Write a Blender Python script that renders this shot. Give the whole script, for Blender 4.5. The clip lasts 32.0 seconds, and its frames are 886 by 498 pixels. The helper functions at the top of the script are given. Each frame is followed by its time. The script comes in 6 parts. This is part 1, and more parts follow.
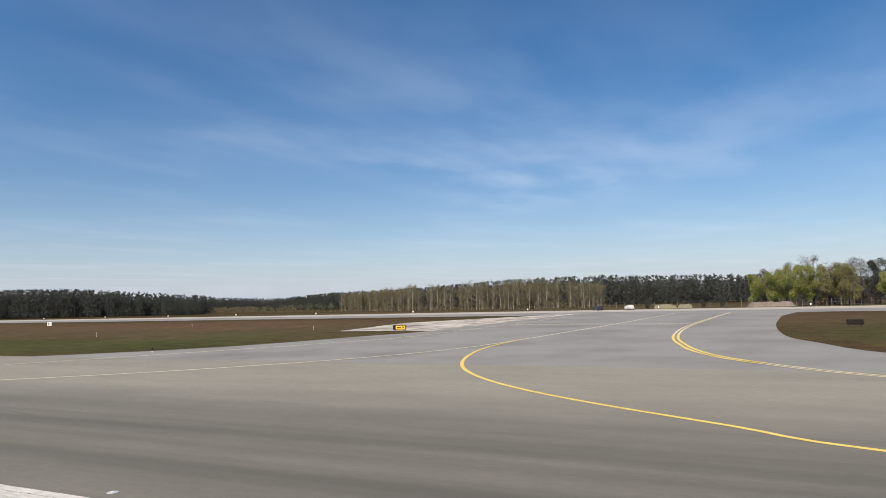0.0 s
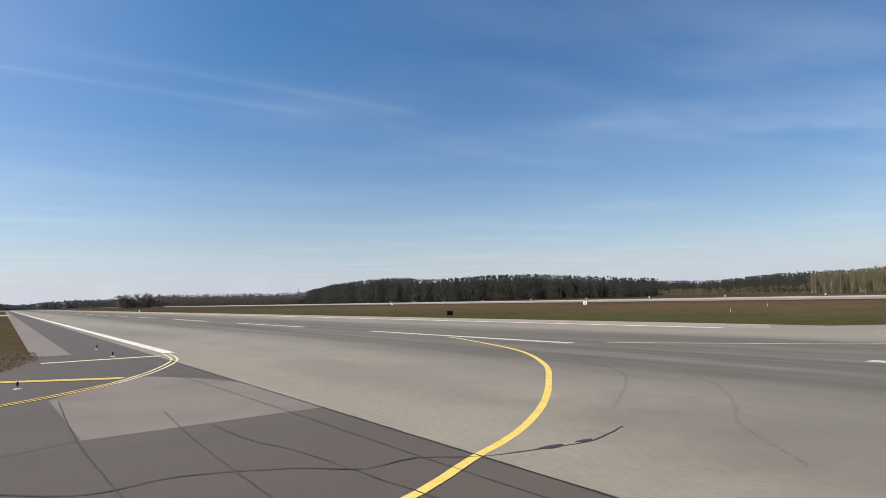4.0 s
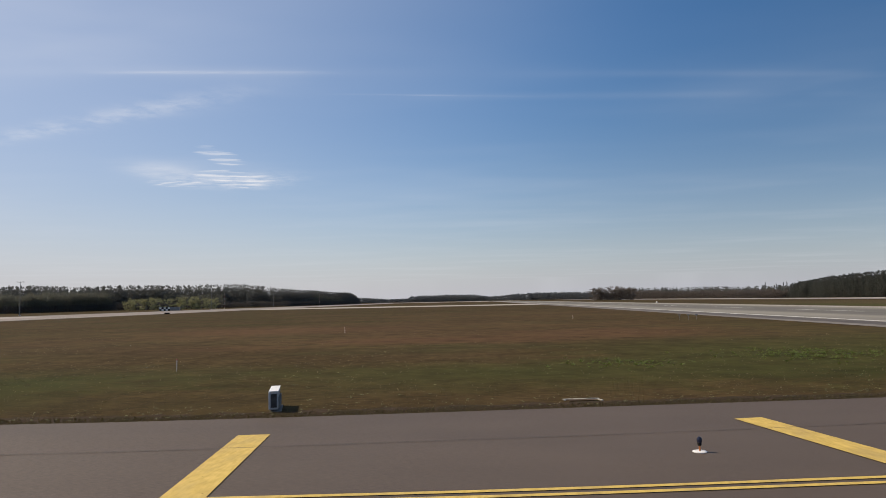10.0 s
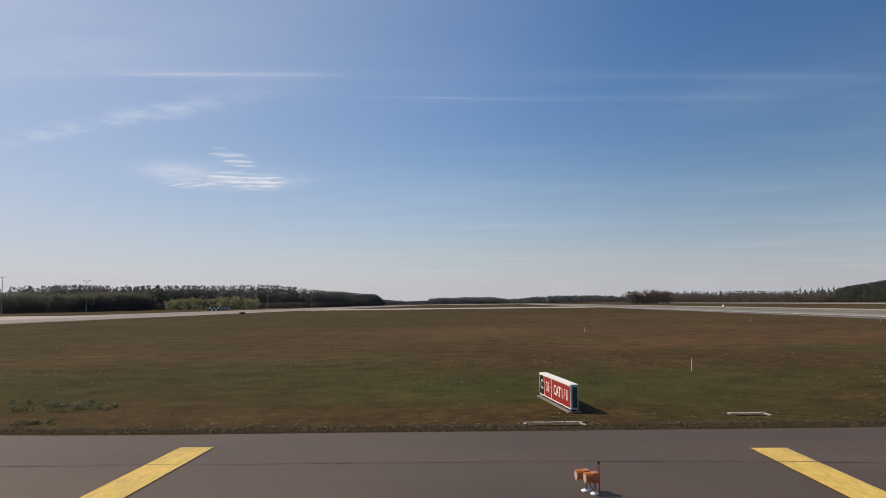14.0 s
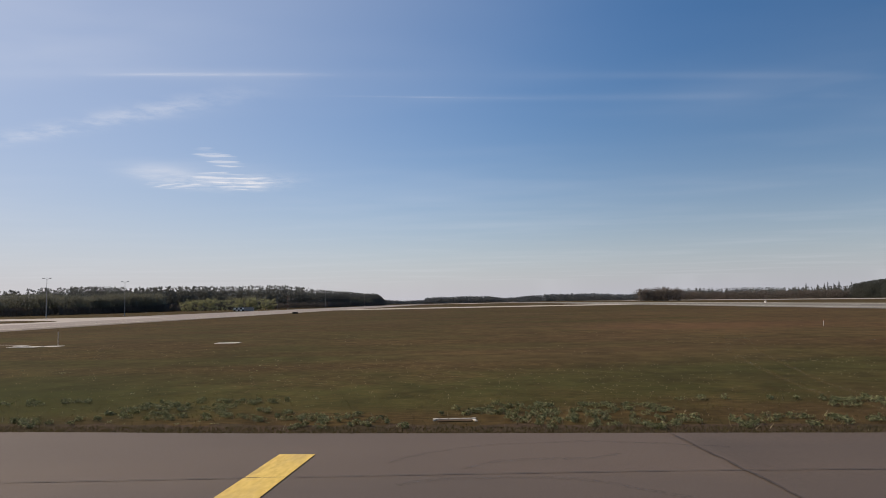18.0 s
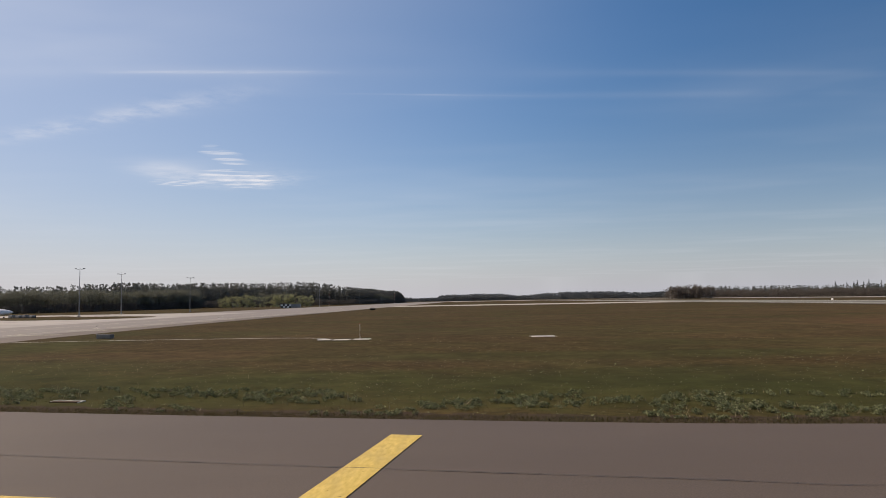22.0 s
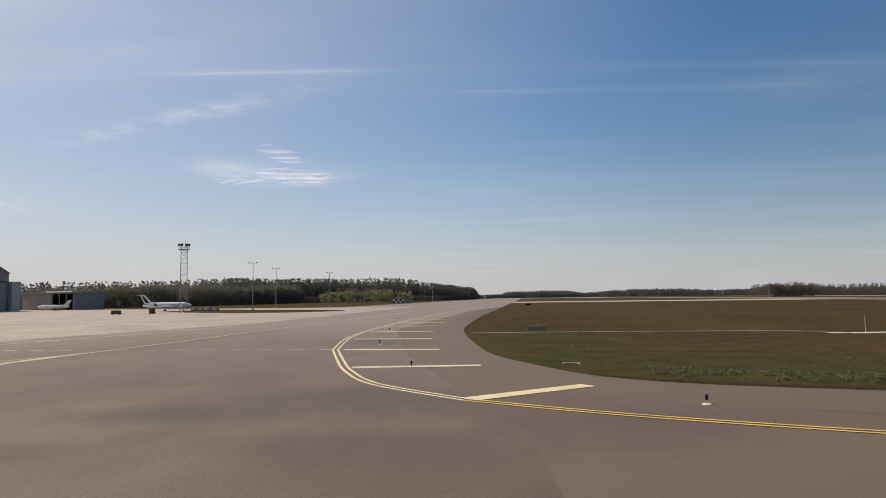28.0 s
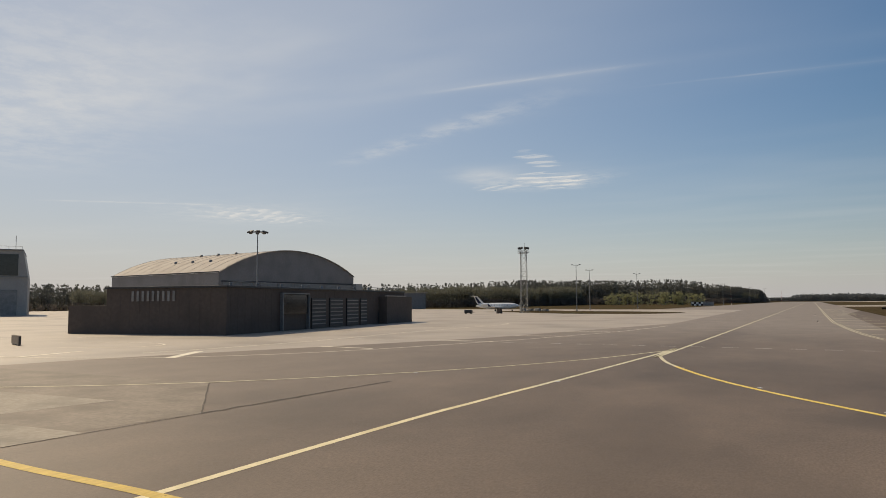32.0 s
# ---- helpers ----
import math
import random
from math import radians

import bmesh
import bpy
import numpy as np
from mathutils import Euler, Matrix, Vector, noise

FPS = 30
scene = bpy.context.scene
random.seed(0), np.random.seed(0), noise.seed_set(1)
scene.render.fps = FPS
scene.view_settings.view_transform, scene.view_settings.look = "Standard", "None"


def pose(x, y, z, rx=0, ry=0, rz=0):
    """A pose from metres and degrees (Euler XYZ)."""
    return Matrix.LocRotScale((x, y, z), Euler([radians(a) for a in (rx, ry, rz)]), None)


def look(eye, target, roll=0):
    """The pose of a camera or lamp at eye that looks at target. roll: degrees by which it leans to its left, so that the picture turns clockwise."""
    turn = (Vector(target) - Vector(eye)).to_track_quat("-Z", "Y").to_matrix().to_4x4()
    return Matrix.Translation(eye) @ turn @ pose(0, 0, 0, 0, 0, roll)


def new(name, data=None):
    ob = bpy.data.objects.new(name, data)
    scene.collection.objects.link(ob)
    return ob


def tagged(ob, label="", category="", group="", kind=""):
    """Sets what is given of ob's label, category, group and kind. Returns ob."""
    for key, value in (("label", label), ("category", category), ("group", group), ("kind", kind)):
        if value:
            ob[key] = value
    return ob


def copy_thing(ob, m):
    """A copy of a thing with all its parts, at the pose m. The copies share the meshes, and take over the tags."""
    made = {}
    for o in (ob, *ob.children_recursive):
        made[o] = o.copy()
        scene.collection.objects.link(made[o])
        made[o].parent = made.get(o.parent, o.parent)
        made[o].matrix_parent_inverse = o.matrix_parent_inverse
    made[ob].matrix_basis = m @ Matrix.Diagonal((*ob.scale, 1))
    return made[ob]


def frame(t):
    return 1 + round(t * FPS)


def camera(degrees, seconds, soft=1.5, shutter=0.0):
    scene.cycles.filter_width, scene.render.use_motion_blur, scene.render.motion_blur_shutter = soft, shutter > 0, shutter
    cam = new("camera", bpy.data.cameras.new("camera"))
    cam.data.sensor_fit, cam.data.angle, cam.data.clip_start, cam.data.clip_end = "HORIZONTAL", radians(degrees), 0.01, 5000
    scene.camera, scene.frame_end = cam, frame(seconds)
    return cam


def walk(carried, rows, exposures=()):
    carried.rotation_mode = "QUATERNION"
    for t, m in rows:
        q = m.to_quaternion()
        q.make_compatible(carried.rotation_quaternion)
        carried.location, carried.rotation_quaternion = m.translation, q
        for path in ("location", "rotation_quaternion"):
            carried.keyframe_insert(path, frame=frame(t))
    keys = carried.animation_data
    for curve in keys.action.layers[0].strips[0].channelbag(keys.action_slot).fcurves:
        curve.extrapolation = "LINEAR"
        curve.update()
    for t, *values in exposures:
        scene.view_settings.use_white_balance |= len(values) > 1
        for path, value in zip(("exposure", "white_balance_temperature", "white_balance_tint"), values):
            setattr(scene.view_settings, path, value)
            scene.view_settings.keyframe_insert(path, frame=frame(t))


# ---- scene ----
cam = camera(65.56, 32.0, 0.78)
PATH = [
    (0.0, pose(-9.327, 5.526, 3.823, 94.394, 1.425, -64.103)),
    (0.5, pose(-11.604, 9.508, 3.802, 94.426, 1.655, -60.941)),
    (1.0, pose(-14.283, 12.853, 3.789, 94.452, 1.778, -57.124)),
    (1.5, pose(-17.592, 15.917, 3.783, 94.319, 1.301, -53.433)),
    (2.0, pose(-21.261, 18.813, 3.791, 94.346, 1.204, -49.555)),
    (2.5, pose(-25.234, 21.477, 3.800, 94.443, 1.178, -45.519)),
    (3.0, pose(-28.908, 24.250, 3.803, 94.119, 1.221, -40.956)),
    (3.5, pose(-32.158, 26.910, 3.798, 94.007, 1.409, -36.662)),
    (4.0, pose(-35.808, 29.076, 3.780, 93.929, 1.672, -32.506)),
    (4.5, pose(-39.418, 30.726, 3.765, 93.886, 1.994, -27.812)),
    (6.5, pose(-53.524, 34.500, 3.780, 93.679, 1.998, -11.843)),
    (7.0, pose(-57.193, 34.595, 3.799, 93.896, 1.264, -8.285)),
    (7.5, pose(-60.686, 35.003, 3.812, 94.120, 1.140, -4.986)),
    (8.0, pose(-64.281, 35.483, 3.796, 94.657, 1.387, -2.938)),
    (8.5, pose(-67.839, 35.599, 3.773, 94.472, 1.267, -0.979)),
    (9.0, pose(-71.335, 35.844, 3.747, 94.171, 1.289, 0.421)),
    (9.5, pose(-74.799, 35.844, 3.755, 94.129, 1.166, 1.558)),
    (10.0, pose(-78.298, 35.840, 3.769, 94.283, 1.125, 2.228)),
    (10.5, pose(-81.838, 35.823, 3.781, 94.232, 1.136, 2.780)),
    (11.0, pose(-85.389, 35.744, 3.788, 94.262, 1.247, 3.095)),
    (11.5, pose(-88.904, 35.788, 3.790, 94.305, 1.487, 3.184)),
    (12.0, pose(-92.507, 35.895, 3.791, 94.362, 1.512, 2.929)),
    (12.5, pose(-96.129, 35.998, 3.790, 94.276, 1.588, 2.463)),
    (13.0, pose(-99.723, 36.142, 3.801, 94.359, 1.487, 2.805)),
    (13.5, pose(-103.364, 36.347, 3.815, 94.021, 1.162, 3.141)),
    (14.0, pose(-106.936, 36.567, 3.839, 94.493, 0.687, 3.170)),
    (14.5, pose(-110.481, 36.853, 3.885, 94.748, 0.851, 2.819)),
    (16.5, pose(-124.998, 36.963, 3.803, 94.433, 1.026, 2.234)),
    (17.0, pose(-128.990, 37.330, 3.782, 94.352, 0.933, 2.193)),
    (17.5, pose(-132.952, 37.672, 3.768, 94.518, 1.067, 2.275)),
    (18.0, pose(-136.909, 37.905, 3.746, 94.436, 1.167, 2.140)),
    (18.5, pose(-140.823, 38.064, 3.744, 94.183, 1.094, 2.126)),
    (19.0, pose(-144.799, 38.206, 3.744, 94.418, 0.977, 2.313)),
    (19.5, pose(-148.789, 38.297, 3.753, 94.168, 0.891, 2.348)),
    (20.0, pose(-152.907, 38.362, 3.749, 93.896, 1.030, 2.259)),
    (20.5, pose(-156.942, 38.389, 3.761, 93.862, 1.029, 2.414)),
    (21.0, pose(-160.957, 38.402, 3.780, 94.048, 0.961, 2.613)),
    (21.5, pose(-164.998, 38.419, 3.797, 94.174, 0.965, 2.683)),
    (22.0, pose(-169.016, 38.483, 3.813, 94.252, 1.040, 2.545)),
    (22.5, pose(-173.063, 38.607, 3.834, 94.229, 1.203, 2.650)),
    (23.0, pose(-177.149, 38.718, 3.847, 93.971, 1.140, 2.957)),
    (23.5, pose(-181.154, 38.763, 3.857, 93.949, 1.035, 3.424)),
    (24.0, pose(-185.140, 38.817, 3.854, 94.099, 1.085, 3.432)),
    (24.5, pose(-189.035, 38.855, 3.852, 93.707, 1.163, 3.563)),
    (25.0, pose(-192.824, 38.957, 3.839, 93.768, 1.122, 3.883)),
    (25.5, pose(-196.499, 38.980, 3.814, 93.936, 1.053, 4.400)),
    (26.0, pose(-200.103, 38.981, 3.801, 93.988, 0.769, 4.782)),
    (26.5, pose(-203.623, 39.005, 3.795, 94.018, 0.806, 5.061)),
    (28.5, pose(-217.196, 37.635, 3.830, 94.122, 0.701, 8.247)),
    (29.0, pose(-220.303, 37.014, 3.819, 94.357, 0.712, 10.096)),
    (29.5, pose(-223.423, 36.442, 3.809, 94.243, 0.695, 12.354)),
    (30.0, pose(-226.513, 35.476, 3.794, 94.299, 0.579, 14.980)),
    (30.5, pose(-229.480, 34.303, 3.783, 94.367, 0.453, 17.723)),
    (31.0, pose(-232.272, 32.913, 3.775, 94.411, 0.326, 20.878)),
    (31.5, pose(-234.937, 31.405, 3.767, 94.281, 0.282, 24.324)),
    (32.0, pose(-237.474, 29.894, 3.760, 94.434, 0.357, 28.155)),
]
walk(cam, PATH, exposures=[(0.0, 0.36, 6450, 10), (4.5, 0.38, 6450, 10), (9.0, 0.06, 6750, 11), (12.0, 0.0, 6800, 12), (20.0, 0.03, 6850, 13), (26.5, 0.05, 7050, 12), (29.0, 0.02, 7250, 10), (32.0, -0.15, 7600, 8)])

# ---- sky and sun ----
SUN_YAW, SUN_UP = 77.0, 44.0
world = bpy.data.worlds.new("sky")
scene.world = world
world.use_nodes = True
wn = world.node_tree.nodes
sky = wn.new("ShaderNodeTexSky")
sky.sky_type, sky.sun_disc = "NISHITA", False
sky.sun_elevation, sky.sun_rotation = radians(SUN_UP), radians(360 - SUN_YAW)
sky.air_density, sky.dust_density, sky.ozone_density = 1.0, 1.4, 2.6
sky.altitude = 900
SKY_STRENGTH = 0.11
wn["Background"].inputs["Strength"].default_value = SKY_STRENGTH
wl = world.node_tree.links
su, sy = radians(SUN_UP), radians(SUN_YAW)
SUN_DIR = Vector((-math.sin(sy) * math.cos(su), math.cos(sy) * math.cos(su), math.sin(su)))


def wmath(op, a, b=None, clamp=False):
    """A math node of the sky; a and b are sockets or numbers."""
    m = wn.new("ShaderNodeMath")
    m.operation, m.use_clamp = op, clamp
    for k, x in enumerate((a, b)):
        if isinstance(x, (int, float)):
            m.inputs[k].default_value = x
        elif x is not None:
            wl.new(x, m.inputs[k])
    return m.outputs[0]


def wramp(x, lo, hi, out0=0.0, out1=1.0):
    m = wn.new("ShaderNodeMapRange")
    m.interpolation_type = "SMOOTHSTEP"
    for k, val in enumerate((lo, hi, out0, out1)):
        m.inputs[k + 1].default_value = val
    wl.new(x, m.inputs[0])
    return m.outputs[0]


direction = wn.new("ShaderNodeTexCoord").outputs["Generated"]
axes = wn.new("ShaderNodeSeparateXYZ")
wl.new(direction, axes.inputs[0])
up = wmath("MAXIMUM", axes.outputs[2], 0.03)
PX, PY = wmath("DIVIDE", axes.outputs[0], up), wmath("DIVIDE", axes.outputs[1], up)
layer = wn.new("ShaderNodeCombineXYZ")
wl.new(PX, layer.inputs[0])
wl.new(PY, layer.inputs[1])


def cloud_noise(scale, stretch=(1, 1, 1), turn=0.0, detail=6.0, rough=0.6):
    mp = wn.new("ShaderNodeMapping")
    mp.inputs["Scale"].default_value, mp.inputs["Rotation"].default_value = stretch, (0, 0, radians(turn))
    wl.new(layer.outputs[0], mp.inputs["Vector"])
    nz = wn.new("ShaderNodeTexNoise")
    nz.inputs["Scale"].default_value, nz.inputs["Detail"].default_value, nz.inputs["Roughness"].default_value = scale, detail, rough
    wl.new(mp.outputs[0], nz.inputs["Vector"])
    return nz.outputs["Fac"]


def streak(p0, p1, width, strength, noise_out, fade=0.15):
    """A thin cloud or contrail on the cloud layer from p0 to p1."""
    ux, uy = p1[0] - p0[0], p1[1] - p0[1]
    ln = math.hypot(ux, uy)
    ux, uy = ux / ln, uy / ln
    dx, dy = wmath("SUBTRACT", PX, p0[0]), wmath("SUBTRACT", PY, p0[1])
    al = wmath("DIVIDE", wmath("ADD", wmath("MULTIPLY", dx, ux), wmath("MULTIPLY", dy, uy)), ln)
    ac = wmath("DIVIDE", wmath("ADD", wmath("MULTIPLY", dx, -uy), wmath("MULTIPLY", dy, ux)), width)
    body = wmath("EXPONENT", wmath("MULTIPLY", wmath("MULTIPLY", ac, ac), -1.0))
    ends = wmath("MULTIPLY", wramp(al, -fade, fade), wramp(al, 1 - fade, 1 + fade, 1.0, 0.0))
    return wmath("MULTIPLY", wmath("MULTIPLY", body, ends), wmath("MULTIPLY", noise_out, strength))


def rippled(centre, radius, freq, strength, noise_out, slant=0.15):
    """A small patch of rippled cloud."""
    dx, dy = wmath("DIVIDE", wmath("SUBTRACT", PX, centre[0]), radius[0]), wmath("DIVIDE", wmath("SUBTRACT", PY, centre[1]), radius[1])
    d2 = wmath("ADD", wmath("MULTIPLY", dx, dx), wmath("MULTIPLY", dy, dy))
    body = wramp(wmath("ADD", d2, wmath("MULTIPLY", noise_out, -1.3)), 0.6, -0.5)
    phase = wmath("MULTIPLY", wmath("ADD", PY, wmath("ADD", wmath("MULTIPLY", PX, slant), wmath("MULTIPLY", noise_out, 0.12))), freq)
    return wmath("MULTIPLY", body, wmath("MULTIPLY", wramp(wmath("SINE", phase), -0.5, 1.0, 0.12, 1.0), strength))


def puff(centre, radius, strength, noise_out):
    """A soft shapeless wisp."""
    dx, dy = wmath("DIVIDE", wmath("SUBTRACT", PX, centre[0]), radius[0]), wmath("DIVIDE", wmath("SUBTRACT", PY, centre[1]), radius[1])
    d2 = wmath("ADD", wmath("MULTIPLY", dx, dx), wmath("MULTIPLY", dy, dy))
    return wmath("MULTIPLY", wmath("EXPONENT", wmath("MULTIPLY", d2, -1.0)), wmath("MULTIPLY", noise_out, strength))


fine = wramp(cloud_noise(5.0, (0.45, 2.2, 1), 6, 8.0, 0.65), 0.3, 0.7, 0.15, 1.0)
soft = wramp(cloud_noise(1.0, (0.7, 1.3, 1), -12, 3.5, 0.5), 0.3, 0.72)
curd = wramp(cloud_noise(4.5, (1.0, 1.0, 1), 20, 8.0, 0.65), 0.35, 0.68)
parts = [streak((-1.5, 2.82), (-0.7, 2.9), 0.02, 0.34, fine, 0.3), streak((-1.9, 2.76), (-0.3, 2.93), 0.07, 0.1, soft, 0.3),
         streak((-1.0, 2.88), (2.2, 3.2), 0.05, 0.06, soft, 0.3),
         streak((-0.5, 3.24), (0.2, 3.34), 0.014, 0.15, fine, 0.4), streak((-0.3, 3.3), (2.2, 3.5), 0.06, 0.05, soft),
         streak((-2.8, 3.92), (-1.2, 3.2), 0.11, 0.34, curd, 0.3), streak((-1.9, 3.45), (-0.7, 3.0), 0.2, 0.1, soft, 0.3),
         streak((-4.6, 1.9), (-1.3, 2.25), 0.5, 0.4, soft, 0.3), streak((-5.0, 2.6), (-2.2, 1.2), 0.7, 0.3, curd, 0.3),
         streak((-6.4, 4.0), (-5.3, 5.0), 0.05, 0.4, fine),
         puff((-2.25, 4.95), (0.22, 0.36), 0.4, soft), puff((-2.28, 5.1), (0.2, 0.32), 0.3, curd), puff((-1.95, 5.5), (0.36, 0.3), 0.55, curd), puff((-1.55, 5.38), (0.22, 0.26), 0.28, curd), puff((-1.9, 5.0), (0.5, 0.6), 0.12, soft),
         rippled((-1.85, 5.42), (0.26, 0.44), 31, 0.6, fine, -0.22), rippled((-1.66, 4.55), (0.12, 0.3), 30, 0.5, fine, -0.22), rippled((-2.4, 5.5), (0.22, 0.16), 44, 0.5, fine, 0.5),
         rippled((-5.55, 5.9), (0.5, 0.8), 30, 0.45, curd, 0.6), puff((-5.6, 5.8), (0.7, 0.9), 0.4, curd),
         streak((3.0, -1.5), (7.4, 3.2), 0.9, 0.09, soft), streak((1.0, 3.6), (6.5, 1.6), 0.35, 0.08, soft), puff((4.2, 1.5), (2.6, 1.2), 0.13, soft),
         wmath("MULTIPLY", wramp(cloud_noise(0.4, (0.6, 1.1, 1), 25, 3.0), 0.42, 0.85), 0.14)]
cover = parts[0]
for q in parts[1:]:
    cover = wmath("ADD", cover, q)
toward = wn.new("ShaderNodeVectorMath")
toward.operation = "DOT_PRODUCT"
wl.new(direction, toward.inputs[0])
toward.inputs[1].default_value = SUN_DIR
glare = wramp(toward.outputs["Value"], 0.15, 1.0, 0.0, 0.75)
haze = wmath("EXPONENT", wmath("MULTIPLY", wmath("MAXIMUM", axes.outputs[2], 0.0), -11.0))
sunward = wmath("MULTIPLY", haze, wramp(toward.outputs["Value"], -0.2, 0.75, 0.0, 0.85))
haze = wmath("MULTIPLY", haze, 0.92)


def veil(base, fac, colour):
    mx = wn.new("ShaderNodeMix")
    mx.data_type, mx.clamp_factor = "RGBA", True
    wl.new(fac, mx.inputs[0])
    wl.new(base, mx.inputs[6])
    mx.inputs[7].default_value = (*[v / SKY_STRENGTH for v in colour], 1)
    return mx.outputs[2]


deepen = wn.new("ShaderNodeHueSaturation")
deepen.inputs["Saturation"].default_value, deepen.inputs["Value"].default_value = 1.32, 0.96
wl.new(wramp(toward.outputs["Value"], -0.15, 0.4, 0.76, 1.0), deepen.inputs["Value"])
wl.new(sky.outputs[0], deepen.inputs["Color"])
tone = veil(deepen.outputs[0], glare, (0.46, 0.53, 0.68))
tone = veil(tone, haze, (0.46, 0.485, 0.575))
tone = veil(tone, sunward, (0.58, 0.585, 0.625))
tone = veil(tone, cover, (0.74, 0.78, 0.86))
wl.new(tone, wn["Background"].inputs["Color"])
lamp = bpy.data.lights.new("sun", "SUN")
lamp.energy, lamp.angle, lamp.color = 4.4, radians(0.53), (1.0, 0.86, 0.68)
sun = new("sun", lamp)
sun.matrix_world = look(SUN_DIR * 300, (0, 0, 0))

# ---- materials ----
def material(name, low, high, scale=3.0, rough=0.8, metal=0.0, bump=0.0, bump_scale=40.0, stain=None, stain_scale=0.15,
             stain_amount=0.5, stretch=(1, 1, 1), detail=6.0, wear=0.0, per_object=0.0, shine=0.5, stain2=None, stain2_scale=0.03):
    """A procedural surface: fine grain between two colours, larger stains over it, and relief."""
    m = bpy.data.materials.new(name)
    m.use_nodes = True
    n, l = m.node_tree.nodes, m.node_tree.links
    b = n["Principled BSDF"]
    b.inputs["Roughness"].default_value, b.inputs["Metallic"].default_value = rough, metal
    tc = n.new("ShaderNodeTexCoord")
    mp = n.new("ShaderNodeMapping")
    mp.inputs["Scale"].default_value = stretch
    l.new(tc.outputs["Object"], mp.inputs["Vector"])
    grain = n.new("ShaderNodeTexNoise")
    grain.inputs["Scale"].default_value, grain.inputs["Detail"].default_value = scale, detail
    l.new(mp.outputs[0], grain.inputs["Vector"])
    ramp = n.new("ShaderNodeValToRGB")
    ramp.color_ramp.elements[0].position, ramp.color_ramp.elements[1].position = 0.32, 0.68
    ramp.color_ramp.elements[0].color, ramp.color_ramp.elements[1].color = (*low, 1), (*high, 1)
    l.new(grain.outputs["Fac"], ramp.inputs[0])
    out = ramp.outputs[0]
    if stain:
        sn = n.new("ShaderNodeTexNoise")
        sn.inputs["Scale"].default_value, sn.inputs["Detail"].default_value = stain_scale, 5.0
        l.new(mp.outputs[0], sn.inputs["Vector"])
        sr = n.new("ShaderNodeMapRange")
        sr.inputs[1].default_value, sr.inputs[2].default_value, sr.inputs[4].default_value = 0.45, 0.68, stain_amount
        l.new(sn.outputs["Fac"], sr.inputs[0])
        mx = n.new("ShaderNodeMix")
        mx.data_type = "RGBA"
        l.new(sr.outputs[0], mx.inputs[0])
        l.new(out, mx.inputs[6])
        mx.inputs[7].default_value = (*stain, 1)
        out = mx.outputs[2]
    if stain2:
        s2 = n.new("ShaderNodeTexNoise")
        s2.inputs["Scale"].default_value, s2.inputs["Detail"].default_value = stain2_scale, 7.0
        l.new(tc.outputs["Object"], s2.inputs["Vector"])
        r2 = n.new("ShaderNodeMapRange")
        r2.inputs[1].default_value, r2.inputs[2].default_value, r2.inputs[4].default_value = 0.45, 0.66, 0.6
        l.new(s2.outputs["Fac"], r2.inputs[0])
        m2 = n.new("ShaderNodeMix")
        m2.data_type = "RGBA"
        l.new(r2.outputs[0], m2.inputs[0])
        l.new(out, m2.inputs[6])
        m2.inputs[7].default_value = (*stain2, 1)
        out = m2.outputs[2]
    b.inputs["Specular IOR Level"].default_value = shine
    if per_object:
        oi = n.new("ShaderNodeObjectInfo")
        hs = n.new("ShaderNodeHueSaturation")
        pr = n.new("ShaderNodeMapRange")
        pr.inputs[3].default_value, pr.inputs[4].default_value = 1 - per_object, 1 + per_object
        l.new(oi.outputs["Random"], pr.inputs[0])
        l.new(pr.outputs[0], hs.inputs["Value"])
        l.new(out, hs.inputs["Color"])
        out = hs.outputs[0]
    l.new(out, b.inputs["Base Color"])
    if wear:
        wv = n.new("ShaderNodeTexNoise")
        wv.inputs["Scale"].default_value, wv.inputs["Detail"].default_value = 9.0, 8.0
        l.new(tc.outputs["Object"], wv.inputs["Vector"])
        wr = n.new("ShaderNodeMapRange")
        wr.inputs[1].default_value, wr.inputs[2].default_value = wear - 0.07, wear + 0.03
        l.new(wv.outputs["Fac"], wr.inputs[0])
        tr = n.new("ShaderNodeBsdfTransparent")
        ms = n.new("ShaderNodeMixShader")
        l.new(wr.outputs[0], ms.inputs[0])
        l.new(tr.outputs[0], ms.inputs[1])
        l.new(b.outputs[0], ms.inputs[2])
        l.new(ms.outputs[0], n["Material Output"].inputs["Surface"])
    if bump:
        bn = n.new("ShaderNodeTexNoise")
        bn.inputs["Scale"].default_value, bn.inputs["Detail"].default_value = bump_scale, 4.0
        l.new(tc.outputs["Object"], bn.inputs["Vector"])
        bp = n.new("ShaderNodeBump")
        bp.inputs["Strength"].default_value, bp.inputs["Distance"].default_value = bump, 0.02
        l.new(bn.outputs["Fac"], bp.inputs["Height"])
        l.new(bp.outputs[0], b.inputs["Normal"])
    return m


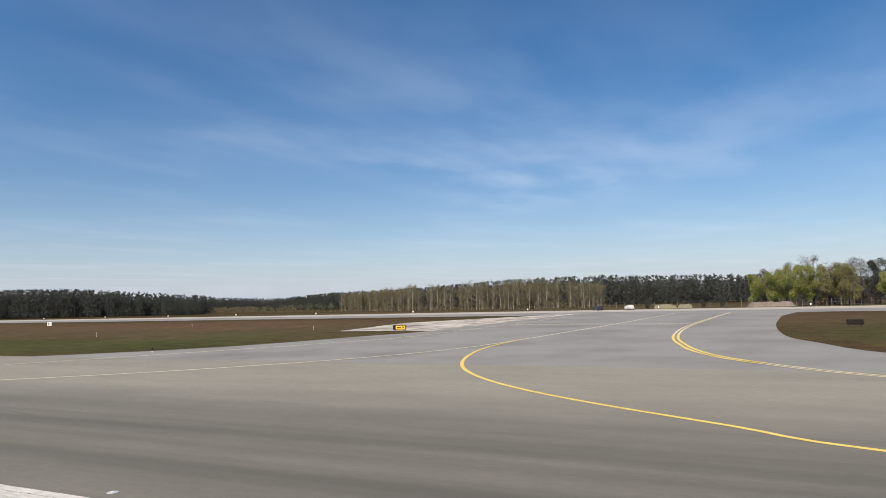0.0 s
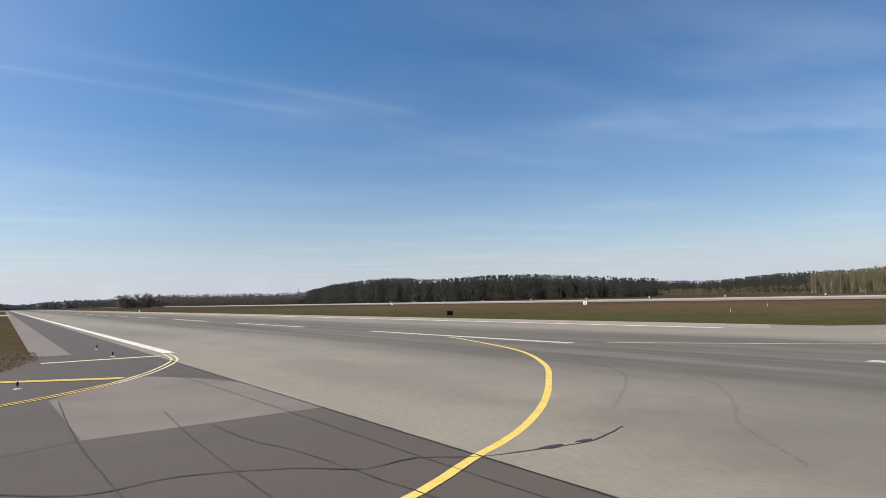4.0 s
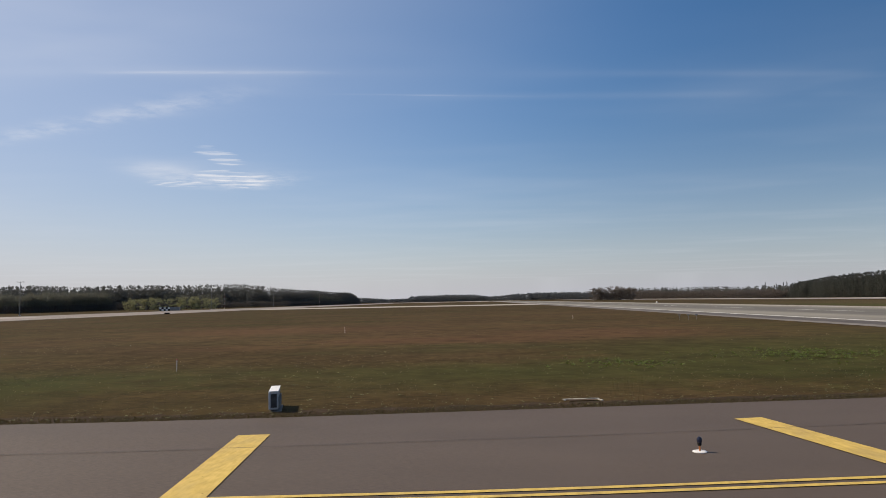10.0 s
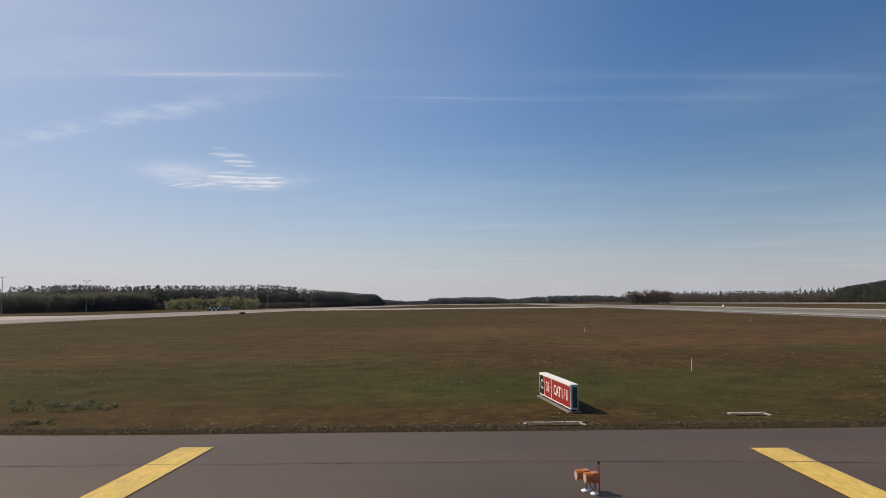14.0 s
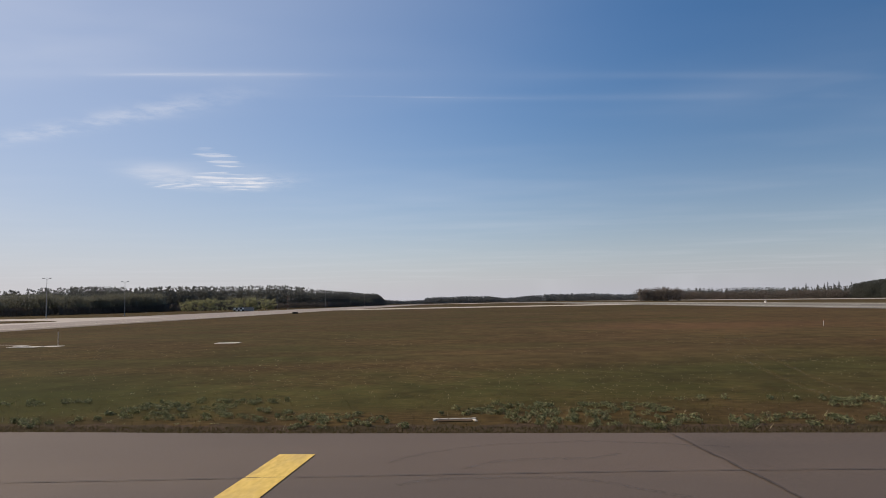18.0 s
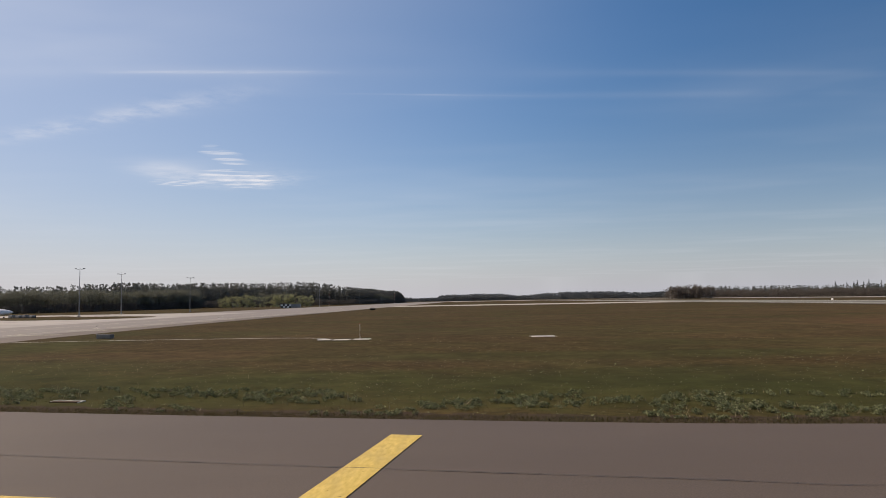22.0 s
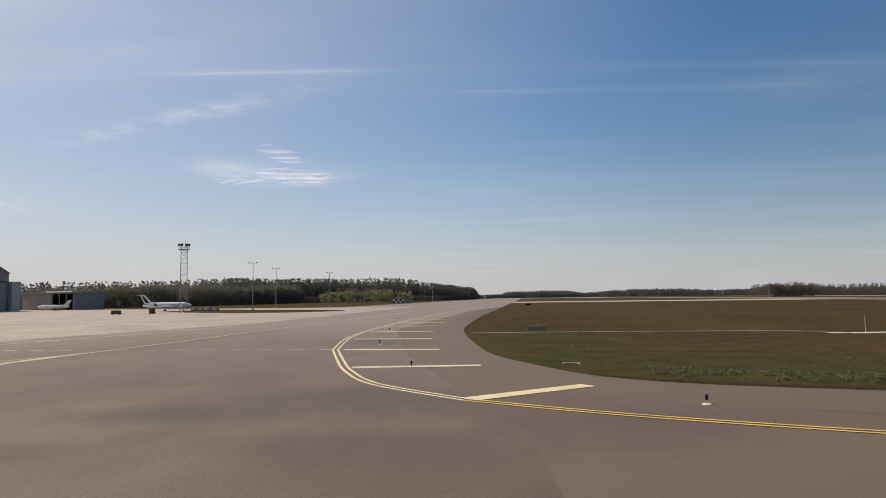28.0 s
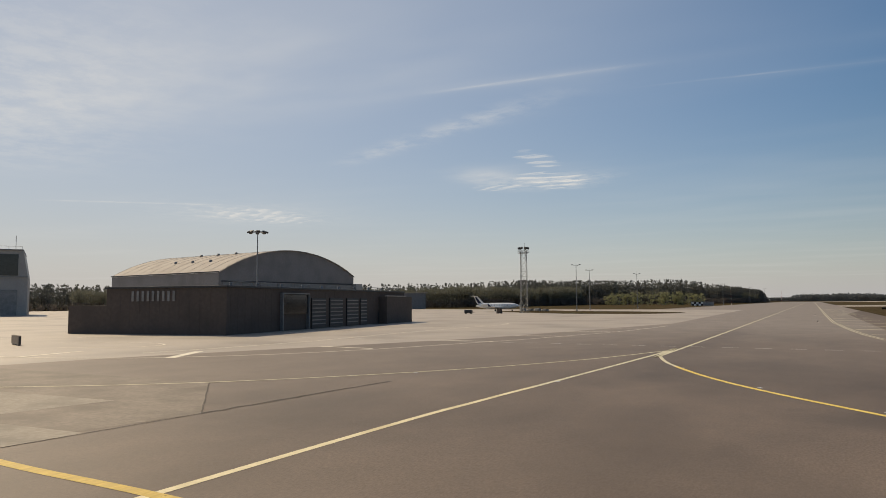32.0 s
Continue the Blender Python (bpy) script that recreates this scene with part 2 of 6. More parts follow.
def foliage(name, low, high, through_light=0.3):
    """Leaves: each clump takes its own tone, and lets some light through."""
    m = bpy.data.materials.new(name)
    m.use_nodes = True
    n, l = m.node_tree.nodes, m.node_tree.links
    b = n["Principled BSDF"]
    b.inputs["Roughness"].default_value = 0.7
    gi = n.new("ShaderNodeNewGeometry")
    ramp = n.new("ShaderNodeValToRGB")
    ramp.color_ramp.elements[0].color, ramp.color_ramp.elements[1].color = (*low, 1), (*high, 1)
    l.new(gi.outputs["Random Per Island"], ramp.inputs[0])
    l.new(ramp.outputs[0], b.inputs["Base Color"])
    t = n.new("ShaderNodeBsdfTranslucent")
    l.new(ramp.outputs[0], t.inputs["Color"])
    ms = n.new("ShaderNodeMixShader")
    ms.inputs[0].default_value = through_light
    l.new(b.outputs[0], ms.inputs[1])
    l.new(t.outputs[0], ms.inputs[2])
    l.new(ms.outputs[0], n["Material Output"].inputs["Surface"])
    return m


M_GRASS = material("grass", (0.033, 0.022, 0.0085), (0.079, 0.0545, 0.022), 3.2, 1.0, bump=0.12, bump_scale=14.0, detail=10.0,
                   stain=(0.042, 0.044, 0.014), stain_scale=0.09, stain_amount=0.7, stretch=(0.6, 1, 1), shine=0.05, stain2=(0.068, 0.0455, 0.022), stain2_scale=0.035)


def toned(m, spots, colour):
    """Another colour in places: (x, y, reach along x, reach along y, amount), with ragged borders."""
    n, l = m.node_tree.nodes, m.node_tree.links
    b = n["Principled BSDF"]
    out = b.inputs["Base Color"].links[0].from_socket
    tc = n.new("ShaderNodeTexCoord")
    nz = n.new("ShaderNodeTexNoise")
    nz.inputs["Scale"].default_value, nz.inputs["Detail"].default_value, nz.inputs["Roughness"].default_value = 0.35, 9.0, 0.7
    l.new(tc.outputs["Object"], nz.inputs["Vector"])
    for x, y, rx, ry, amount in spots:
        mp = n.new("ShaderNodeMapping")
        mp.vector_type = "TEXTURE"
        mp.inputs["Location"].default_value, mp.inputs["Scale"].default_value = (x, y, 0), (rx, ry, 1e4)
        l.new(tc.outputs["Object"], mp.inputs["Vector"])
        ln = n.new("ShaderNodeVectorMath")
        ln.operation = "LENGTH"
        l.new(mp.outputs[0], ln.inputs[0])
        ad = n.new("ShaderNodeMath")
        ad.operation = "MULTIPLY_ADD"
        ad.inputs[1].default_value = 1.6
        l.new(nz.outputs["Fac"], ad.inputs[0])
        l.new(ln.outputs["Value"], ad.inputs[2])
        rg_ = n.new("ShaderNodeMapRange")
        rg_.interpolation_type = "SMOOTHSTEP"
        rg_.inputs[1].default_value, rg_.inputs[2].default_value, rg_.inputs[3].default_value, rg_.inputs[4].default_value = 1.15, 2.0, amount, 0.0
        l.new(ad.outputs[0], rg_.inputs[0])
        mx = n.new("ShaderNodeMix")
        mx.data_type = "RGBA"
        l.new(rg_.outputs[0], mx.inputs[0])
        l.new(out, mx.inputs[6])
        mx.inputs[7].default_value = (*colour, 1)
        out = mx.outputs[2]
    l.new(out, b.inputs["Base Color"])


toned(M_GRASS, [(-55, 84, 20, 20, 0.62), (-72, 72, 26, 8, 0.5), (-42, 120, 8, 50, 0.35), (-104, 68, 12, 6, 0.45), (-150, 66, 40, 5, 0.4), (-190, 72, 26, 7, 0.4),
                (-212, 95, 7, 26, 0.45), (-130, 86, 30, 5, 0.2), (-92, 96, 16, 5, 0.2), (-160, 128, 60, 10, 0.2), (60, 75, 24, 9, 0.45), (95, -4, 30, 10, 0.35), (45, 130, 14, 70, 0.55), (75, 240, 20, 120, 0.4), (60, -20, 12, 30, 0.4)],
      (0.045, 0.05, 0.0135))
# paler east turf: distance haze put into the grass colour
toned(M_GRASS, [(75, 90, 55, 60, 0.6), (80, 260, 60, 160, 0.6), (90, -40, 60, 60, 0.5), (240, 60, 60, 200, 0.6)], (0.085, 0.07, 0.036))
toned(M_GRASS, [(-85, 128, 62, 40, 0.5), (-60, 210, 60, 60, 0.35), (-130, 88, 18, 9, 0.4), (-196, 88, 14, 7, 0.35), (60, 170, 20, 90, 0.3), (110, 120, 30, 80, 0.4)], (0.088, 0.055, 0.027))
toned(M_GRASS, [(-82, 102, 16, 7, 0.55), (-98, 95, 9, 4, 0.4), (-104, 132, 22, 14, 0.5), (-64, 112, 14, 12, 0.45)], (0.1, 0.053, 0.029))
toned(M_GRASS, [(105, 130, 40, 70, 0.7), (120, 20, 40, 40, 0.6), (110, 260, 40, 90, 0.6)], (0.1, 0.062, 0.036))
toned(M_GRASS, [(40, 110, 18, 80, 0.8), (52, 66, 16, 10, 0.7), (62, -6, 20, 7, 0.6), (44, 240, 16, 90, 0.7)], (0.052, 0.056, 0.0165))
toned(M_GRASS, [(-200, 80, 16, 10, 0.6), (-175, 70, 40, 8, 0.5), (-118, 72, 30, 9, 0.45), (-105, 70, 7, 3, 0.5), (-140, 96, 26, 6, 0.3), (-160, 86, 24, 5, 0.4)], (0.037, 0.042, 0.0125))
M_ASPHALT = material("asphalt", (0.061, 0.0435, 0.03), (0.108, 0.079, 0.055), 26.0, 0.65, bump=0.15, bump_scale=90.0,
                     stain=(0.057, 0.042, 0.03), stain_scale=0.2, stain_amount=0.8, stretch=(0.25, 1, 1), shine=0.36, stain2=(0.103, 0.078, 0.058),
                     stain2_scale=0.06)
M_RUNWAY = material("runway_asphalt", (0.2, 0.188, 0.152), (0.262, 0.246, 0.2), 22.0, 0.85, bump=0.15, bump_scale=90.0,
                    stain=(0.155, 0.143, 0.121), stain_scale=0.11, stain_amount=0.7, stretch=(1, 0.12, 1))


def mottled(m, scale, low, high, stretch=(1, 1, 1), rough=0.65):
    """Uneven tone over a whole surface: the colour times a cloudy value between low and high."""
    n, l = m.node_tree.nodes, m.node_tree.links
    b = n["Principled BSDF"]
    out = b.inputs["Base Color"].links[0].from_socket
    tc = n.new("ShaderNodeTexCoord")
    mp = n.new("ShaderNodeMapping")
    mp.inputs["Scale"].default_value = stretch
    l.new(tc.outputs["Object"], mp.inputs["Vector"])
    nz = n.new("ShaderNodeTexNoise")
    nz.inputs["Scale"].default_value, nz.inputs["Detail"].default_value, nz.inputs["Roughness"].default_value = scale, 5.0, rough
    l.new(mp.outputs[0], nz.inputs["Vector"])
    mr = n.new("ShaderNodeMapRange")
    for k, val in enumerate((0.3, 0.7, low, high)):
        mr.inputs[k + 1].default_value = val
    l.new(nz.outputs["Fac"], mr.inputs[0])
    mx = n.new("ShaderNodeVectorMath")
    mx.operation = "SCALE"
    l.new(out, mx.inputs[0])
    l.new(mr.outputs[0], mx.inputs["Scale"])
    l.new(mx.outputs[0], b.inputs["Base Color"])


def rubbered(m, half_width, colour):
    """Tyre rubber laid along the middle of the runway, in long uneven streaks."""
    n, l = m.node_tree.nodes, m.node_tree.links
    b = n["Principled BSDF"]
    base = b.inputs["Base Color"].links[0].from_socket
    tc = n.new("ShaderNodeTexCoord")
    sep = n.new("ShaderNodeSeparateXYZ")
    l.new(tc.outputs["Object"], sep.inputs[0])
    wob = n.new("ShaderNodeTexNoise")
    mp = n.new("ShaderNodeMapping")
    mp.inputs["Scale"].default_value = (0.5, 0.012, 1)
    wob.inputs["Scale"].default_value, wob.inputs["Detail"].default_value = 1.0, 7.0
    l.new(tc.outputs["Object"], mp.inputs["Vector"])
    l.new(mp.outputs[0], wob.inputs["Vector"])
    ab = n.new("ShaderNodeMath"); ab.operation = "ABSOLUTE"
    l.new(sep.outputs[0], ab.inputs[0])
    fall = n.new("ShaderNodeMapRange"); fall.interpolation_type = "SMOOTHSTEP"
    fall.inputs[1].default_value, fall.inputs[2].default_value = half_width, half_width * 0.5
    l.new(ab.outputs[0], fall.inputs[0])
    st = n.new("ShaderNodeMapRange")
    st.inputs[1].default_value, st.inputs[2].default_value = 0.02, 0.72
    l.new(wob.outputs["Fac"], st.inputs[0])
    mul = n.new("ShaderNodeMath"); mul.operation = "MULTIPLY"
    l.new(fall.outputs[0], mul.inputs[0])
    l.new(st.outputs[0], mul.inputs[1])
    mx = n.new("ShaderNodeMix"); mx.data_type = "RGBA"
    l.new(mul.outputs[0], mx.inputs[0])
    l.new(base, mx.inputs[6])
    mx.inputs[7].default_value = (*colour, 1)
    l.new(mx.outputs[2], b.inputs["Base Color"])


rubbered(M_RUNWAY, 16.0, (0.072, 0.066, 0.054))
M_EAST = material("grey_asphalt", (0.216, 0.209, 0.198), (0.262, 0.254, 0.24), 18.0, 0.85, bump=0.15, bump_scale=70.0,
                  stain=(0.162, 0.153, 0.14), stain_scale=0.1, stain_amount=0.7, shine=0.25)
M_OLD = material("worn_asphalt", (0.17, 0.155, 0.137), (0.21, 0.19, 0.168), 16.0, 0.85, bump=0.15, bump_scale=70.0,
                 stain=(0.14, 0.128, 0.115), stain_scale=0.2, stain_amount=0.6, shine=0.25)
M_APRON = material("apron_concrete", (0.32, 0.275, 0.23), (0.385, 0.335, 0.282), 5.0, 0.62, bump=0.1, bump_scale=60.0,
                   stain=(0.205, 0.179, 0.151), stain_scale=0.09, stain_amount=0.7, shine=0.6)
M_APRONROAD = material("apron_asphalt", (0.112, 0.082, 0.058), (0.176, 0.131, 0.096), 18.0, 0.6, bump=0.15, bump_scale=80.0,
                       stain=(0.086, 0.063, 0.044), stain_scale=0.16, stain_amount=0.9, shine=0.36, stretch=(1, 0.4, 1), stain2=(0.152, 0.117, 0.088), stain2_scale=0.045)
M_CONCRETE = material("concrete", (0.36, 0.34, 0.3), (0.5, 0.47, 0.42), 6.0, 0.9, bump=0.3, bump_scale=30.0,
                      stain=(0.22, 0.2, 0.16), stain_scale=0.8, stain_amount=0.6)
M_PALESLAB = material("sunlit_pale_concrete", (0.5, 0.47, 0.42), (0.68, 0.65, 0.59), 5.0, 0.85, stain=(0.34, 0.31, 0.26), stain_scale=0.9, stain_amount=0.6)
M_WHITE = material("white_paint", (0.62, 0.6, 0.56), (0.78, 0.76, 0.71), 8.0, 0.7, stain=(0.4, 0.38, 0.34), stain_scale=0.7,
                   stain_amount=0.5)
M_WORNWHITE = material("worn_white_paint", (0.4, 0.39, 0.36), (0.66, 0.64, 0.59), 14.0, 0.75, stain=(0.36, 0.345, 0.31), stain_scale=0.9, stain_amount=0.6, stretch=(1, 0.2, 1), wear=0.3)
M_YELLOW = material("yellow_paint", (0.5, 0.345, 0.065), (0.65, 0.47, 0.115), 9.0, 0.7, stain=(0.36, 0.26, 0.09),
                    stain_scale=1.6, stain_amount=0.6, stretch=(1.0, 0.3, 1), wear=0.27)
# faded yellow; on some lines the paleness is glare put into the colour
M_PALEYELLOW = material("faded_glare_yellow_paint", (0.62, 0.54, 0.34), (0.74, 0.65, 0.43), 9.0, 0.7, stain=(0.45, 0.37, 0.2),
                        stain_scale=0.6, stain_amount=0.5)
M_RUBBER = material("tyre_rubber", (0.062, 0.054, 0.048), (0.085, 0.074, 0.066), 3.0, 0.8, wear=0.55)
thin = M_RUBBER.node_tree.nodes["Map Range"]
thin.inputs[1].default_value, thin.inputs[2].default_value, thin.inputs[4].default_value = 0.4, 0.62, 0.22
M_SEAM = material("faint_paving_seam", (0.043, 0.033, 0.026), (0.066, 0.05, 0.039), 6.0, 0.75, wear=0.4)
M_TAR = material("tar", (0.03, 0.027, 0.025), (0.05, 0.046, 0.042), 12.0, 0.6)
M_SOIL = material("bare_soil", (0.045, 0.03, 0.018), (0.13, 0.09, 0.062), 3.0, 0.95, bump=0.9, bump_scale=6.0, detail=10.0,
                  stain=(0.05, 0.038, 0.016), stain_scale=0.7, stain_amount=0.95, shine=0.1)
M_STEEL = material("galvanised_steel", (0.17, 0.175, 0.18), (0.28, 0.285, 0.29), 7.0, 0.55, 0.4)
M_DARKSTEEL = material("dark_steel", (0.03, 0.03, 0.032), (0.06, 0.06, 0.062), 8.0, 0.5, 0.4)
M_GREYPANEL = material("grey_sheet_metal", (0.2, 0.2, 0.2), (0.27, 0.27, 0.265), 3.0, 0.5, 0.2, stain=(0.15, 0.145, 0.14),
                       stain_scale=0.6, stain_amount=0.6)
M_SIGNYELLOW = material("sign_yellow", (0.72, 0.42, 0.02), (0.82, 0.5, 0.04), 4.0, 0.45)
M_SIGNRED = material("sign_red", (0.26, 0.018, 0.014), (0.33, 0.026, 0.02), 4.0, 0.45)
M_SIGNBLACK = material("sign_black", (0.012, 0.012, 0.012), (0.022, 0.021, 0.02), 4.0, 0.9, shine=0.15)
M_SIGNWHITE = material("sign_white", (0.72, 0.72, 0.7), (0.82, 0.82, 0.8), 4.0, 0.45)
M_ORANGE = material("orange_paint", (0.42, 0.13, 0.03), (0.55, 0.2, 0.06), 14.0, 0.5, stain=(0.22, 0.08, 0.03),
                    stain_scale=6.0, stain_amount=0.6)
M_BLUEGLASS = material("dark_lens", (0.01, 0.012, 0.03), (0.02, 0.025, 0.06), 4.0, 0.12)
M_DARKBARK = material("dark_pine_bark", (0.038, 0.031, 0.026), (0.06, 0.049, 0.041), 5.0, 0.9)
M_BARK = material("bark", (0.06, 0.045, 0.035), (0.12, 0.09, 0.07), 5.0, 0.9)
M_BIRCHBARK = material("birch_bark", (0.24, 0.222, 0.195), (0.42, 0.4, 0.36), 3.0, 0.85, stain=(0.06, 0.055, 0.05), stain_scale=1.6,
                       stain_amount=0.7)
M_PINE = foliage("pine_needles", (0.05, 0.056, 0.047), (0.07, 0.076, 0.062), 0.3)
# needles greyed and lightened: distance haze put into the leaf colour
M_HAZED = foliage("hazed_wood_leaves", (0.1, 0.104, 0.092), (0.135, 0.138, 0.122), 0.24)
# dark tone holds the shade low in the wood
M_UNDER = foliage("shaded_undergrowth", (0.1, 0.088, 0.078), (0.145, 0.128, 0.112), 0.35)
M_NEBROWN = foliage("bare_brown_wood", (0.115, 0.096, 0.082), (0.165, 0.14, 0.118), 0.4)
# blue-grey leaf colour: the haze over the horizon woods is painted in
M_FARWOOD = foliage("hazed_far_wood", (0.105, 0.117, 0.126), (0.14, 0.152, 0.158), 0.35)
M_TWIGS = foliage("bare_twigs", (0.165, 0.145, 0.075), (0.255, 0.222, 0.122), 0.5)
M_SCRUB = foliage("olive_birch_crowns", (0.152, 0.154, 0.116), (0.205, 0.206, 0.153), 0.4)
M_BARE = foliage("leafless_twigs", (0.12, 0.106, 0.08), (0.185, 0.163, 0.12), 0.4)
M_SPRING = foliage("spring_leaves", (0.235, 0.255, 0.075), (0.37, 0.385, 0.13), 0.5)
M_BIRCHLEAF = foliage("birch_leaves", (0.25, 0.255, 0.135), (0.35, 0.35, 0.19), 0.5)
M_BOARD = material("weathered_brown_board", (0.2, 0.165, 0.135), (0.26, 0.22, 0.18), 3.0, 0.8)
M_GRAVEL = material("white_crushed_stone", (0.32, 0.28, 0.23), (0.72, 0.68, 0.62), 0.55, 0.9, bump=0.5, bump_scale=9.0, detail=9.0, stain=(0.16, 0.125, 0.09), stain_scale=0.16, stain_amount=0.8, stretch=(0.5, 1, 1))
M_OLIVE = foliage("olive_leaves", (0.21, 0.205, 0.09), (0.31, 0.29, 0.13), 0.45)
M_WEED = foliage("weed_leaves", (0.025, 0.036, 0.01), (0.25, 0.26, 0.12), 0.25)
M_BLADE = foliage("grass_blades", (0.045, 0.036, 0.012), (0.11, 0.088, 0.03), 0.4)
M_STRAW = foliage("dead_grass", (0.12, 0.095, 0.05), (0.3, 0.25, 0.15), 0.2)
M_FRESH = foliage("clover", (0.075, 0.105, 0.02), (0.15, 0.19, 0.045), 0.4)
M_HANGARROOF = material("hangar_roof_metal", (0.36, 0.325, 0.29), (0.43, 0.39, 0.35), 2.0, 0.75, 0.0, shine=0.2, stain=(0.29, 0.26, 0.23),
                        stain_scale=0.1, stain_amount=0.5)
M_HANGARWALL = material("hangar_wall", (0.21, 0.195, 0.19), (0.275, 0.257, 0.25), 1.5, 0.6, 0.1, stain=(0.165, 0.155, 0.15),
                        stain_scale=0.12, stain_amount=0.6)
M_DARKWALL = material("dark_brown_cladding", (0.086, 0.066, 0.055), (0.105, 0.082, 0.069), 2.0, 0.85, stain=(0.072, 0.056, 0.048),
                      stain_scale=0.3, stain_amount=0.6)
M_PALEWALL = material("pale_grey_cladding", (0.31, 0.3, 0.285), (0.39, 0.375, 0.355), 2.0, 0.55, stain=(0.26, 0.25, 0.24),
                      stain_scale=0.2, stain_amount=0.5)
M_GLASS = material("dark_glass", (0.015, 0.018, 0.02), (0.03, 0.034, 0.038), 2.0, 0.08)
M_AIRWHITE = material("aircraft_white", (0.74, 0.74, 0.73), (0.82, 0.82, 0.81), 2.0, 0.25)
M_NAVY = material("navy_paint", (0.01, 0.014, 0.04), (0.02, 0.028, 0.07), 3.0, 0.3)
M_TYRE = material("black_rubber", (0.01, 0.01, 0.01), (0.022, 0.022, 0.022), 9.0, 0.8)
M_CARPAINT = material("white_car_paint", (0.5, 0.5, 0.5), (0.58, 0.58, 0.58), 2.0, 0.3)
M_CARDARK = material("dark_car_paint", (0.02, 0.022, 0.026), (0.035, 0.038, 0.044), 2.0, 0.25)

M_EDGESOIL = material("dark_edge_soil", (0.036, 0.025, 0.017), (0.07, 0.049, 0.034), 5.0, 0.95, bump=0.6, bump_scale=12.0,
                      stain=(0.035, 0.03, 0.015), stain_scale=0.6, stain_amount=0.7, shine=0.05)
M_SIGNBACK = material("sign_back_metal", (0.4, 0.41, 0.42), (0.5, 0.51, 0.52), 3.0, 0.5, stain=(0.3, 0.3, 0.3), stain_scale=1.5, stain_amount=0.5)


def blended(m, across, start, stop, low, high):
    """Lets one colour run gently into the next: across = (x, y) weights, from start to stop."""
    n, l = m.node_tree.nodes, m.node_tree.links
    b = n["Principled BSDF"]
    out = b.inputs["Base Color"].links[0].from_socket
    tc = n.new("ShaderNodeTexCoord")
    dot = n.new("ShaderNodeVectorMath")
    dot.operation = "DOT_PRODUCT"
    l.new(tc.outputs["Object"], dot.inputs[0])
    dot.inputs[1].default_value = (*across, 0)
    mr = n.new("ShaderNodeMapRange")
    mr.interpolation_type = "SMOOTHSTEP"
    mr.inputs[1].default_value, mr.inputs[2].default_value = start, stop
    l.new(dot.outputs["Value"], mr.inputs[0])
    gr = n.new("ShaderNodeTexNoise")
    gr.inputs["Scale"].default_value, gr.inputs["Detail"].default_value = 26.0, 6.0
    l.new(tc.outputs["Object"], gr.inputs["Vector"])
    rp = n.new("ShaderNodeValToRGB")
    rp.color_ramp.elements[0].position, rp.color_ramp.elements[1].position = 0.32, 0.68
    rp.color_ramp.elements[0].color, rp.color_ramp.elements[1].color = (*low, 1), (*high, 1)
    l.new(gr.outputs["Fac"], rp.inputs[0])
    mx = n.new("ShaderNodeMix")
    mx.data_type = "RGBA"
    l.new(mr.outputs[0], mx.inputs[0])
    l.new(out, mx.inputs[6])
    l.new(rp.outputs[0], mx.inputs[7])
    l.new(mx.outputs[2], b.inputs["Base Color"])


blended(M_ASPHALT, (1.0, 0.06), -127.4, -128.2, (0.068, 0.0485, 0.034), (0.117, 0.086, 0.061))
blended(M_ASPHALT, (1.0, 0.17), -165.0, -207.0, (0.122, 0.09, 0.065), (0.155, 0.117, 0.086))
blended(M_ASPHALT, (1.0, 0.0), -62.0, -34.0, (0.078, 0.065, 0.05), (0.106, 0.089, 0.07))
M_OLDSLAB = material("old_concrete", (0.27, 0.236, 0.193), (0.35, 0.31, 0.256), 5.0, 0.85, bump=0.2, bump_scale=40.0, stain=(0.19, 0.17, 0.14), stain_scale=0.5,
                     stain_amount=0.7)
# weathered yellow, whitened further where glare on the lines is painted in
M_PALELINE = material("weathered_glare_yellow_paint", (0.5, 0.46, 0.32), (0.64, 0.59, 0.43), 9.0, 0.7, stain=(0.34, 0.31, 0.22), stain_scale=0.9, stain_amount=0.6)
M_DRYBANK = material("dry_grass_bank", (0.15, 0.138, 0.085), (0.215, 0.2, 0.13), 1.5, 1.0, bump=0.3, bump_scale=6.0, stain=(0.13, 0.12, 0.075), stain_scale=0.6, stain_amount=0.6)
M_EARTHBANK = material("bare_earth", (0.15, 0.124, 0.1), (0.22, 0.185, 0.152), 1.5, 1.0, bump=0.3, bump_scale=6.0, stain=(0.11, 0.092, 0.072), stain_scale=0.5, stain_amount=0.7)
M_CABINET = material("weathered_grey_panel", (0.2, 0.175, 0.15), (0.26, 0.23, 0.2), 3.0, 0.75, stain=(0.15, 0.13, 0.11), stain_scale=1.0, stain_amount=0.5)
M_ROADSLAB = material("pale_road_concrete", (0.36, 0.325, 0.28), (0.45, 0.41, 0.36), 5.0, 0.85, bump=0.2, bump_scale=40.0, stain=(0.27, 0.24, 0.205), stain_scale=0.3,
                      stain_amount=0.6)
M_STANDLINE = material("pale_stand_line_paint", (0.66, 0.61, 0.5), (0.8, 0.75, 0.63), 9.0, 0.7, stain=(0.42, 0.38, 0.3), stain_scale=0.9, stain_amount=0.6)
M_BRIGHTYELLOW = material("bright_yellow_paint", (0.64, 0.47, 0.09), (0.8, 0.62, 0.16), 9.0, 0.65, stain=(0.45, 0.3, 0.06), stain_scale=1.2, stain_amount=0.4)
# paler west of x -244, and paler again from y 70 to 150
blended(M_APRONROAD, (1.0, 0.0), -244.0, -268.0, (0.142, 0.11, 0.083), (0.195, 0.153, 0.119))
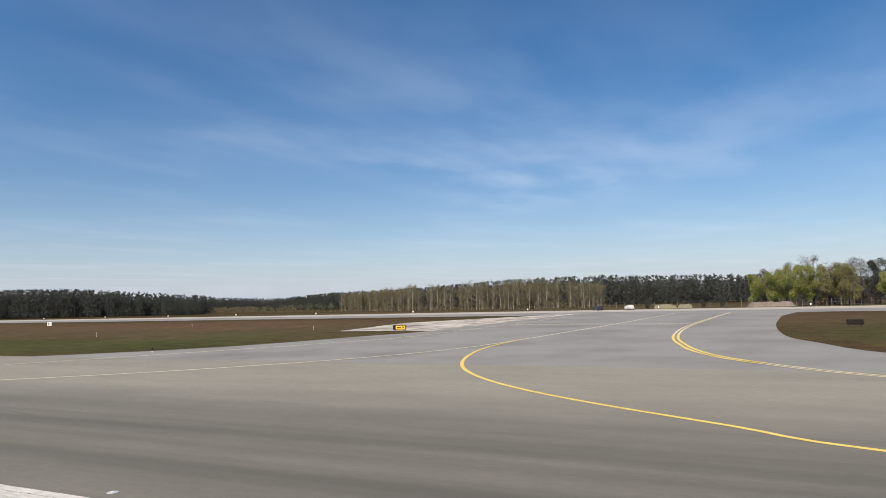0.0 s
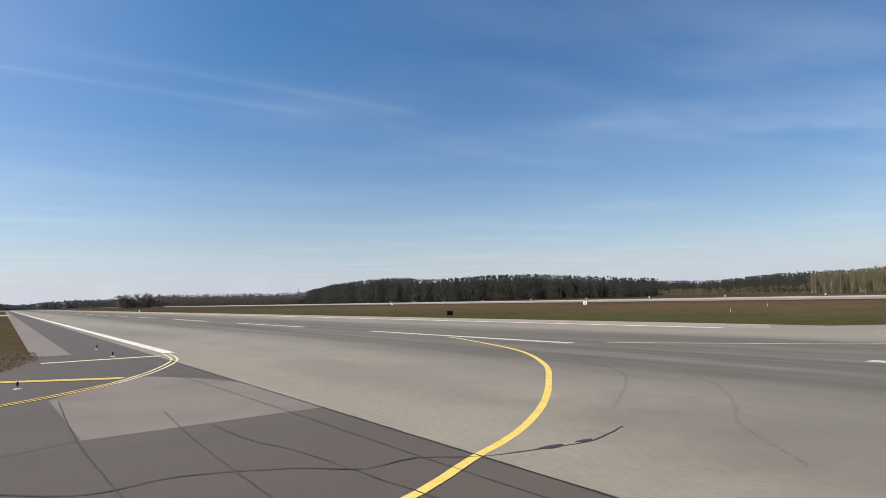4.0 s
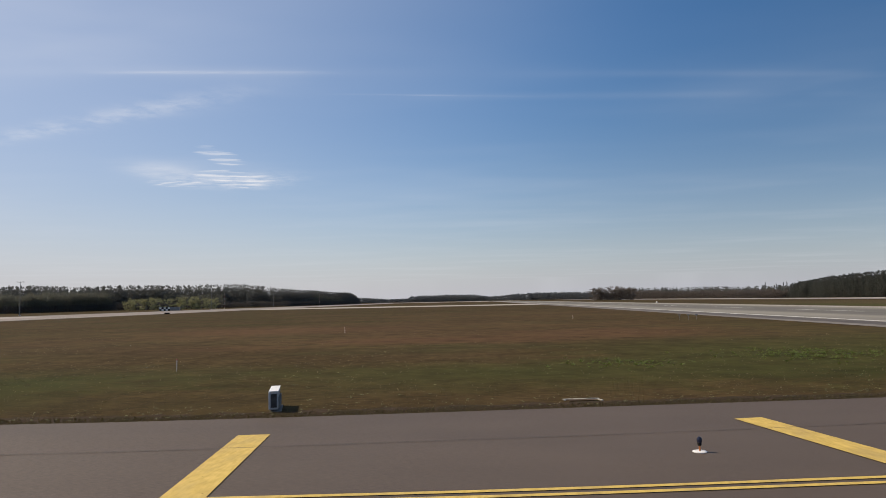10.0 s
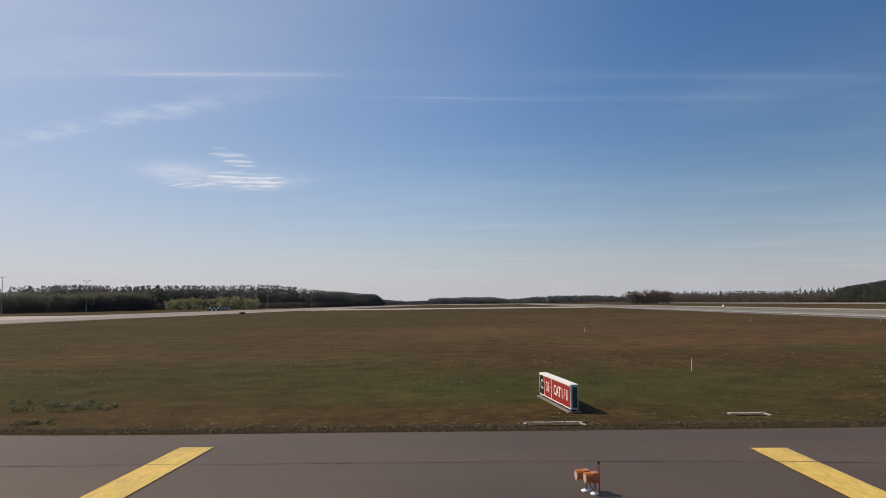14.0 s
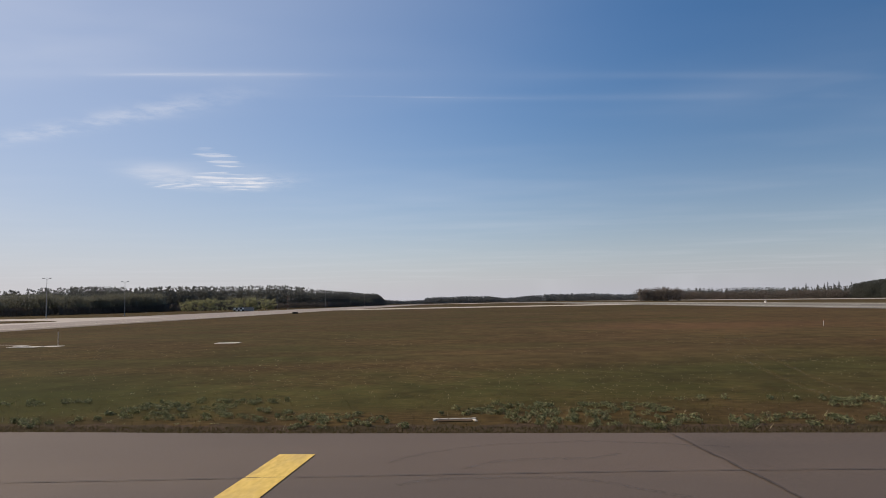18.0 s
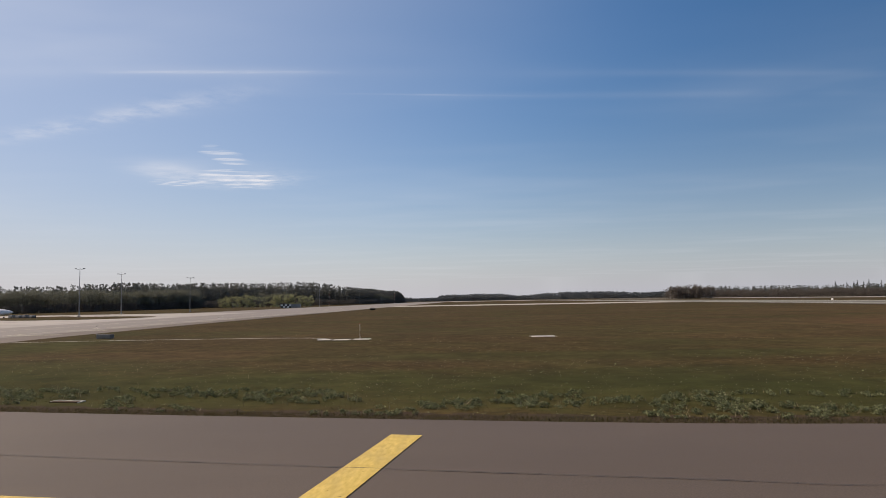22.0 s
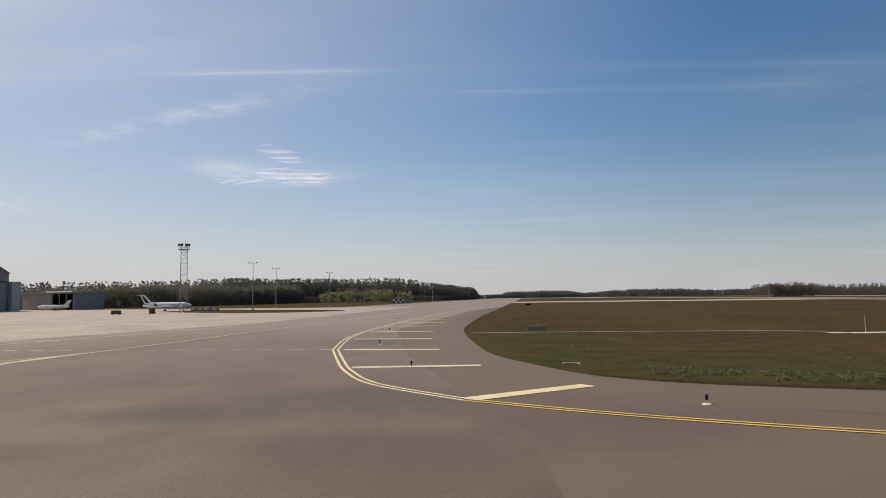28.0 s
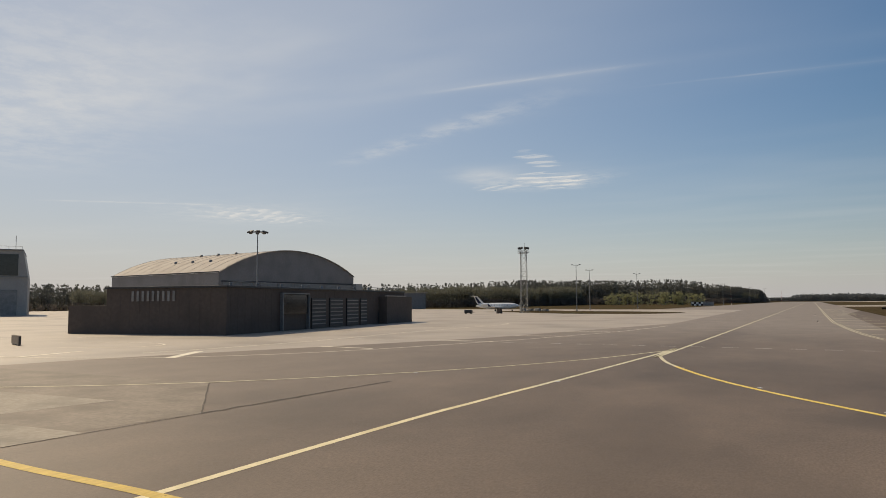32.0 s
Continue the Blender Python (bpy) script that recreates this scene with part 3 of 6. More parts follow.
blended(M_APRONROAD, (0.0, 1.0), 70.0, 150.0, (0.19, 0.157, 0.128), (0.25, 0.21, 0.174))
toned(M_APRONROAD, [(-228.4, 54.6, 3.5, 1.6, 0.8), (-226.2, 60.6, 4.5, 2.2, 0.75), (-234.5, 54.8, 5, 2.4, 0.6), (-218, 56, 5, 2.5, 0.5), (-222, 64, 8, 5, 0.45), (-240, 68, 6, 12, 0.35), (-252, 50, 9, 5, 0.35), (-246, 100, 3, 40, 0.3)], (0.075, 0.056, 0.04))
toned(M_ASPHALT, [(-70, 44, 30, 3, 0.5), (-135, 51, 20, 2.5, 0.45), (-175, 48, 25, 3, 0.4), (-214, 60, 8, 6, 0.4), (-40, 46, 6, 8, 0.4)], (0.066, 0.051, 0.04))
toned(M_RUNWAY, [(-17, 38, 8, 10, 0.6), (-20, 60, 4, 14, 0.4), (12, 40, 4, 12, 0.3), (-10, 22, 10, 8, 0.5)], (0.14, 0.13, 0.108))
mottled(M_GRAVEL, 0.5, 0.45, 1.2, (0.25, 1, 1))
mottled(M_GRASS, 0.42, 0.66, 1.32)
mottled(M_GRASS, 0.06, 0.82, 1.16)
mottled(M_ASPHALT, 0.22, 0.9, 1.1, (0.4, 1, 1))
mottled(M_APRONROAD, 0.3, 0.84, 1.13, (1, 0.6, 1))
mottled(M_RUNWAY, 0.35, 0.9, 1.08, (1, 0.4, 1))
mottled(M_EAST, 0.3, 0.94, 1.05)
M_SLABFIELD = material("patched_slab_field", (0.165, 0.135, 0.106), (0.225, 0.187, 0.15), 5.0, 0.75, bump=0.2, bump_scale=40.0, stain=(0.125, 0.1, 0.077), stain_scale=0.35, stain_amount=0.9)
mottled(M_SLABFIELD, 0.7, 0.82, 1.2, (0.5, 1, 1))
M_TRACK = material("worn_dry_turf", (0.14, 0.105, 0.055), (0.2, 0.155, 0.085), 4.0, 0.95, wear=0.52, shine=0.05)
faint = M_TRACK.node_tree.nodes["Map Range"]
faint.inputs[1].default_value, faint.inputs[2].default_value, faint.inputs[4].default_value = 0.42, 0.68, 0.4
M_CORNERSOIL = material("trampled_soil", (0.05, 0.033, 0.02), (0.14, 0.098, 0.068), 3.0, 0.95, bump=0.9, bump_scale=6.0, detail=10.0, stain=(0.06, 0.045, 0.02),
                        stain_scale=0.7, stain_amount=0.9, shine=0.1, wear=0.5)
ragged_edge = M_CORNERSOIL.node_tree.nodes["Map Range.001"]
ragged_edge.inputs[1].default_value, ragged_edge.inputs[2].default_value = 0.36, 0.6
for nd in M_CORNERSOIL.node_tree.nodes:
    if nd.bl_idname == "ShaderNodeTexNoise" and abs(nd.inputs["Scale"].default_value - 9.0) < 1e-4:
        nd.inputs["Scale"].default_value = 1.1


from mathutils.geometry import tessellate_polygon


# ---- builders ----
def mesh_object(name, verts, faces, mat, parent=None, smooth=False):
    me = bpy.data.meshes.new(name)
    me.from_pydata([tuple(v) for v in verts], [], [tuple(f) for f in faces])
    me.materials.append(mat)
    if smooth:
        me.polygons.foreach_set("use_smooth", [True] * len(me.polygons))
    ob = new(name, me)
    ob.parent = parent
    return ob


def part(name, bm, mat, parent=None, label="", smooth=False):
    """Links a bmesh as one mesh object under a thing or a part."""
    me = bpy.data.meshes.new(name)
    bm.normal_update()
    bm.to_mesh(me)
    bm.free()
    me.materials.append(mat)
    if smooth:
        me.polygons.foreach_set("use_smooth", [True] * len(me.polygons))
    ob = new(name, me)
    ob.parent = parent
    if label:
        ob["label"] = label
    return ob


def empty(name, m, label, category, group="", kind=""):
    ob = new(name)
    ob.empty_display_size = 0.2
    ob.matrix_world = m
    return tagged(ob, label, category, group, kind)


def add_box(bm, size, at, bevel=0.0, rz=0.0, rx=0.0, ry=0.0):
    m = pose(*at, rx, ry, rz) @ Matrix.Diagonal((*size, 1))
    made = bmesh.ops.create_cube(bm, size=1.0, matrix=m)
    if bevel:
        edges = {e for v in made["verts"] for e in v.link_edges}
        bmesh.ops.bevel(bm, geom=list(edges), offset=bevel, segments=2, affect="EDGES", profile=0.6)
    return bm


def box(size, at, bevel=0.0, rz=0.0, rx=0.0, ry=0.0):
    return add_box(bmesh.new(), size, at, bevel, rz, rx, ry)


def add_tube(bm, a, b, r1, r2=None, sides=8):
    a, b = Vector(a), Vector(b)
    r2 = r1 if r2 is None else r2
    turn = (b - a).to_track_quat("Z", "Y").to_matrix().to_4x4()
    bmesh.ops.create_cone(bm, cap_ends=True, segments=sides, radius1=r1, radius2=max(r2, 0.001), depth=(b - a).length,
                          matrix=Matrix.Translation((a + b) / 2) @ turn)
    return bm


def tube(a, b, r1, r2=None, sides=8):
    return add_tube(bmesh.new(), a, b, r1, r2, sides)


def lathe(profile, sides=16, at=(0, 0, 0)):
    """A turned body from (radius, height) pairs."""
    bm = bmesh.new()
    rings = []
    for r, z in profile:
        rings.append([bm.verts.new((at[0] + r * math.cos(k * math.tau / sides), at[1] + r * math.sin(k * math.tau / sides), at[2] + z))
                      for k in range(sides)])
    for lo, hi in zip(rings, rings[1:]):
        for k in range(sides):
            bm.faces.new((lo[k], lo[(k + 1) % sides], hi[(k + 1) % sides], hi[k]))
    bm.faces.new(rings[-1])
    bm.faces.new(rings[0][::-1])
    return bm


def curve_points(points, step=1.0):
    """A smooth line through the points."""
    p = [Vector((a, b, 0)) for a, b in points]
    out = []
    for k in range(len(p) - 1):
        a, b, c, d = p[max(k - 1, 0)], p[k], p[k + 1], p[min(k + 2, len(p) - 1)]
        n = max(2, min(40, int((c - b).length / step)))
        for j in range(n):
            t = j / n
            out.append(0.5 * ((2 * b) + (c - a) * t + (2 * a - 5 * b + 4 * c - d) * t * t + (3 * b - a - 3 * c + d) * t ** 3))
    return out + [p[-1]]


RAISED = [0]


def ribbon(name, points, width, z, mat, parent=None, offset=0.0, step=1.0, smooth_line=True, ragged=0.0):
    line = curve_points(points, step) if smooth_line else [Vector((a, b, 0)) for a, b in points]
    verts, faces = [], []
    RAISED[0] += 1
    z += 0.0001 * (RAISED[0] % 30)
    for k, p in enumerate(line):
        d = (line[min(k + 1, len(line) - 1)] - line[max(k - 1, 0)]).normalized()
        side = Vector((-d.y, d.x, 0))
        w = width * (1 + ragged * (random.random() - 0.5))
        q = p + side * offset + (side * (random.random() - 0.5) * width * ragged)
        for s in (-0.5, 0.5):
            v = q + side * w * s
            verts.append((v.x, v.y, z))
        if k:
            i = 2 * k
            faces.append((i - 2, i, i + 1, i - 1)[::-1])
    return mesh_object(name, verts, faces, mat, parent)


def sheet(name, outline, z, mat, parent=None, thick=0.0):
    flat = [Vector((a, b, 0)) for a, b in outline]
    turn = sum(a.x * b.y - b.x * a.y for a, b in zip(flat, flat[1:] + flat[:1]))
    flat = flat if turn > 0 else flat[::-1]
    bm = bmesh.new()
    top = [bm.verts.new((p.x, p.y, z + thick)) for p in flat]
    for t in tessellate_polygon([flat]):
        a, b, c = (flat[k] for k in t)
        up = (b - a).cross(c - a).z > 0
        bm.faces.new([top[k] for k in (t if up else t[::-1])])
    if thick:
        low = [bm.verts.new((p.x, p.y, z)) for p in flat]
        for k in range(len(flat)):
            j = (k + 1) % len(flat)
            bm.faces.new((low[k], low[j], top[j], top[k]))
    return part(name, bm, mat, parent)


def smooth_outline(points):
    return [(p.x, p.y) for p in curve_points(points, 2.0)]


# ---- ground and pavements ----
ring = [(3900 * math.cos(k * math.tau / 96) - 100, 3900 * math.sin(k * math.tau / 96) + 300) for k in range(96)]
tagged(sheet("ground", ring, -0.03, M_GRASS), "wide brownish-green airfield grass", "grass", kind="structure")

# edge of the grass island between the runway, the exit taxiway and the parallel taxiway
EDGE = [(-33.8, 120), (-33.8, 96), (-33.9, 89), (-35.3, 82.6), (-36.7, 77), (-40.7, 70.7), (-45.8, 67), (-51.6, 64.7), (-56.3, 63.3),
        (-61.8, 61.7), (-72, 60.4), (-87, 58.6), (-97, 58), (-110, 57.4), (-120, 57), (-131, 57.6), (-143.5, 58.4), (-150.5, 59.1),
        (-162, 59.7), (-174, 61.4), (-188.7, 64), (-199.9, 67.1), (-205.6, 68.7), (-209.1, 70.6), (-211.4, 73.2), (-213.2, 76.9),
        (-216.3, 84.9), (-218.6, 98), (-220.3, 110), (-222, 130), (-223, 180), (-223, 240)]
island_edge = smooth_outline(EDGE)
tagged(sheet("exit_taxiway", [(-26.3, 1900), (-33.8, 1900)] + island_edge + [(-223, 1900), (-300, 1900), (-300, 345), (-302, -120), (-212, -60),
       (-200, 4), (-185, 12), (-60, 10), (-45, 2), (-36, -20), (-33, -60), (-33, -700), (-26.3, -700)], 0.0, M_ASPHALT),
       "grey-brown asphalt taxiway with faint stains", "taxiway", kind="structure")
tagged(sheet("runway", [(-26.3, -700), (29, -700), (29, 1900), (-26.3, 1900)], 0.008, M_RUNWAY), "pale grey asphalt runway with dark tyre tracks",
       "runway", kind="structure")
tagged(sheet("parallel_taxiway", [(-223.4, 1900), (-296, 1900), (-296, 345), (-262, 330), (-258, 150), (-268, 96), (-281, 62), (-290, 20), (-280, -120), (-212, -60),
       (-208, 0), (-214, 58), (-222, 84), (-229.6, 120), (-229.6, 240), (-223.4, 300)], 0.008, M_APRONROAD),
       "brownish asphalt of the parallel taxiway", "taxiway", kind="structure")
tagged(sheet("apron", [(-240, 96), (-240, 330), (-296, 345.5), (-372, 353), (-480, 376), (-640, 420), (-660, 120), (-520, -120), (-250, -120), (-250, 60)],
       0.004, M_APRON), "pale sunlit concrete apron with faded markings", "apron", kind="structure")
tagged(sheet("grass_verge", smooth_outline([(-273, 259), (-276, 246), (-283, 238), (-292, 236.5), (-306, 238.5), (-322, 252), (-342, 272), (-347, 296), (-336, 311), (-318, 293), (-300, 287), (-280, 272),
       (-274, 262)]), 0.005, M_GRASS, thick=0.04), "narrow grass island on the apron", "grass", kind="structure")
tagged(sheet("runway_shoulder", [(-31.2, 91.5), (-33.9, 91.0), (-33.8, 1900), (-31.2, 1900)], 0.005, M_OLD),
       "pale strip of old pavement beside the runway", "shoulder", kind="structure")
tagged(sheet("pavement_patch", [(-34.2, 61.8), (-33.9, 51.3), (-26.3, 52.1), (-26.3, 62), (-27.4, 65.5), (-29.8, 69.2), (-31.9, 65.8)], 0.005, M_OLD),
       "lighter worn asphalt patch in the taxiway mouth", "pavement", kind="structure")
tagged(sheet("bare_soil", smooth_outline([(-33.5, 98), (-33.6, 89), (-35.0, 82.4), (-36.4, 76.8), (-40.4, 70.4), (-44.4, 67.4), (-48.5, 66.0), (-46.4, 69.4), (-43.2, 74.5), (-41.4, 79.5), (-39.0, 85), (-36.8, 93),
       (-34.9, 100)]), 0.01, M_CORNERSOIL), "bare trampled soil at the grass corner", "soil", kind="structure")
tagged(sheet("east_taxiway", [(29, 64), (31.7, 61.5)] + smooth_outline([(36, 57.5), (46, 52.8), (60, 50), (73, 47.5), (110, 49), (150, 50)]) +
       [(150, 1900), (186, 1900), (186, -300), (150, -300), (148, 2)] + smooth_outline([(124, 5), (87, 5.9), (61, 5.1), (51, 2.9), (41.3, -0.3), (34, -8),
       (30, -25)]) + [(29, -60)], 0.0, M_EAST), "grey asphalt taxiway across the runway", "taxiway", kind="structure")
tagged(sheet("gravel_pad", [(73, 62.4), (73.4, 47.2), (110, 48.9), (160, 50.2), (153, 56), (106, 69.6)], 0.008, M_GRAVEL),
       "white crushed stone and old concrete pad", "gravel", kind="structure")
tagged(sheet("old_slab", [(-268.7, 47.5), (-261.7, 47.9), (-262.3, 43.9), (-270, 43.5)], 0.016, M_OLDSLAB), "pale concrete slab on the apron", "slab",
       kind="structure")
tagged(sheet("old_slab", [(-260.3, 42.8), (-256.4, 43.0), (-256.5, 40.0), (-262, 39.5)], 0.016, M_OLDSLAB), "pale concrete slab on the apron", "slab",
       kind="structure")
tagged(sheet("old_slab", [(-281, 54.0), (-263.0, 53.9), (-256.1, 47.1), (-258, 37), (-281, 34)], 0.012, M_SLABFIELD), "worn grey slab field on the apron",
       "slab", kind="structure")

tagged(ribbon("verge_soil", [(x, y) for x, y in EDGE if -206 < x < -46], 1.5, -0.027, M_EDGESOIL, offset=-0.72, ragged=0.3, step=0.5),
       "bare dark soil along the asphalt edge", "soil", kind="structure")
tagged(sheet("far_perimeter_road", [(176, -300), (205, -300), (208, 60), (205, 1500), (182, 1500), (178, 60)], 0.006, M_ROADSLAB), "pale worn perimeter road on the far side", "road", kind="structure")

tagged(sheet("crossing_road", [(-224, 478), (-130, 476), (-33, 470), (-33, 560), (-130, 566), (-224, 570)], 0.006, M_ROADSLAB), "pale concrete road across the grass field", "road", kind="structure")
tagged(sheet("crossing_taxiway", [(-224, 1480), (-33, 1430), (-33, 1800), (-224, 1800)], 0.006, M_ROADSLAB), "pale far taxiway between the runway and the apron road", "taxiway", kind="structure")

tagged(sheet("runway_shoulder", [(22.8, 66), (29, 70), (29, 1900), (22.8, 1900)], 0.013, M_OLDSLAB), "pale strip along the far runway edge", "shoulder", kind="structure")

for pts in ([(-112, 108), (-115.5, 96), (-119.1, 85.9), (-123.0, 68.2), (-123.5, 60.5)], [(-110, 108), (-113.7, 96), (-117.3, 85.5), (-121.7, 68.0), (-122.7, 60)],
            [(-98.6, 78), (-98.1, 80.8), (-96.6, 90.6), (-92, 104)], [(-82, 97), (-92, 95), (-104, 96)], [(-70, 118), (-80, 116), (-88, 116.6)], [(-150, 92), (-160, 90), (-172, 91)]):
    tagged(ribbon("wheel_track", pts, 0.32, -0.022, M_TRACK, ragged=0.6), "faint pale wheel track worn into the grass", "track", kind="structure")

# ---- painted markings ----
def marking(name, label):
    return empty(name, pose(0, 0, 0), label, "marking", kind="structure")


Z = 0.0145
centre = marking("runway_centreline", "white dashed runway centreline")
for k in range(-6, 26):
    y0 = 13.4 + 54.2 * k
    for o, w in ((-0.3, 0.27), (0.0, 0.31), (0.3, 0.27)):
        ribbon("dash", [(o, y0), (o, y0 + 33.2)], w, Z, M_WORNWHITE, centre, smooth_line=False)
edges = marking("runway_edge_line", "white runway edge lines")
ribbon("line", [(-24.9, 86), (-24.9, 1800)], 0.9, Z, M_WHITE, edges, smooth_line=False)
ribbon("line", [(-24.9, -600), (-24.9, -20)], 0.9, Z, M_WHITE, edges, smooth_line=False)
ribbon("line", [(21.9, 70.5), (21.9, 1800)], 0.9, Z, M_WHITE, edges, smooth_line=False)
ribbon("line", [(21.9, -600), (21.9, -12)], 0.9, Z, M_WHITE, edges, smooth_line=False)
SIDE = [(-25.3, 85.2), (-26, 78.5), (-28.6, 71.2), (-31.2, 66.4), (-34.7, 62.4), (-39.4, 58.9), (-44.7, 56), (-52.3, 53.3),
        (-56.4, 52.3), (-62.9, 51.1), (-71, 50.2), (-80, 49.4), (-95, 48.7), (-115, 48.4), (-130, 48.3), (-145, 48.9), (-160, 49.9),
        (-170, 51), (-181.2, 52.5), (-189.7, 54.5), (-196.6, 56.1), (-206.1, 59.2), (-211.6, 61.5), (-216.2, 64.1), (-220.8, 68.8),
        (-223.5, 74.4), (-225.4, 79.9), (-228.4, 89.3), (-231.2, 103.9), (-232.8, 120), (-234, 150), (-234.6, 200), (-234.6, 500),
        (-234.6, 1500)]
side = marking("taxiway_side_stripe", "double yellow taxiway side stripe")
for o in (-0.19, 0.19):
    # pale first stretch: low-angle glare put into the paint colour
    ribbon("line", SIDE[:4], 0.16, Z, M_PALEYELLOW, side, offset=o)
    ribbon("line", SIDE[3:24], 0.17, Z, M_YELLOW, side, offset=o)
    ribbon("line", SIDE[23:28], 0.16, Z, M_PALEYELLOW, side, offset=o)
    ribbon("line", SIDE[27:], 0.16, Z, M_PALELINE, side, offset=o)
STRIPES = [((-33.6, 83.6), (-26.0, 83.3)), ((-37.0, 72.3), (-30.5, 68.6)), ((-44.5, 65.1), (-39.6, 59.1)), ((-55.5, 60.2), (-53.6, 53.3)),
           ((-69.9, 57.5), (-68.6, 50.6)), ((-84.6, 55.8), (-84.0, 49.3)), ((-99.6, 55.1), (-99.4, 48.9)), ((-114.7, 55.2), (-114.6, 48.7)),
           ((-126.4, 54.4), (-126.1, 48.6)), ((-141.3, 55.4), (-141.7, 49.0)), ((-156.5, 56.3), (-157.0, 50.2)), ((-171.0, 58.3), (-172.1, 51.8)),
           ((-186.2, 60.7), (-187.7, 54.3)), ((-199.6, 64.1), (-202.4, 58.1)), ((-211.4, 68.5), (-216.2, 64.3)), ((-216.6, 77.1), (-223.7, 76.0)),
           ((-220.4, 89.1), (-227.7, 89.1)), ((-222.8, 102.2), (-230.3, 102.5)), ((-224.5, 116.2), (-232, 117)), ((-225.7, 131), (-232.8, 132)),
           ((-226.4, 144), (-233.3, 145))] + [((-227, 144 + 15 * k), (-234, 145 + 15 * k)) for k in range(1, 14)]
cross = marking("shoulder_stripes", "broad yellow transverse stripes on the taxiway shoulder")
for k, (a, b) in enumerate(STRIPES):
    ribbon("stripe", [a, b], 0.92, Z + 0.003, M_PALELINE if k == 0 or k > 14 else M_PALEYELLOW if k == 14 else M_YELLOW, cross, smooth_line=False)
lead = marking("taxi_centreline", "yellow taxi guide line curving off the runway")
ribbon("line", [(-1.2, 83), (-2.2, 78.6), (-6.4, 66.2), (-11.2, 57.8), (-16, 51.9), (-20.4, 47.2), (-24, 44.1), (-26.4, 42.6), (-30.2, 40.2),
                (-38, 37), (-48, 34.8), (-62, 33.4), (-90, 33), (-200, 36)], 0.28, Z, M_BRIGHTYELLOW, lead)
ribbon("line", [(-190, 36), (-205, 38.6), (-215, 42.2), (-222.5, 45.8), (-228.4, 49.5), (-232, 52.7), (-234.2, 54.9), (-236.2, 57.4), (-238.65, 60.6), (-241.0, 64.15),
                (-242.9, 67.7), (-244.5, 71.3)], 0.26, Z, M_BRIGHTYELLOW, lead)
# pale end of the yellow line: sun glare put into its colour
ribbon("line", [(-244.5, 71.3), (-245.6, 74.2), (-246.8, 78.8), (-247.4, 83.5)], 0.24, Z, M_PALELINE, lead)
para = marking("parallel_centreline", "yellow guide lines of the parallel taxiway")
ribbon("line", [(-249.1, 0), (-249.1, 44), (-248.8, 54), (-248.5, 59)], 0.26, Z, M_PALEYELLOW, para)
ribbon("line", [(-248.5, 59), (-248.2, 64), (-247.6, 75), (-247.2, 86), (-246.6, 130), (-246.4, 628), (-246.4, 1500)], 0.26, Z, M_PALELINE, para)
ribbon("line", [(-300, 34), (-283, 41.5), (-270.4, 48.4), (-262.5, 54.6), (-255.5, 63.9), (-250.5, 74), (-247.3, 84)], 0.2, Z + 0.006, M_PALELINE, para)
ribbon("line", [(-262, 40.6), (-254.7, 39.7), (-248.5, 39.4), (-240, 38.5)], 0.32, Z, M_YELLOW, para)
apl = marking("apron_lines", "faded yellow and white apron guide lines")
for pts, w in (([(-296, 58.5), (-287.4, 59.6), (-280.7, 61.8), (-277.6, 64.0), (-273.3, 68.4), (-270.4, 73.6), (-268.1, 79), (-265.9, 86.1), (-263.5, 93.3), (-261.5, 102.6),
                (-258.6, 117), (-256.8, 137.7)], 0.17),
               ([(-283, 66), (-281.9, 73.7), (-281.4, 85.5), (-282.6, 103.4), (-282.8, 119.5), (-282.7, 135.1), (-284.5, 141.5), (-287.8, 144.5)], 0.17),
               ([(-288.2, 59.4), (-289.6, 65.5)], 0.42), ([(-277.2, 63.6), (-280.4, 69.2)], 0.62), ([(-275.4, 78.1), (-269.5, 77.4)], 0.36),
               ([(-270.8, 90.5), (-264.5, 90.4)], 0.36), ([(-266.9, 101.9), (-260.7, 102.7)], 0.3), ([(-264.8, 113.7), (-258.4, 115.4)], 0.3),
               ([(-263.4, 126), (-257.2, 127.4)], 0.3), ([(-306, 72.6), (-300, 74.6), (-294.7, 75.7), (-291.2, 74.9), (-289.8, 72.6), (-291.2, 69.9), (-296, 67.5)], 0.17),
               ([(-320, 74), (-304.6, 86), (-293, 104), (-287, 123.5), (-283.4, 134)], 0.15)):
    ribbon("line", pts, w * 1.2, Z, M_STANDLINE, apl)
dots = marking("crossing_dashes", "thin white dashed line across the parallel taxiway")
for k in range(26):
    ribbon("dash", [(-226 - 2.4 * k, 89.3 + 0.02 * k), (-227.2 - 2.4 * k, 89.3 + 0.02 * k)], 0.16, Z, M_WHITE, dots, smooth_line=False)
squares = marking("holding_dashes", "short yellow dashes across the taxiway")
for k in range(9):
    ribbon("dash", [(-194.85, 55.75 - 1.72 * k), (-194.85, 54.95 - 1.72 * k)], 0.34, Z, M_YELLOW, squares, smooth_line=False)
east = marking("east_taxi_lines", "yellow guide lines and side stripes of the far taxiway")
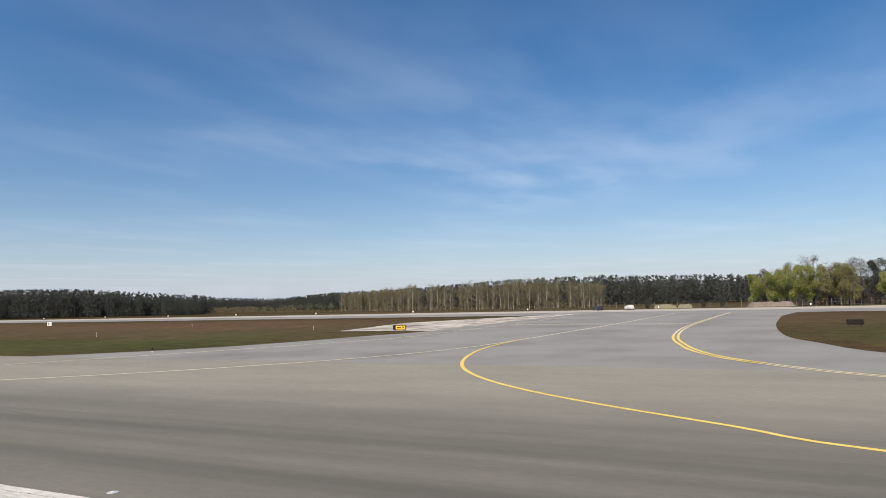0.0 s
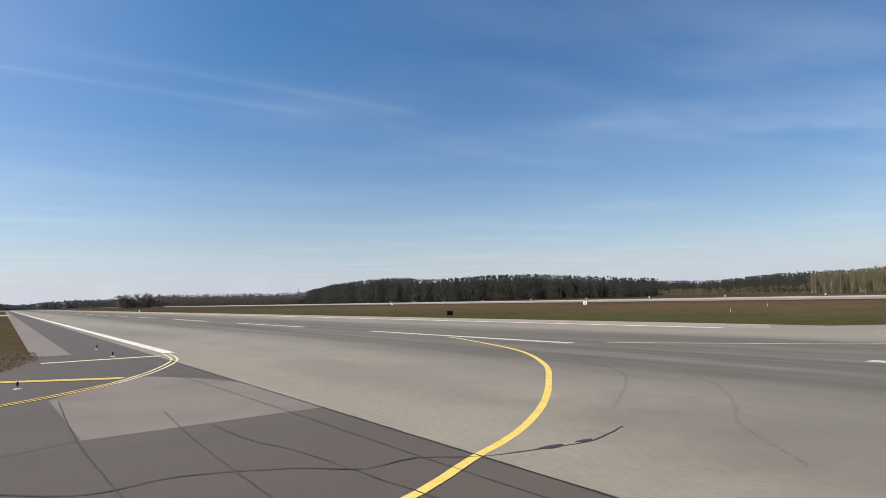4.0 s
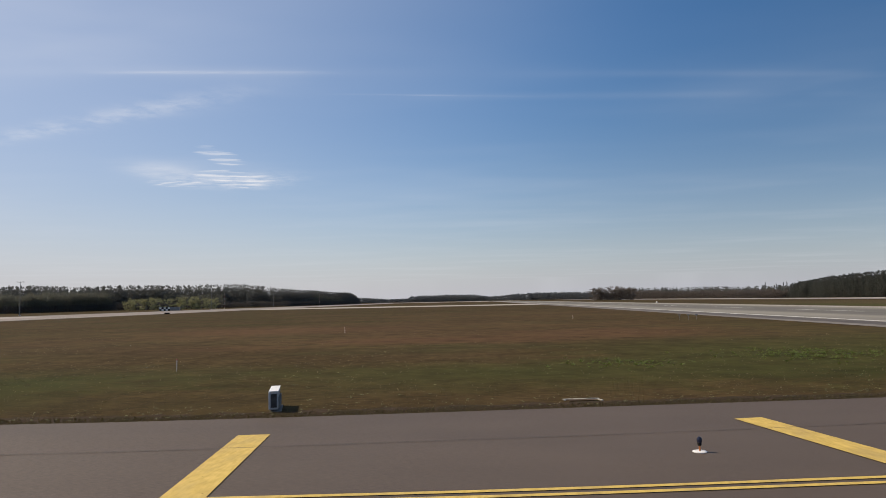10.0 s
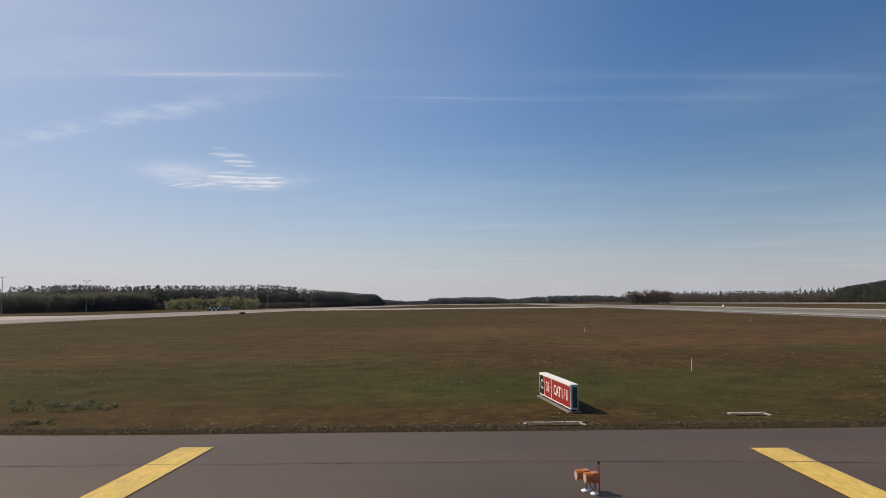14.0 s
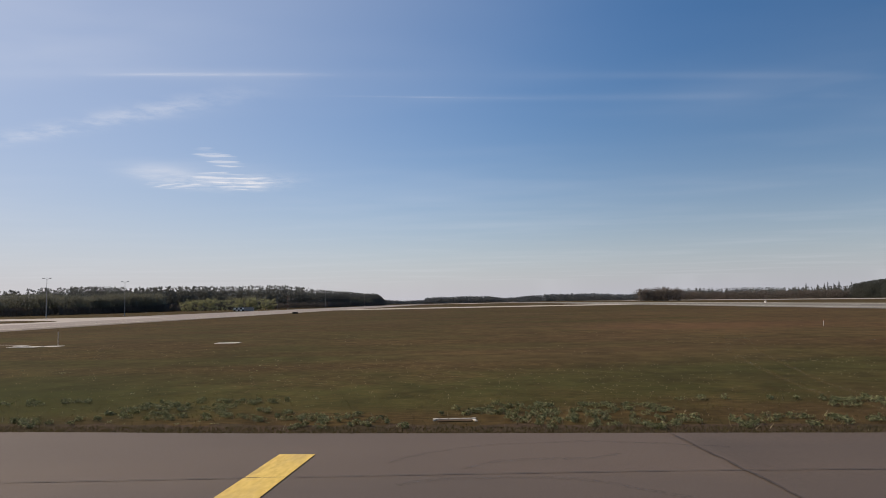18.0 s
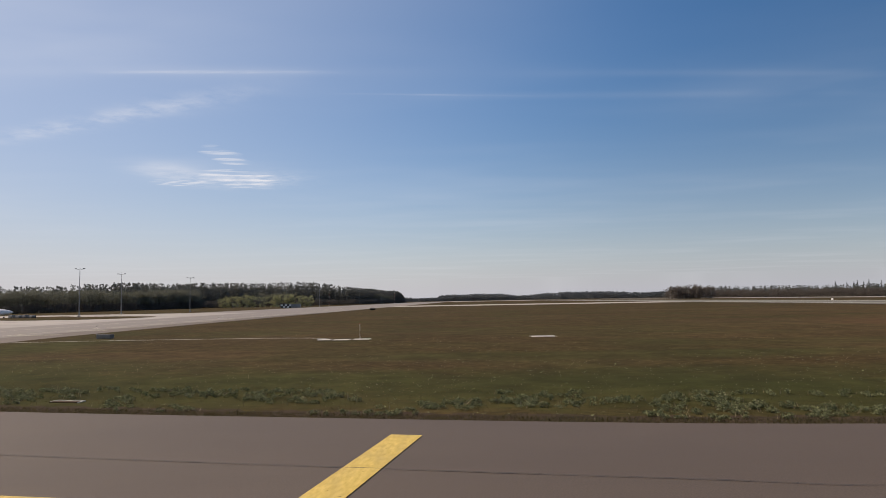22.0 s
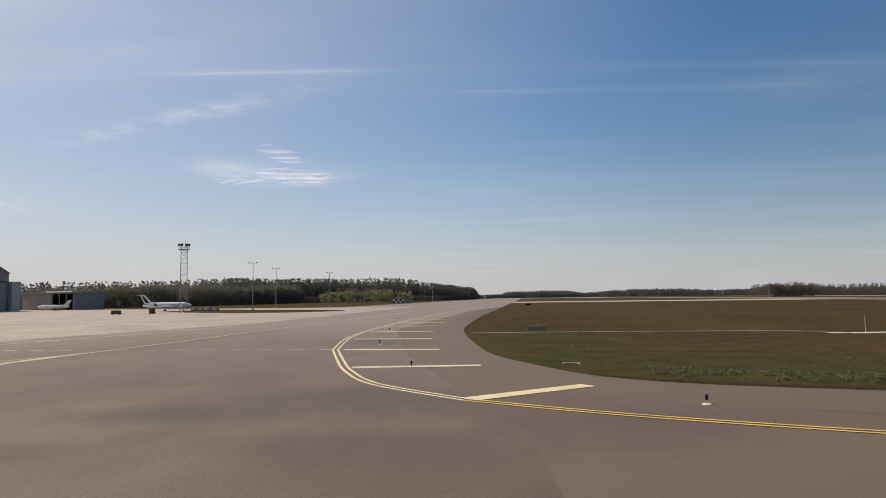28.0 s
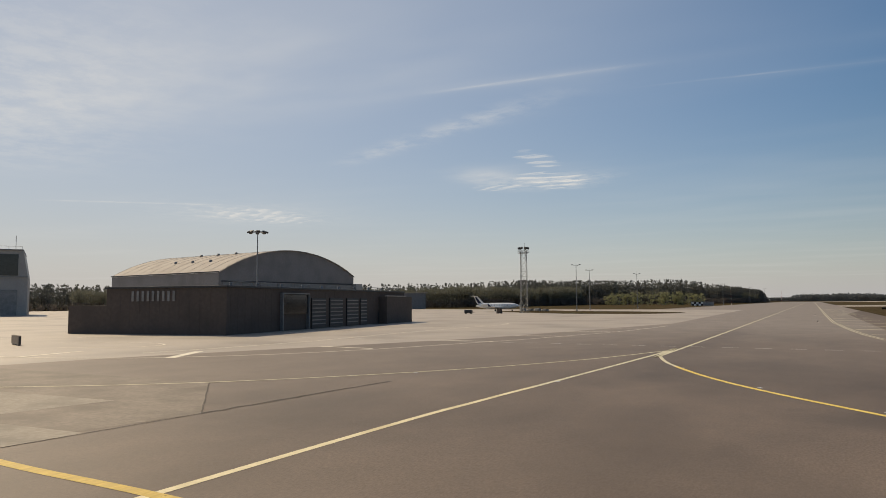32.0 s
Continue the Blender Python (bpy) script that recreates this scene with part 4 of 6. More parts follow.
for pts, w, o in (([(2, 66), (9, 53), (15.3, 45.6), (21.6, 39.4), (30.8, 33.1), (40, 29.6), (50, 28.2), (69, 27.5), (96, 26.8), (150, 26.4)], 0.3, 0),
                  ([(4, -25), (7, -8), (10.3, 3.4), (12.6, 6.9), (15.6, 11.4), (18.6, 15.2), (22, 18.5), (26.2, 21.5), (30.7, 23.7), (35.6, 25.4), (41, 26.8), (46.5, 27.6), (54, 28.1)], 0.24, 0),
                  ([(22.5, 57), (33.4, 52), (48.7, 45.6), (61, 42.8), (93, 43.6), (150, 46)], 0.16, 0.17),
                  ([(22.5, 57), (33.4, 52), (48.7, 45.6), (61, 42.8), (93, 43.6), (150, 46)], 0.16, -0.17),
                  ([(22.5, -8), (27.3, 1.4), (32.8, 6.5), (38.2, 9.6), (47.7, 12.4), (62.6, 14.8), (89.7, 15.9), (150, 15)], 0.2, 0.22),
                  ([(22.5, -8), (27.3, 1.4), (32.8, 6.5), (38.2, 9.6), (47.7, 12.4), (62.6, 14.8), (89.7, 15.9), (150, 15)], 0.2, -0.22),
                  ([(93.5, 43), (90, 16.4)], 1.0, 0)):
    # yellow lines drawn whitish: the glare on them is in the paint
    ribbon("line", pts, w, Z, M_PALELINE if pts[0][1] > 40 else M_BRIGHTYELLOW if pts[0] == (4, -25) else M_PALEYELLOW, east, offset=o)
for o in (-0.22, 0.22):
    ribbon("line", [(32.8, 6.5), (35.3, 8.15), (38.2, 9.6), (42.6, 11.2), (47.7, 12.4), (54.6, 13.8), (62.6, 14.8)], 0.24, Z + 0.004, M_BRIGHTYELLOW, east, offset=o)

# tar joints, cracks and skid marks
for pts, w, r in (([(-26.3, 79), (-26.3, 52), (-26.3, 30), (-26.2, -40)], 0.06, 0.5),
                  ([(-21.2, 42.9), (-23.1, 42.1), (-24.6, 42.2), (-26.3, 42.5), (-27.6, 43.4), (-29, 43.2), (-30.3, 44.3), (-32.5, 45.2), (-34.4, 44.9), (-36, 46.2)], 0.05, 0.9),
                  ([(-30.3, 51.2), (-30.1, 48.3), (-29.6, 46.2), (-29.3, 43.9), (-29.1, 41.9), (-28.6, 38)], 0.035, 1.2), ([(-28.2, 76), (-27.7, 60), (-27.5, 48), (-27.4, 42), (-27, 30)], 0.025, 0.6), ([(-31, 55), (-31.4, 44), (-31.2, 20)], 0.03, 0.6),
                  ([(-34, 51.3), (-38, 49.6), (-46, 49)], 0.03, 0.6), ([(-33.9, 61), (-34, 50), (-33.4, 36)], 0.035, 0.6),
                  ([(-55, 47.5), (-90, 45.2), (-130, 45.4)], 0.03, 0.6), ([(-60, 57.5), (-69, 56), (-78, 54.8), (-91, 53.5), (-105, 53.6), (-121, 53), (-133, 53.3), (-158, 52.7), (-165, 53.4), (-182, 56.3), (-190, 58.1),
                    (-198.3, 60.2), (-206.6, 62.9)], 0.035, 0.6), ([(-263.0, 53.9), (-256.1, 47.1)], 0.06, 0.5), ([(-131.4, 57.4), (-130.9, 52), (-130.4, 46)], 0.07, 0.9), ([(-256.1, 47.1), (-255.9, 51), (-255.4, 58)], 0.16, 0.9),
                  ([(-256.5, 40.6), (-256.1, 47.1)], 0.06, 0.6), ([(-58, 52.5), (-50, 54.8), (-45, 57.4)], 0.05, 0.8), ([(-50, 63), (-44, 63.4), (-38, 66)], 0.04, 0.8)):
    tagged(ribbon("tar_joint", pts, w, 0.0185, M_SEAM if pts[0][0] < -50 else M_TAR, ragged=r, step=0.4), "dark bitumen-sealed joint in the pavement", "joint", kind="structure")
for pts in ([(-138.9, 54.3), (-138.0, 55.4), (-136.5, 56.2), (-134.5, 56.5), (-133.0, 56.4), (-130.5, 55.6)], [(-137.1, 53.7), (-136.2, 54.5), (-134.1, 54.6), (-133.3, 55.1)],
            [(-138.5, 52.4), (-137.6, 52.8), (-136.3, 52.9), (-135.2, 52.8), (-134.1, 52.3), (-132, 50.5)],
            [(-16, 33.9), (-12.9, 33.4), (-6.6, 31.1), (-2, 29.4)], [(-15, 34.4), (-12, 33.8), (-6.0, 31.6)], [(-9.3, 50.2), (-12.4, 46.2), (-15.9, 43.0), (-18.4, 41.2), (-21.6, 37.3)],
            [(-8.0, 59.2), (-10.5, 53.6), (-13.3, 50.0), (-19.0, 45.3)], [(8.0, 34.2), (7.3, 30.3)], [(12.7, 24.9), (12.6, 22.0)]):
    tagged(ribbon("skid_mark", pts, 0.22 if pts[0][0] < -100 else 0.14, 0.0125, M_RUBBER, ragged=0.5, step=0.5), "faint dark curved tyre mark on the asphalt", "tyre mark", kind="structure")
for x, y in ((0.9, 18.3), (1.2, 35.6), (0.9, 70), (-235.4, 57.3), (-230.0, 51.8), (-239.6, 62.7), (-248.2, 61.3), (-256.4, 62.1), (-244.0, 70.5)):
    e = empty("inset_light", pose(x, y, 0.0), "flush round guide light set in the pavement", "inset light", "inset guide lights")
    part("body", lathe([(0.12, 0.0), (0.12, 0.016), (0.08, 0.024)], 18), M_SIGNBACK, e)
    part("lens", box((0.07, 0.04, 0.012), (0, 0, 0.028), 0.004), M_SIGNWHITE, e)
for x, y, r in ((-23.3, 42.2, 0.22), (-24.4, 42.2, 0.3)):
    tagged(sheet("tar_patch", [(x + r * math.cos(a) * (1.2 + 0.4 * math.sin(3 * a)), y + 0.5 * r * math.sin(a)) for a in [k * math.tau / 14 for k in range(14)]],
                 0.021, M_TAR), "black bitumen blot on the runway edge", "tar patch", kind="structure")


# ---- woods ----
def spray(rng, centres, radii, count, size, flat=0.75, share=None):
    """Random small leaf clumps (triangles) inside ellipsoids: verts and faces as arrays."""
    k = len(centres)
    idx = rng.integers(0, k, count) if share is None else rng.choice(k, count, p=share / share.sum())
    d = rng.normal(size=(count, 3))
    d /= np.linalg.norm(d, axis=1)[:, None]
    p = centres[idx] + d * radii[idx] * (rng.random((count, 1)) ** 0.45)
    a = rng.normal(size=(count, 3)); a /= np.linalg.norm(a, axis=1)[:, None]
    b = rng.normal(size=(count, 3)); b /= np.linalg.norm(b, axis=1)[:, None]
    a[:, 2] *= flat
    s = size * (0.6 + 0.8 * rng.random((count, 1)))
    v = np.stack([p - a * s, p + a * s * 0.6 + b * s * 0.7, p + a * s * 0.5 - b * s * 0.6], 1).reshape(-1, 3)
    return v


def tri_mesh(name, verts, mat, parent=None):
    n = len(verts) // 3
    me = bpy.data.meshes.new(name)
    me.vertices.add(len(verts))
    me.vertices.foreach_set("co", np.asarray(verts, dtype=np.float32).ravel())
    me.loops.add(3 * n)
    me.loops.foreach_set("vertex_index", np.arange(3 * n, dtype=np.int32))
    me.polygons.add(n)
    me.polygons.foreach_set("loop_start", np.arange(0, 3 * n, 3, dtype=np.int32))
    me.update()
    me.materials.append(mat)
    ob = new(name, me)
    ob.parent = parent
    return ob


def trunks(rng, places, heights, width):
    """Three-sided tapered stems as loose triangles."""
    out = []
    for (x, y), h in zip(places, heights):
        w = width * (0.7 + 0.6 * rng.random())
        lean = rng.normal(size=2) * 0.02 * h
        ring0 = [(x + w * math.cos(a), y + w * math.sin(a), -0.3) for a in (0.3, 2.4, 4.5)]
        tip = (x + lean[0], y + lean[1], h)
        for k in range(3):
            out += [ring0[k], ring0[(k + 1) % 3], tip]
    return np.array(out)


def along(points, count, depth, rng):
    """Places along a belt given by (x, y, top height)."""
    p = np.array(points, dtype=float)
    seg = np.hypot(*(p[1:, :2] - p[:-1, :2]).T)
    cum = np.concatenate([[0], np.cumsum(seg)])
    s = rng.random(count) * cum[-1]
    x, y, h = (np.interp(s, cum, p[:, k]) for k in range(3))
    away = np.stack([x + 150, y - 30], 1)
    away /= np.linalg.norm(away, axis=1)[:, None]
    off = rng.random(count) * depth
    return np.stack([x, y], 1) + away * off[:, None], h + off * 0.012


def wood(name, label, points, count, depth, mat, seed, shape="pine", size=0.8, per_tree=60, bark=None, spread=1.0, low=0.25, vary=0.34, gaps=None):
    rng = np.random.default_rng(seed)
    places, tops = along(points, count, depth, rng)
    if gaps is not None:
        stays = np.array([noise.noise((x * 0.014, y * 0.014, seed + 0.5)) > gaps for x, y in places])
        places, tops = places[stays], tops[stays]
    count = len(places)
    swell = np.array([noise.noise((x * 0.011, y * 0.011, seed)) for x, y in places])
    heights = tops * (1.08 - vary + vary * rng.random(count) ** 0.8 + 0.14 * swell)
    holder = empty(name, pose(0, 0, 0), label, "wood", kind="stuff")
    cents, rads, per = [], [], []
    allv = []
    for (x, y), h in zip(places, heights):
        lean = rng.normal(size=2) * 0.25
        if shape == "pine":
            k = 6
            zz = np.linspace(max(low, 0.12), 0.97, k) * h
            rr = (0.12 * (1 - np.linspace(0, 1, k) ** 2.2) + 0.035) * h * (0.7 + 0.5 * rng.random(k)) * spread
        else:
            k = 7
            zz = (low + (0.95 - low) * rng.random(k)) * h
            rr = (0.1 + 0.09 * rng.random(k)) * h * spread
        c = np.stack([x + lean[0] + rng.normal(size=k) * rr * (0.3 if shape == "pine" else 0.8),
                      y + lean[1] + rng.normal(size=k) * rr * (0.3 if shape == "pine" else 0.8), zz], 1)
        r = np.stack([rr, rr, np.maximum(rr * 0.7, h * 0.06)], 1)
        allv.append(spray(rng, c, r, per_tree, size * (h / 16) ** 0.5, share=rr ** 0.7))
    tri_mesh("crowns", np.concatenate(allv), mat, holder)
    tri_mesh("stems", trunks(rng, places, heights * 0.92, 0.16), bark or M_BARK, holder)
    return holder


PINE_E = [(277.2, 300.7, 9.9), (264.2, 362.9, 13.9), (246.2, 428.9, 16.2), (229.0, 522.2, 18.5), (220.1, 615.7, 16.9), (225.4, 700.3, 12.7)]
LOW_NE = [(225, 700, 10.8), (245.1, 989.4, 13.9), (238.8, 1198.0, 17.4), (214.6, 1407.5, 19.2)]
DARK_E = [(435.9, 465.3, 12.1), (456.8, 383.3, 10.0), (419.2, 300.0, 12.0), (428.3, 247.3, 13.0), (393.6, 155.8, 16.5), (380.2, 96.4, 14.7),
          (367.8, 52.1, 14.0), (360.5, 16.8, 13.0), (369.8, -20.0, 11.6), (380, -120, 12)]
SPIRES = [(0.4504, 1.0), (0.4659, 0.93), (0.476, 0.98), (0.4806, 1.05), (0.4891, 0.95), (0.4969, 1.1), (0.5138, 1.0), (0.5369, 1.04)]
BIRCH = [(312.1, 226.4, 9.6), (272.1, 157.9, 12.0), (271.8, 110.4, 12.9), (268.2, 70.3, 10.7)]
WEST = [(-720, 200, 15), (-649.7, 275.8, 15), (-626.4, 330, 15.2), (-560, 448.1, 16.5), (-476.2, 488.5, 17.2), (-456.8, 587.7, 21), (-460.0, 757.8, 24.4), (-432.3, 870.3, 27.5), (-381.4, 942.9, 28.5),
        (-344.4, 1009.3, 23.5), (-322, 1300.0, 21.5), (-317.8, 1400.0, 19), (-315, 1445, 15), (-313, 1490, 8)]
SCRUB = [(-700, 195, 10.5), (-640, 262, 10.5), (-515.5, 426.4, 10.4), (-461.2, 462.6, 12.3), (-442.8, 555.6, 13.3), (-452.0, 734.1, 16), (-426.1, 846.1, 17.8), (-376.1, 913.3, 17), (-340.7, 979.6, 15.5),
         (-318, 1290, 14), (-311, 1450, 11)]
FAR_A = [(-640, 2200, 24), (-449.0, 2304.7, 18.0), (-370, 2370, 12), (-250, 2430, 9)]
FAR_B = [(-300, 2427, 9), (-268, 2427.4, 22), (-175.1, 2433.7, 22.4), (-60, 2500, 20), (-20, 2530, 15), (0, 2535.0, 12)]
FAR_C = [(-25.0, 2534.0, 11.0), (40, 2450, 18), (130.0, 2327.1, 22.7), (227.3, 2215.5, 20.9), (334.7, 1994.3, 15.8), (400, 1700, 14)]
wood("pine_wood", "dense dark pine wood beyond the runway", PINE_E, 1700, 50, M_PINE, 1, size=0.42, per_tree=390, bark=M_DARKBARK, low=0.06, spread=1.6, vary=0.26)
wood("distant_wood", "low grey-green wood along the horizon", LOW_NE, 560, 90, M_HAZED, 2, "pine", 1.0, 110, low=0.1, spread=1.2, vary=0.42)
wood("bare_wood", "brown leafless wood edge before the far pines", [(x - 8, y - 6, h * 0.72) for x, y, h in LOW_NE], 520, 30, M_NEBROWN, 22, "round", 0.9, 120, M_DARKBARK, low=0.03, spread=1.2)
wood("pine_wood", "dark pine wood behind bare birches", DARK_E, 2200, 60, M_PINE, 3, size=0.52, per_tree=230, bark=M_DARKBARK, low=0.05, spread=1.9, vary=0.26)
wood("pine_wood", "long dark wood behind the apron, haze put into its leaf colour", WEST, 3300, 65, M_HAZED, 4, size=0.55, per_tree=280, bark=M_DARKBARK, low=0.2, spread=1.4, vary=0.4)
wood("birch_scrub", "olive birch crowns standing before the dark wood", [(x, y, h * 1.16) for x, y, h in SCRUB[:6]], 1150, 14, M_SCRUB, 5, "round", 0.38, 300, M_BARK, low=0.42, spread=0.95, gaps=-0.35)
wood("birch_scrub", "scattered pale birches at the edge of the dark wood", [(x, y, h * 1.05) for x, y, h in SCRUB[5:]], 420, 12, M_SCRUB, 26, "round", 0.38, 260, M_BIRCHBARK, low=0.2, spread=0.7, gaps=0.16)
wood("undergrowth", "dark undergrowth along the wood edge, shade put into its colour", [(x + 3, y - 5, h * 0.45) for x, y, h in SCRUB], 1500, 10, M_UNDER, 25, "round", 0.6, 110, low=0.02, spread=1.5)
wood("distant_wood", "wood on the horizon, haze put into its leaf colour", FAR_A, 420, 150, M_FARWOOD, 6, "round", 2.0, 80, spread=1.3, low=0.03)
wood("distant_wood", "wood on the horizon, haze put into its leaf colour", FAR_B, 420, 150, M_FARWOOD, 7, "round", 2.0, 80, spread=1.3, low=0.03)
wood("distant_wood", "wood on the horizon, haze put into its leaf colour", FAR_C, 620, 150, M_FARWOOD, 8, "round", 2.0, 80, spread=1.3, low=0.03)
wood("birch_scrub", "pale clump of bare birches before the far wood", [(75, 907, 15.5), (98.6, 900, 16.5), (122, 893, 15)], 60, 14, M_NEBROWN, 21, "round", 0.8, 190, M_BIRCHBARK,
     low=0.04, spread=1.2)
wood("young_birches", "row of fresh yellow-green young birches", [(-411, 690, 12.5), (-378, 694, 12), (-346, 698, 11.5), (-326, 702, 10)], 66, 8, M_BIRCHLEAF, 9, "round", 0.55, 260,
     M_BIRCHBARK, low=0.05)
wood("bush_scrub", "low bare scrub along the far perimeter", [(430, 440, 4), (330, 300, 4), (300, 240, 5), (262, 150, 3.5), (252, 70, 3)], 260, 10, M_TWIGS, 10, "round", 0.6, 60,
     low=0.02, spread=1.6)


# ---- single trees ----
def spire(at, height, seed):
    """A tall old conifer that stands above the wood: a bare lower stem and short tiers of boughs."""
    rng = np.random.default_rng(seed)
    base = empty("conifer", pose(*at), "tall ragged conifer rising above the far wood", "tree", "conifers above the far wood")
    part("trunk", tube((0, 0, -0.2), (0, 0, height), 0.32, 0.05, 6), M_BARK, base)
    zz = np.linspace(0.3, 0.99, 14)
    rr = (0.19 * (1 - zz) + 0.018) * height * (0.55 + 0.8 * rng.random(14))
    a = rng.random(14) * math.tau
    c = np.stack([rr * 0.5 * np.cos(a), rr * 0.5 * np.sin(a), zz * height], 1)
    r = np.stack([rr, rr, np.full(14, height * 0.022)], 1)
    tri_mesh("crown", spray(rng, c, r, 900, 0.5, share=rr), M_PINE, base)
    return base


for k, (slope, tall) in enumerate(SPIRES):
    spire((-106.9 + slope * 1010, 36.6 + 1010, 0), 20.5 * tall, 700 + k)
def tree(name, label, category, at, height, crown_mat, bark, seed, width=0.45, leaves=900, leaf=0.35, low=0.3, group=""):
    """A tapered trunk with limbs, and a crown of many small leaf clumps."""
    rng = np.random.default_rng(seed)
    base = empty(name, pose(*at), label, category, group)
    bm = bmesh.new()
    top = Vector((rng.normal() * 0.3, rng.normal() * 0.3, height * 0.93))
    add_tube(bm, (0, 0, -0.2), top * 0.5, height * 0.014 + 0.05, height * 0.009 + 0.02, 7)
    add_tube(bm, top * 0.5, top, height * 0.009 + 0.02, 0.02, 6)
    cents, rads = [], []
    for k in range(11):
        t = low + (0.92 - low) * k / 10
        a = rng.random() * math.tau
        r = width * height * (0.5 - abs(t - 0.55) * 0.6) * (0.7 + 0.5 * rng.random())
        p = top * t
        q = p + Vector((math.cos(a) * r, math.sin(a) * r, r * 0.7))
        add_tube(bm, p, q, 0.05 + 0.006 * height * (1 - t), 0.012, 5)
        cents += [q, p + (q - p) * 0.55]
        rads += [(0.5 * r + 0.4, 0.5 * r + 0.4, 0.45 * r + 0.5)] * 2
    part("trunk", bm, bark, base)
    tri_mesh("crown", spray(rng, np.array(cents), np.array(rads), leaves, leaf), crown_mat, base)
    return base


for k, (x, y, h, mat) in enumerate([(225.6, 12.3, 9.8, M_SPRING), (230, 9.5, 11.8, M_BARE), (224, 8, 10.6, M_SPRING), (226, 4, 12.0, M_SPRING), (231, 3, 13.8, M_BARE), (223, 0.5, 12.2, M_SPRING), (224, -3.5, 12.2, M_SPRING),
                                    (231, -4.5, 15.4, M_BARE), (225, -7.5, 11.6, M_OLIVE), (230, -9.5, 12.4, M_BARE), (228, -11.5, 12.0, M_OLIVE), (232, -14, 14.2, M_BARE),
                                    (224, -14.5, 11.6, M_OLIVE), (233, -17.5, 13.8, M_BARE), (236, -21, 13.2, M_PINE), (229, -23.5, 9.8, M_SPRING), (235, -25, 13.2, M_PINE),
                                    (231, -29, 12.6, M_OLIVE), (240, -34, 13.5, M_BARE)]):
    names = {"spring_leaves": "broad tree in fresh light-green leaf", "olive_leaves": "broad tree with olive spring leaves",
             "leafless_twigs": "tall grey-brown tree still without leaves", "pine_needles": "dark evergreen tree"}
    leaves = 5200 if mat is M_BARE else 9000
    tree("tree", names[mat.name] + " by the perimeter fence", "tree", (x, y, 0), h, mat, M_BARK, 100 + k, 0.5, leaves, 0.13 if mat is M_BARE else 0.17, 0.16, "trees by the fence")
wood("undergrowth", "dark undergrowth between the trees by the fence", [(230, 9, 4.2), (231, -8, 4.5), (236, -32, 4.2)], 90, 6, M_UNDER, 31, "round", 0.3, 150, low=0.02, spread=1.3)


def bank(name, label, at, size, mat, seed):
    """A low heap of earth with sloping, uneven sides."""
    bm = bmesh.new()
    nx, ny = 9, 15
    rows = []
    for i in range(nx):
        u = 2 * i / (nx - 1) - 1
        row = []
        for k in range(ny):
            w = 2 * k / (ny - 1) - 1
            f = max(0.0, 1 - u ** 4) * max(0.0, 1 - w ** 12)
            row.append(bm.verts.new((u * size[0] / 2, w * size[1] / 2, -0.1 + size[2] * f * (0.9 + 0.25 * noise.noise((i * 0.6, k * 0.5, seed))))))
        rows.append(row)
    for i in range(nx - 1):
        for k in range(ny - 1):
            bm.faces.new((rows[i][k], rows[i + 1][k], rows[i + 1][k + 1], rows[i][k + 1]))
    ob = part(name, bm, mat)
    ob.matrix_world = pose(*at)
    return tagged(ob, label, "earth bank", kind="structure")


bank("earth_bank", "low bank of dry olive grass beyond the road", (219, 37.6, 0), (5, 7.4, 1.5), M_DRYBANK, 3)
bank("earth_bank", "small bank of dry grass beside the road", (219.5, 31.8, 0), (4, 4.6, 1.3), M_DRYBANK, 5)
bank("earth_bank", "brown bare earth heap by the fence", (222, 7.5, 0), (7, 13.5, 1.6), M_EARTHBANK, 8)
for x, y, h in ((218.2, 35.3, 3.1), (221, 21.3, 2.9), (222, 26.5, 2.0), (223, 44, 2.2)):
    tree("bush", "dark evergreen bush beyond the perimeter road", "bush", (x, y, 0), h, M_PINE, M_DARKBARK, int(x * 7 + y), 0.75, 1500, 0.1, 0.08, "bushes by the road")
rngb = np.random.default_rng(77)
pl, th = along(BIRCH, 210, 20, rngb)
for k in range(210):
    tree("birch", "slender bare birch with a white trunk before the pines", "birch", (pl[k][0], pl[k][1], 0), th[k] * (0.78 + 0.3 * rngb.random()), M_TWIGS, M_BIRCHBARK,
         300 + k, 0.4, 1500, 0.145, 0.08, "row of birches")

# ---- airfield signs ----
def words(text, size, at, mat, parent, name="lettering", squeeze=1.0):
    cu = bpy.data.curves.new(name, "FONT")
    cu.body, cu.size, cu.align_x, cu.align_y = text, size, "CENTER", "CENTER"
    cu.extrude, cu.offset = 0.002, 0.007
    cu.materials.append(mat)
    ob = new(name, cu)
    ob.parent = parent
    ob.matrix_basis = pose(*at, 90) @ Matrix.Diagonal((squeeze, 1, 1, 1))
    return ob


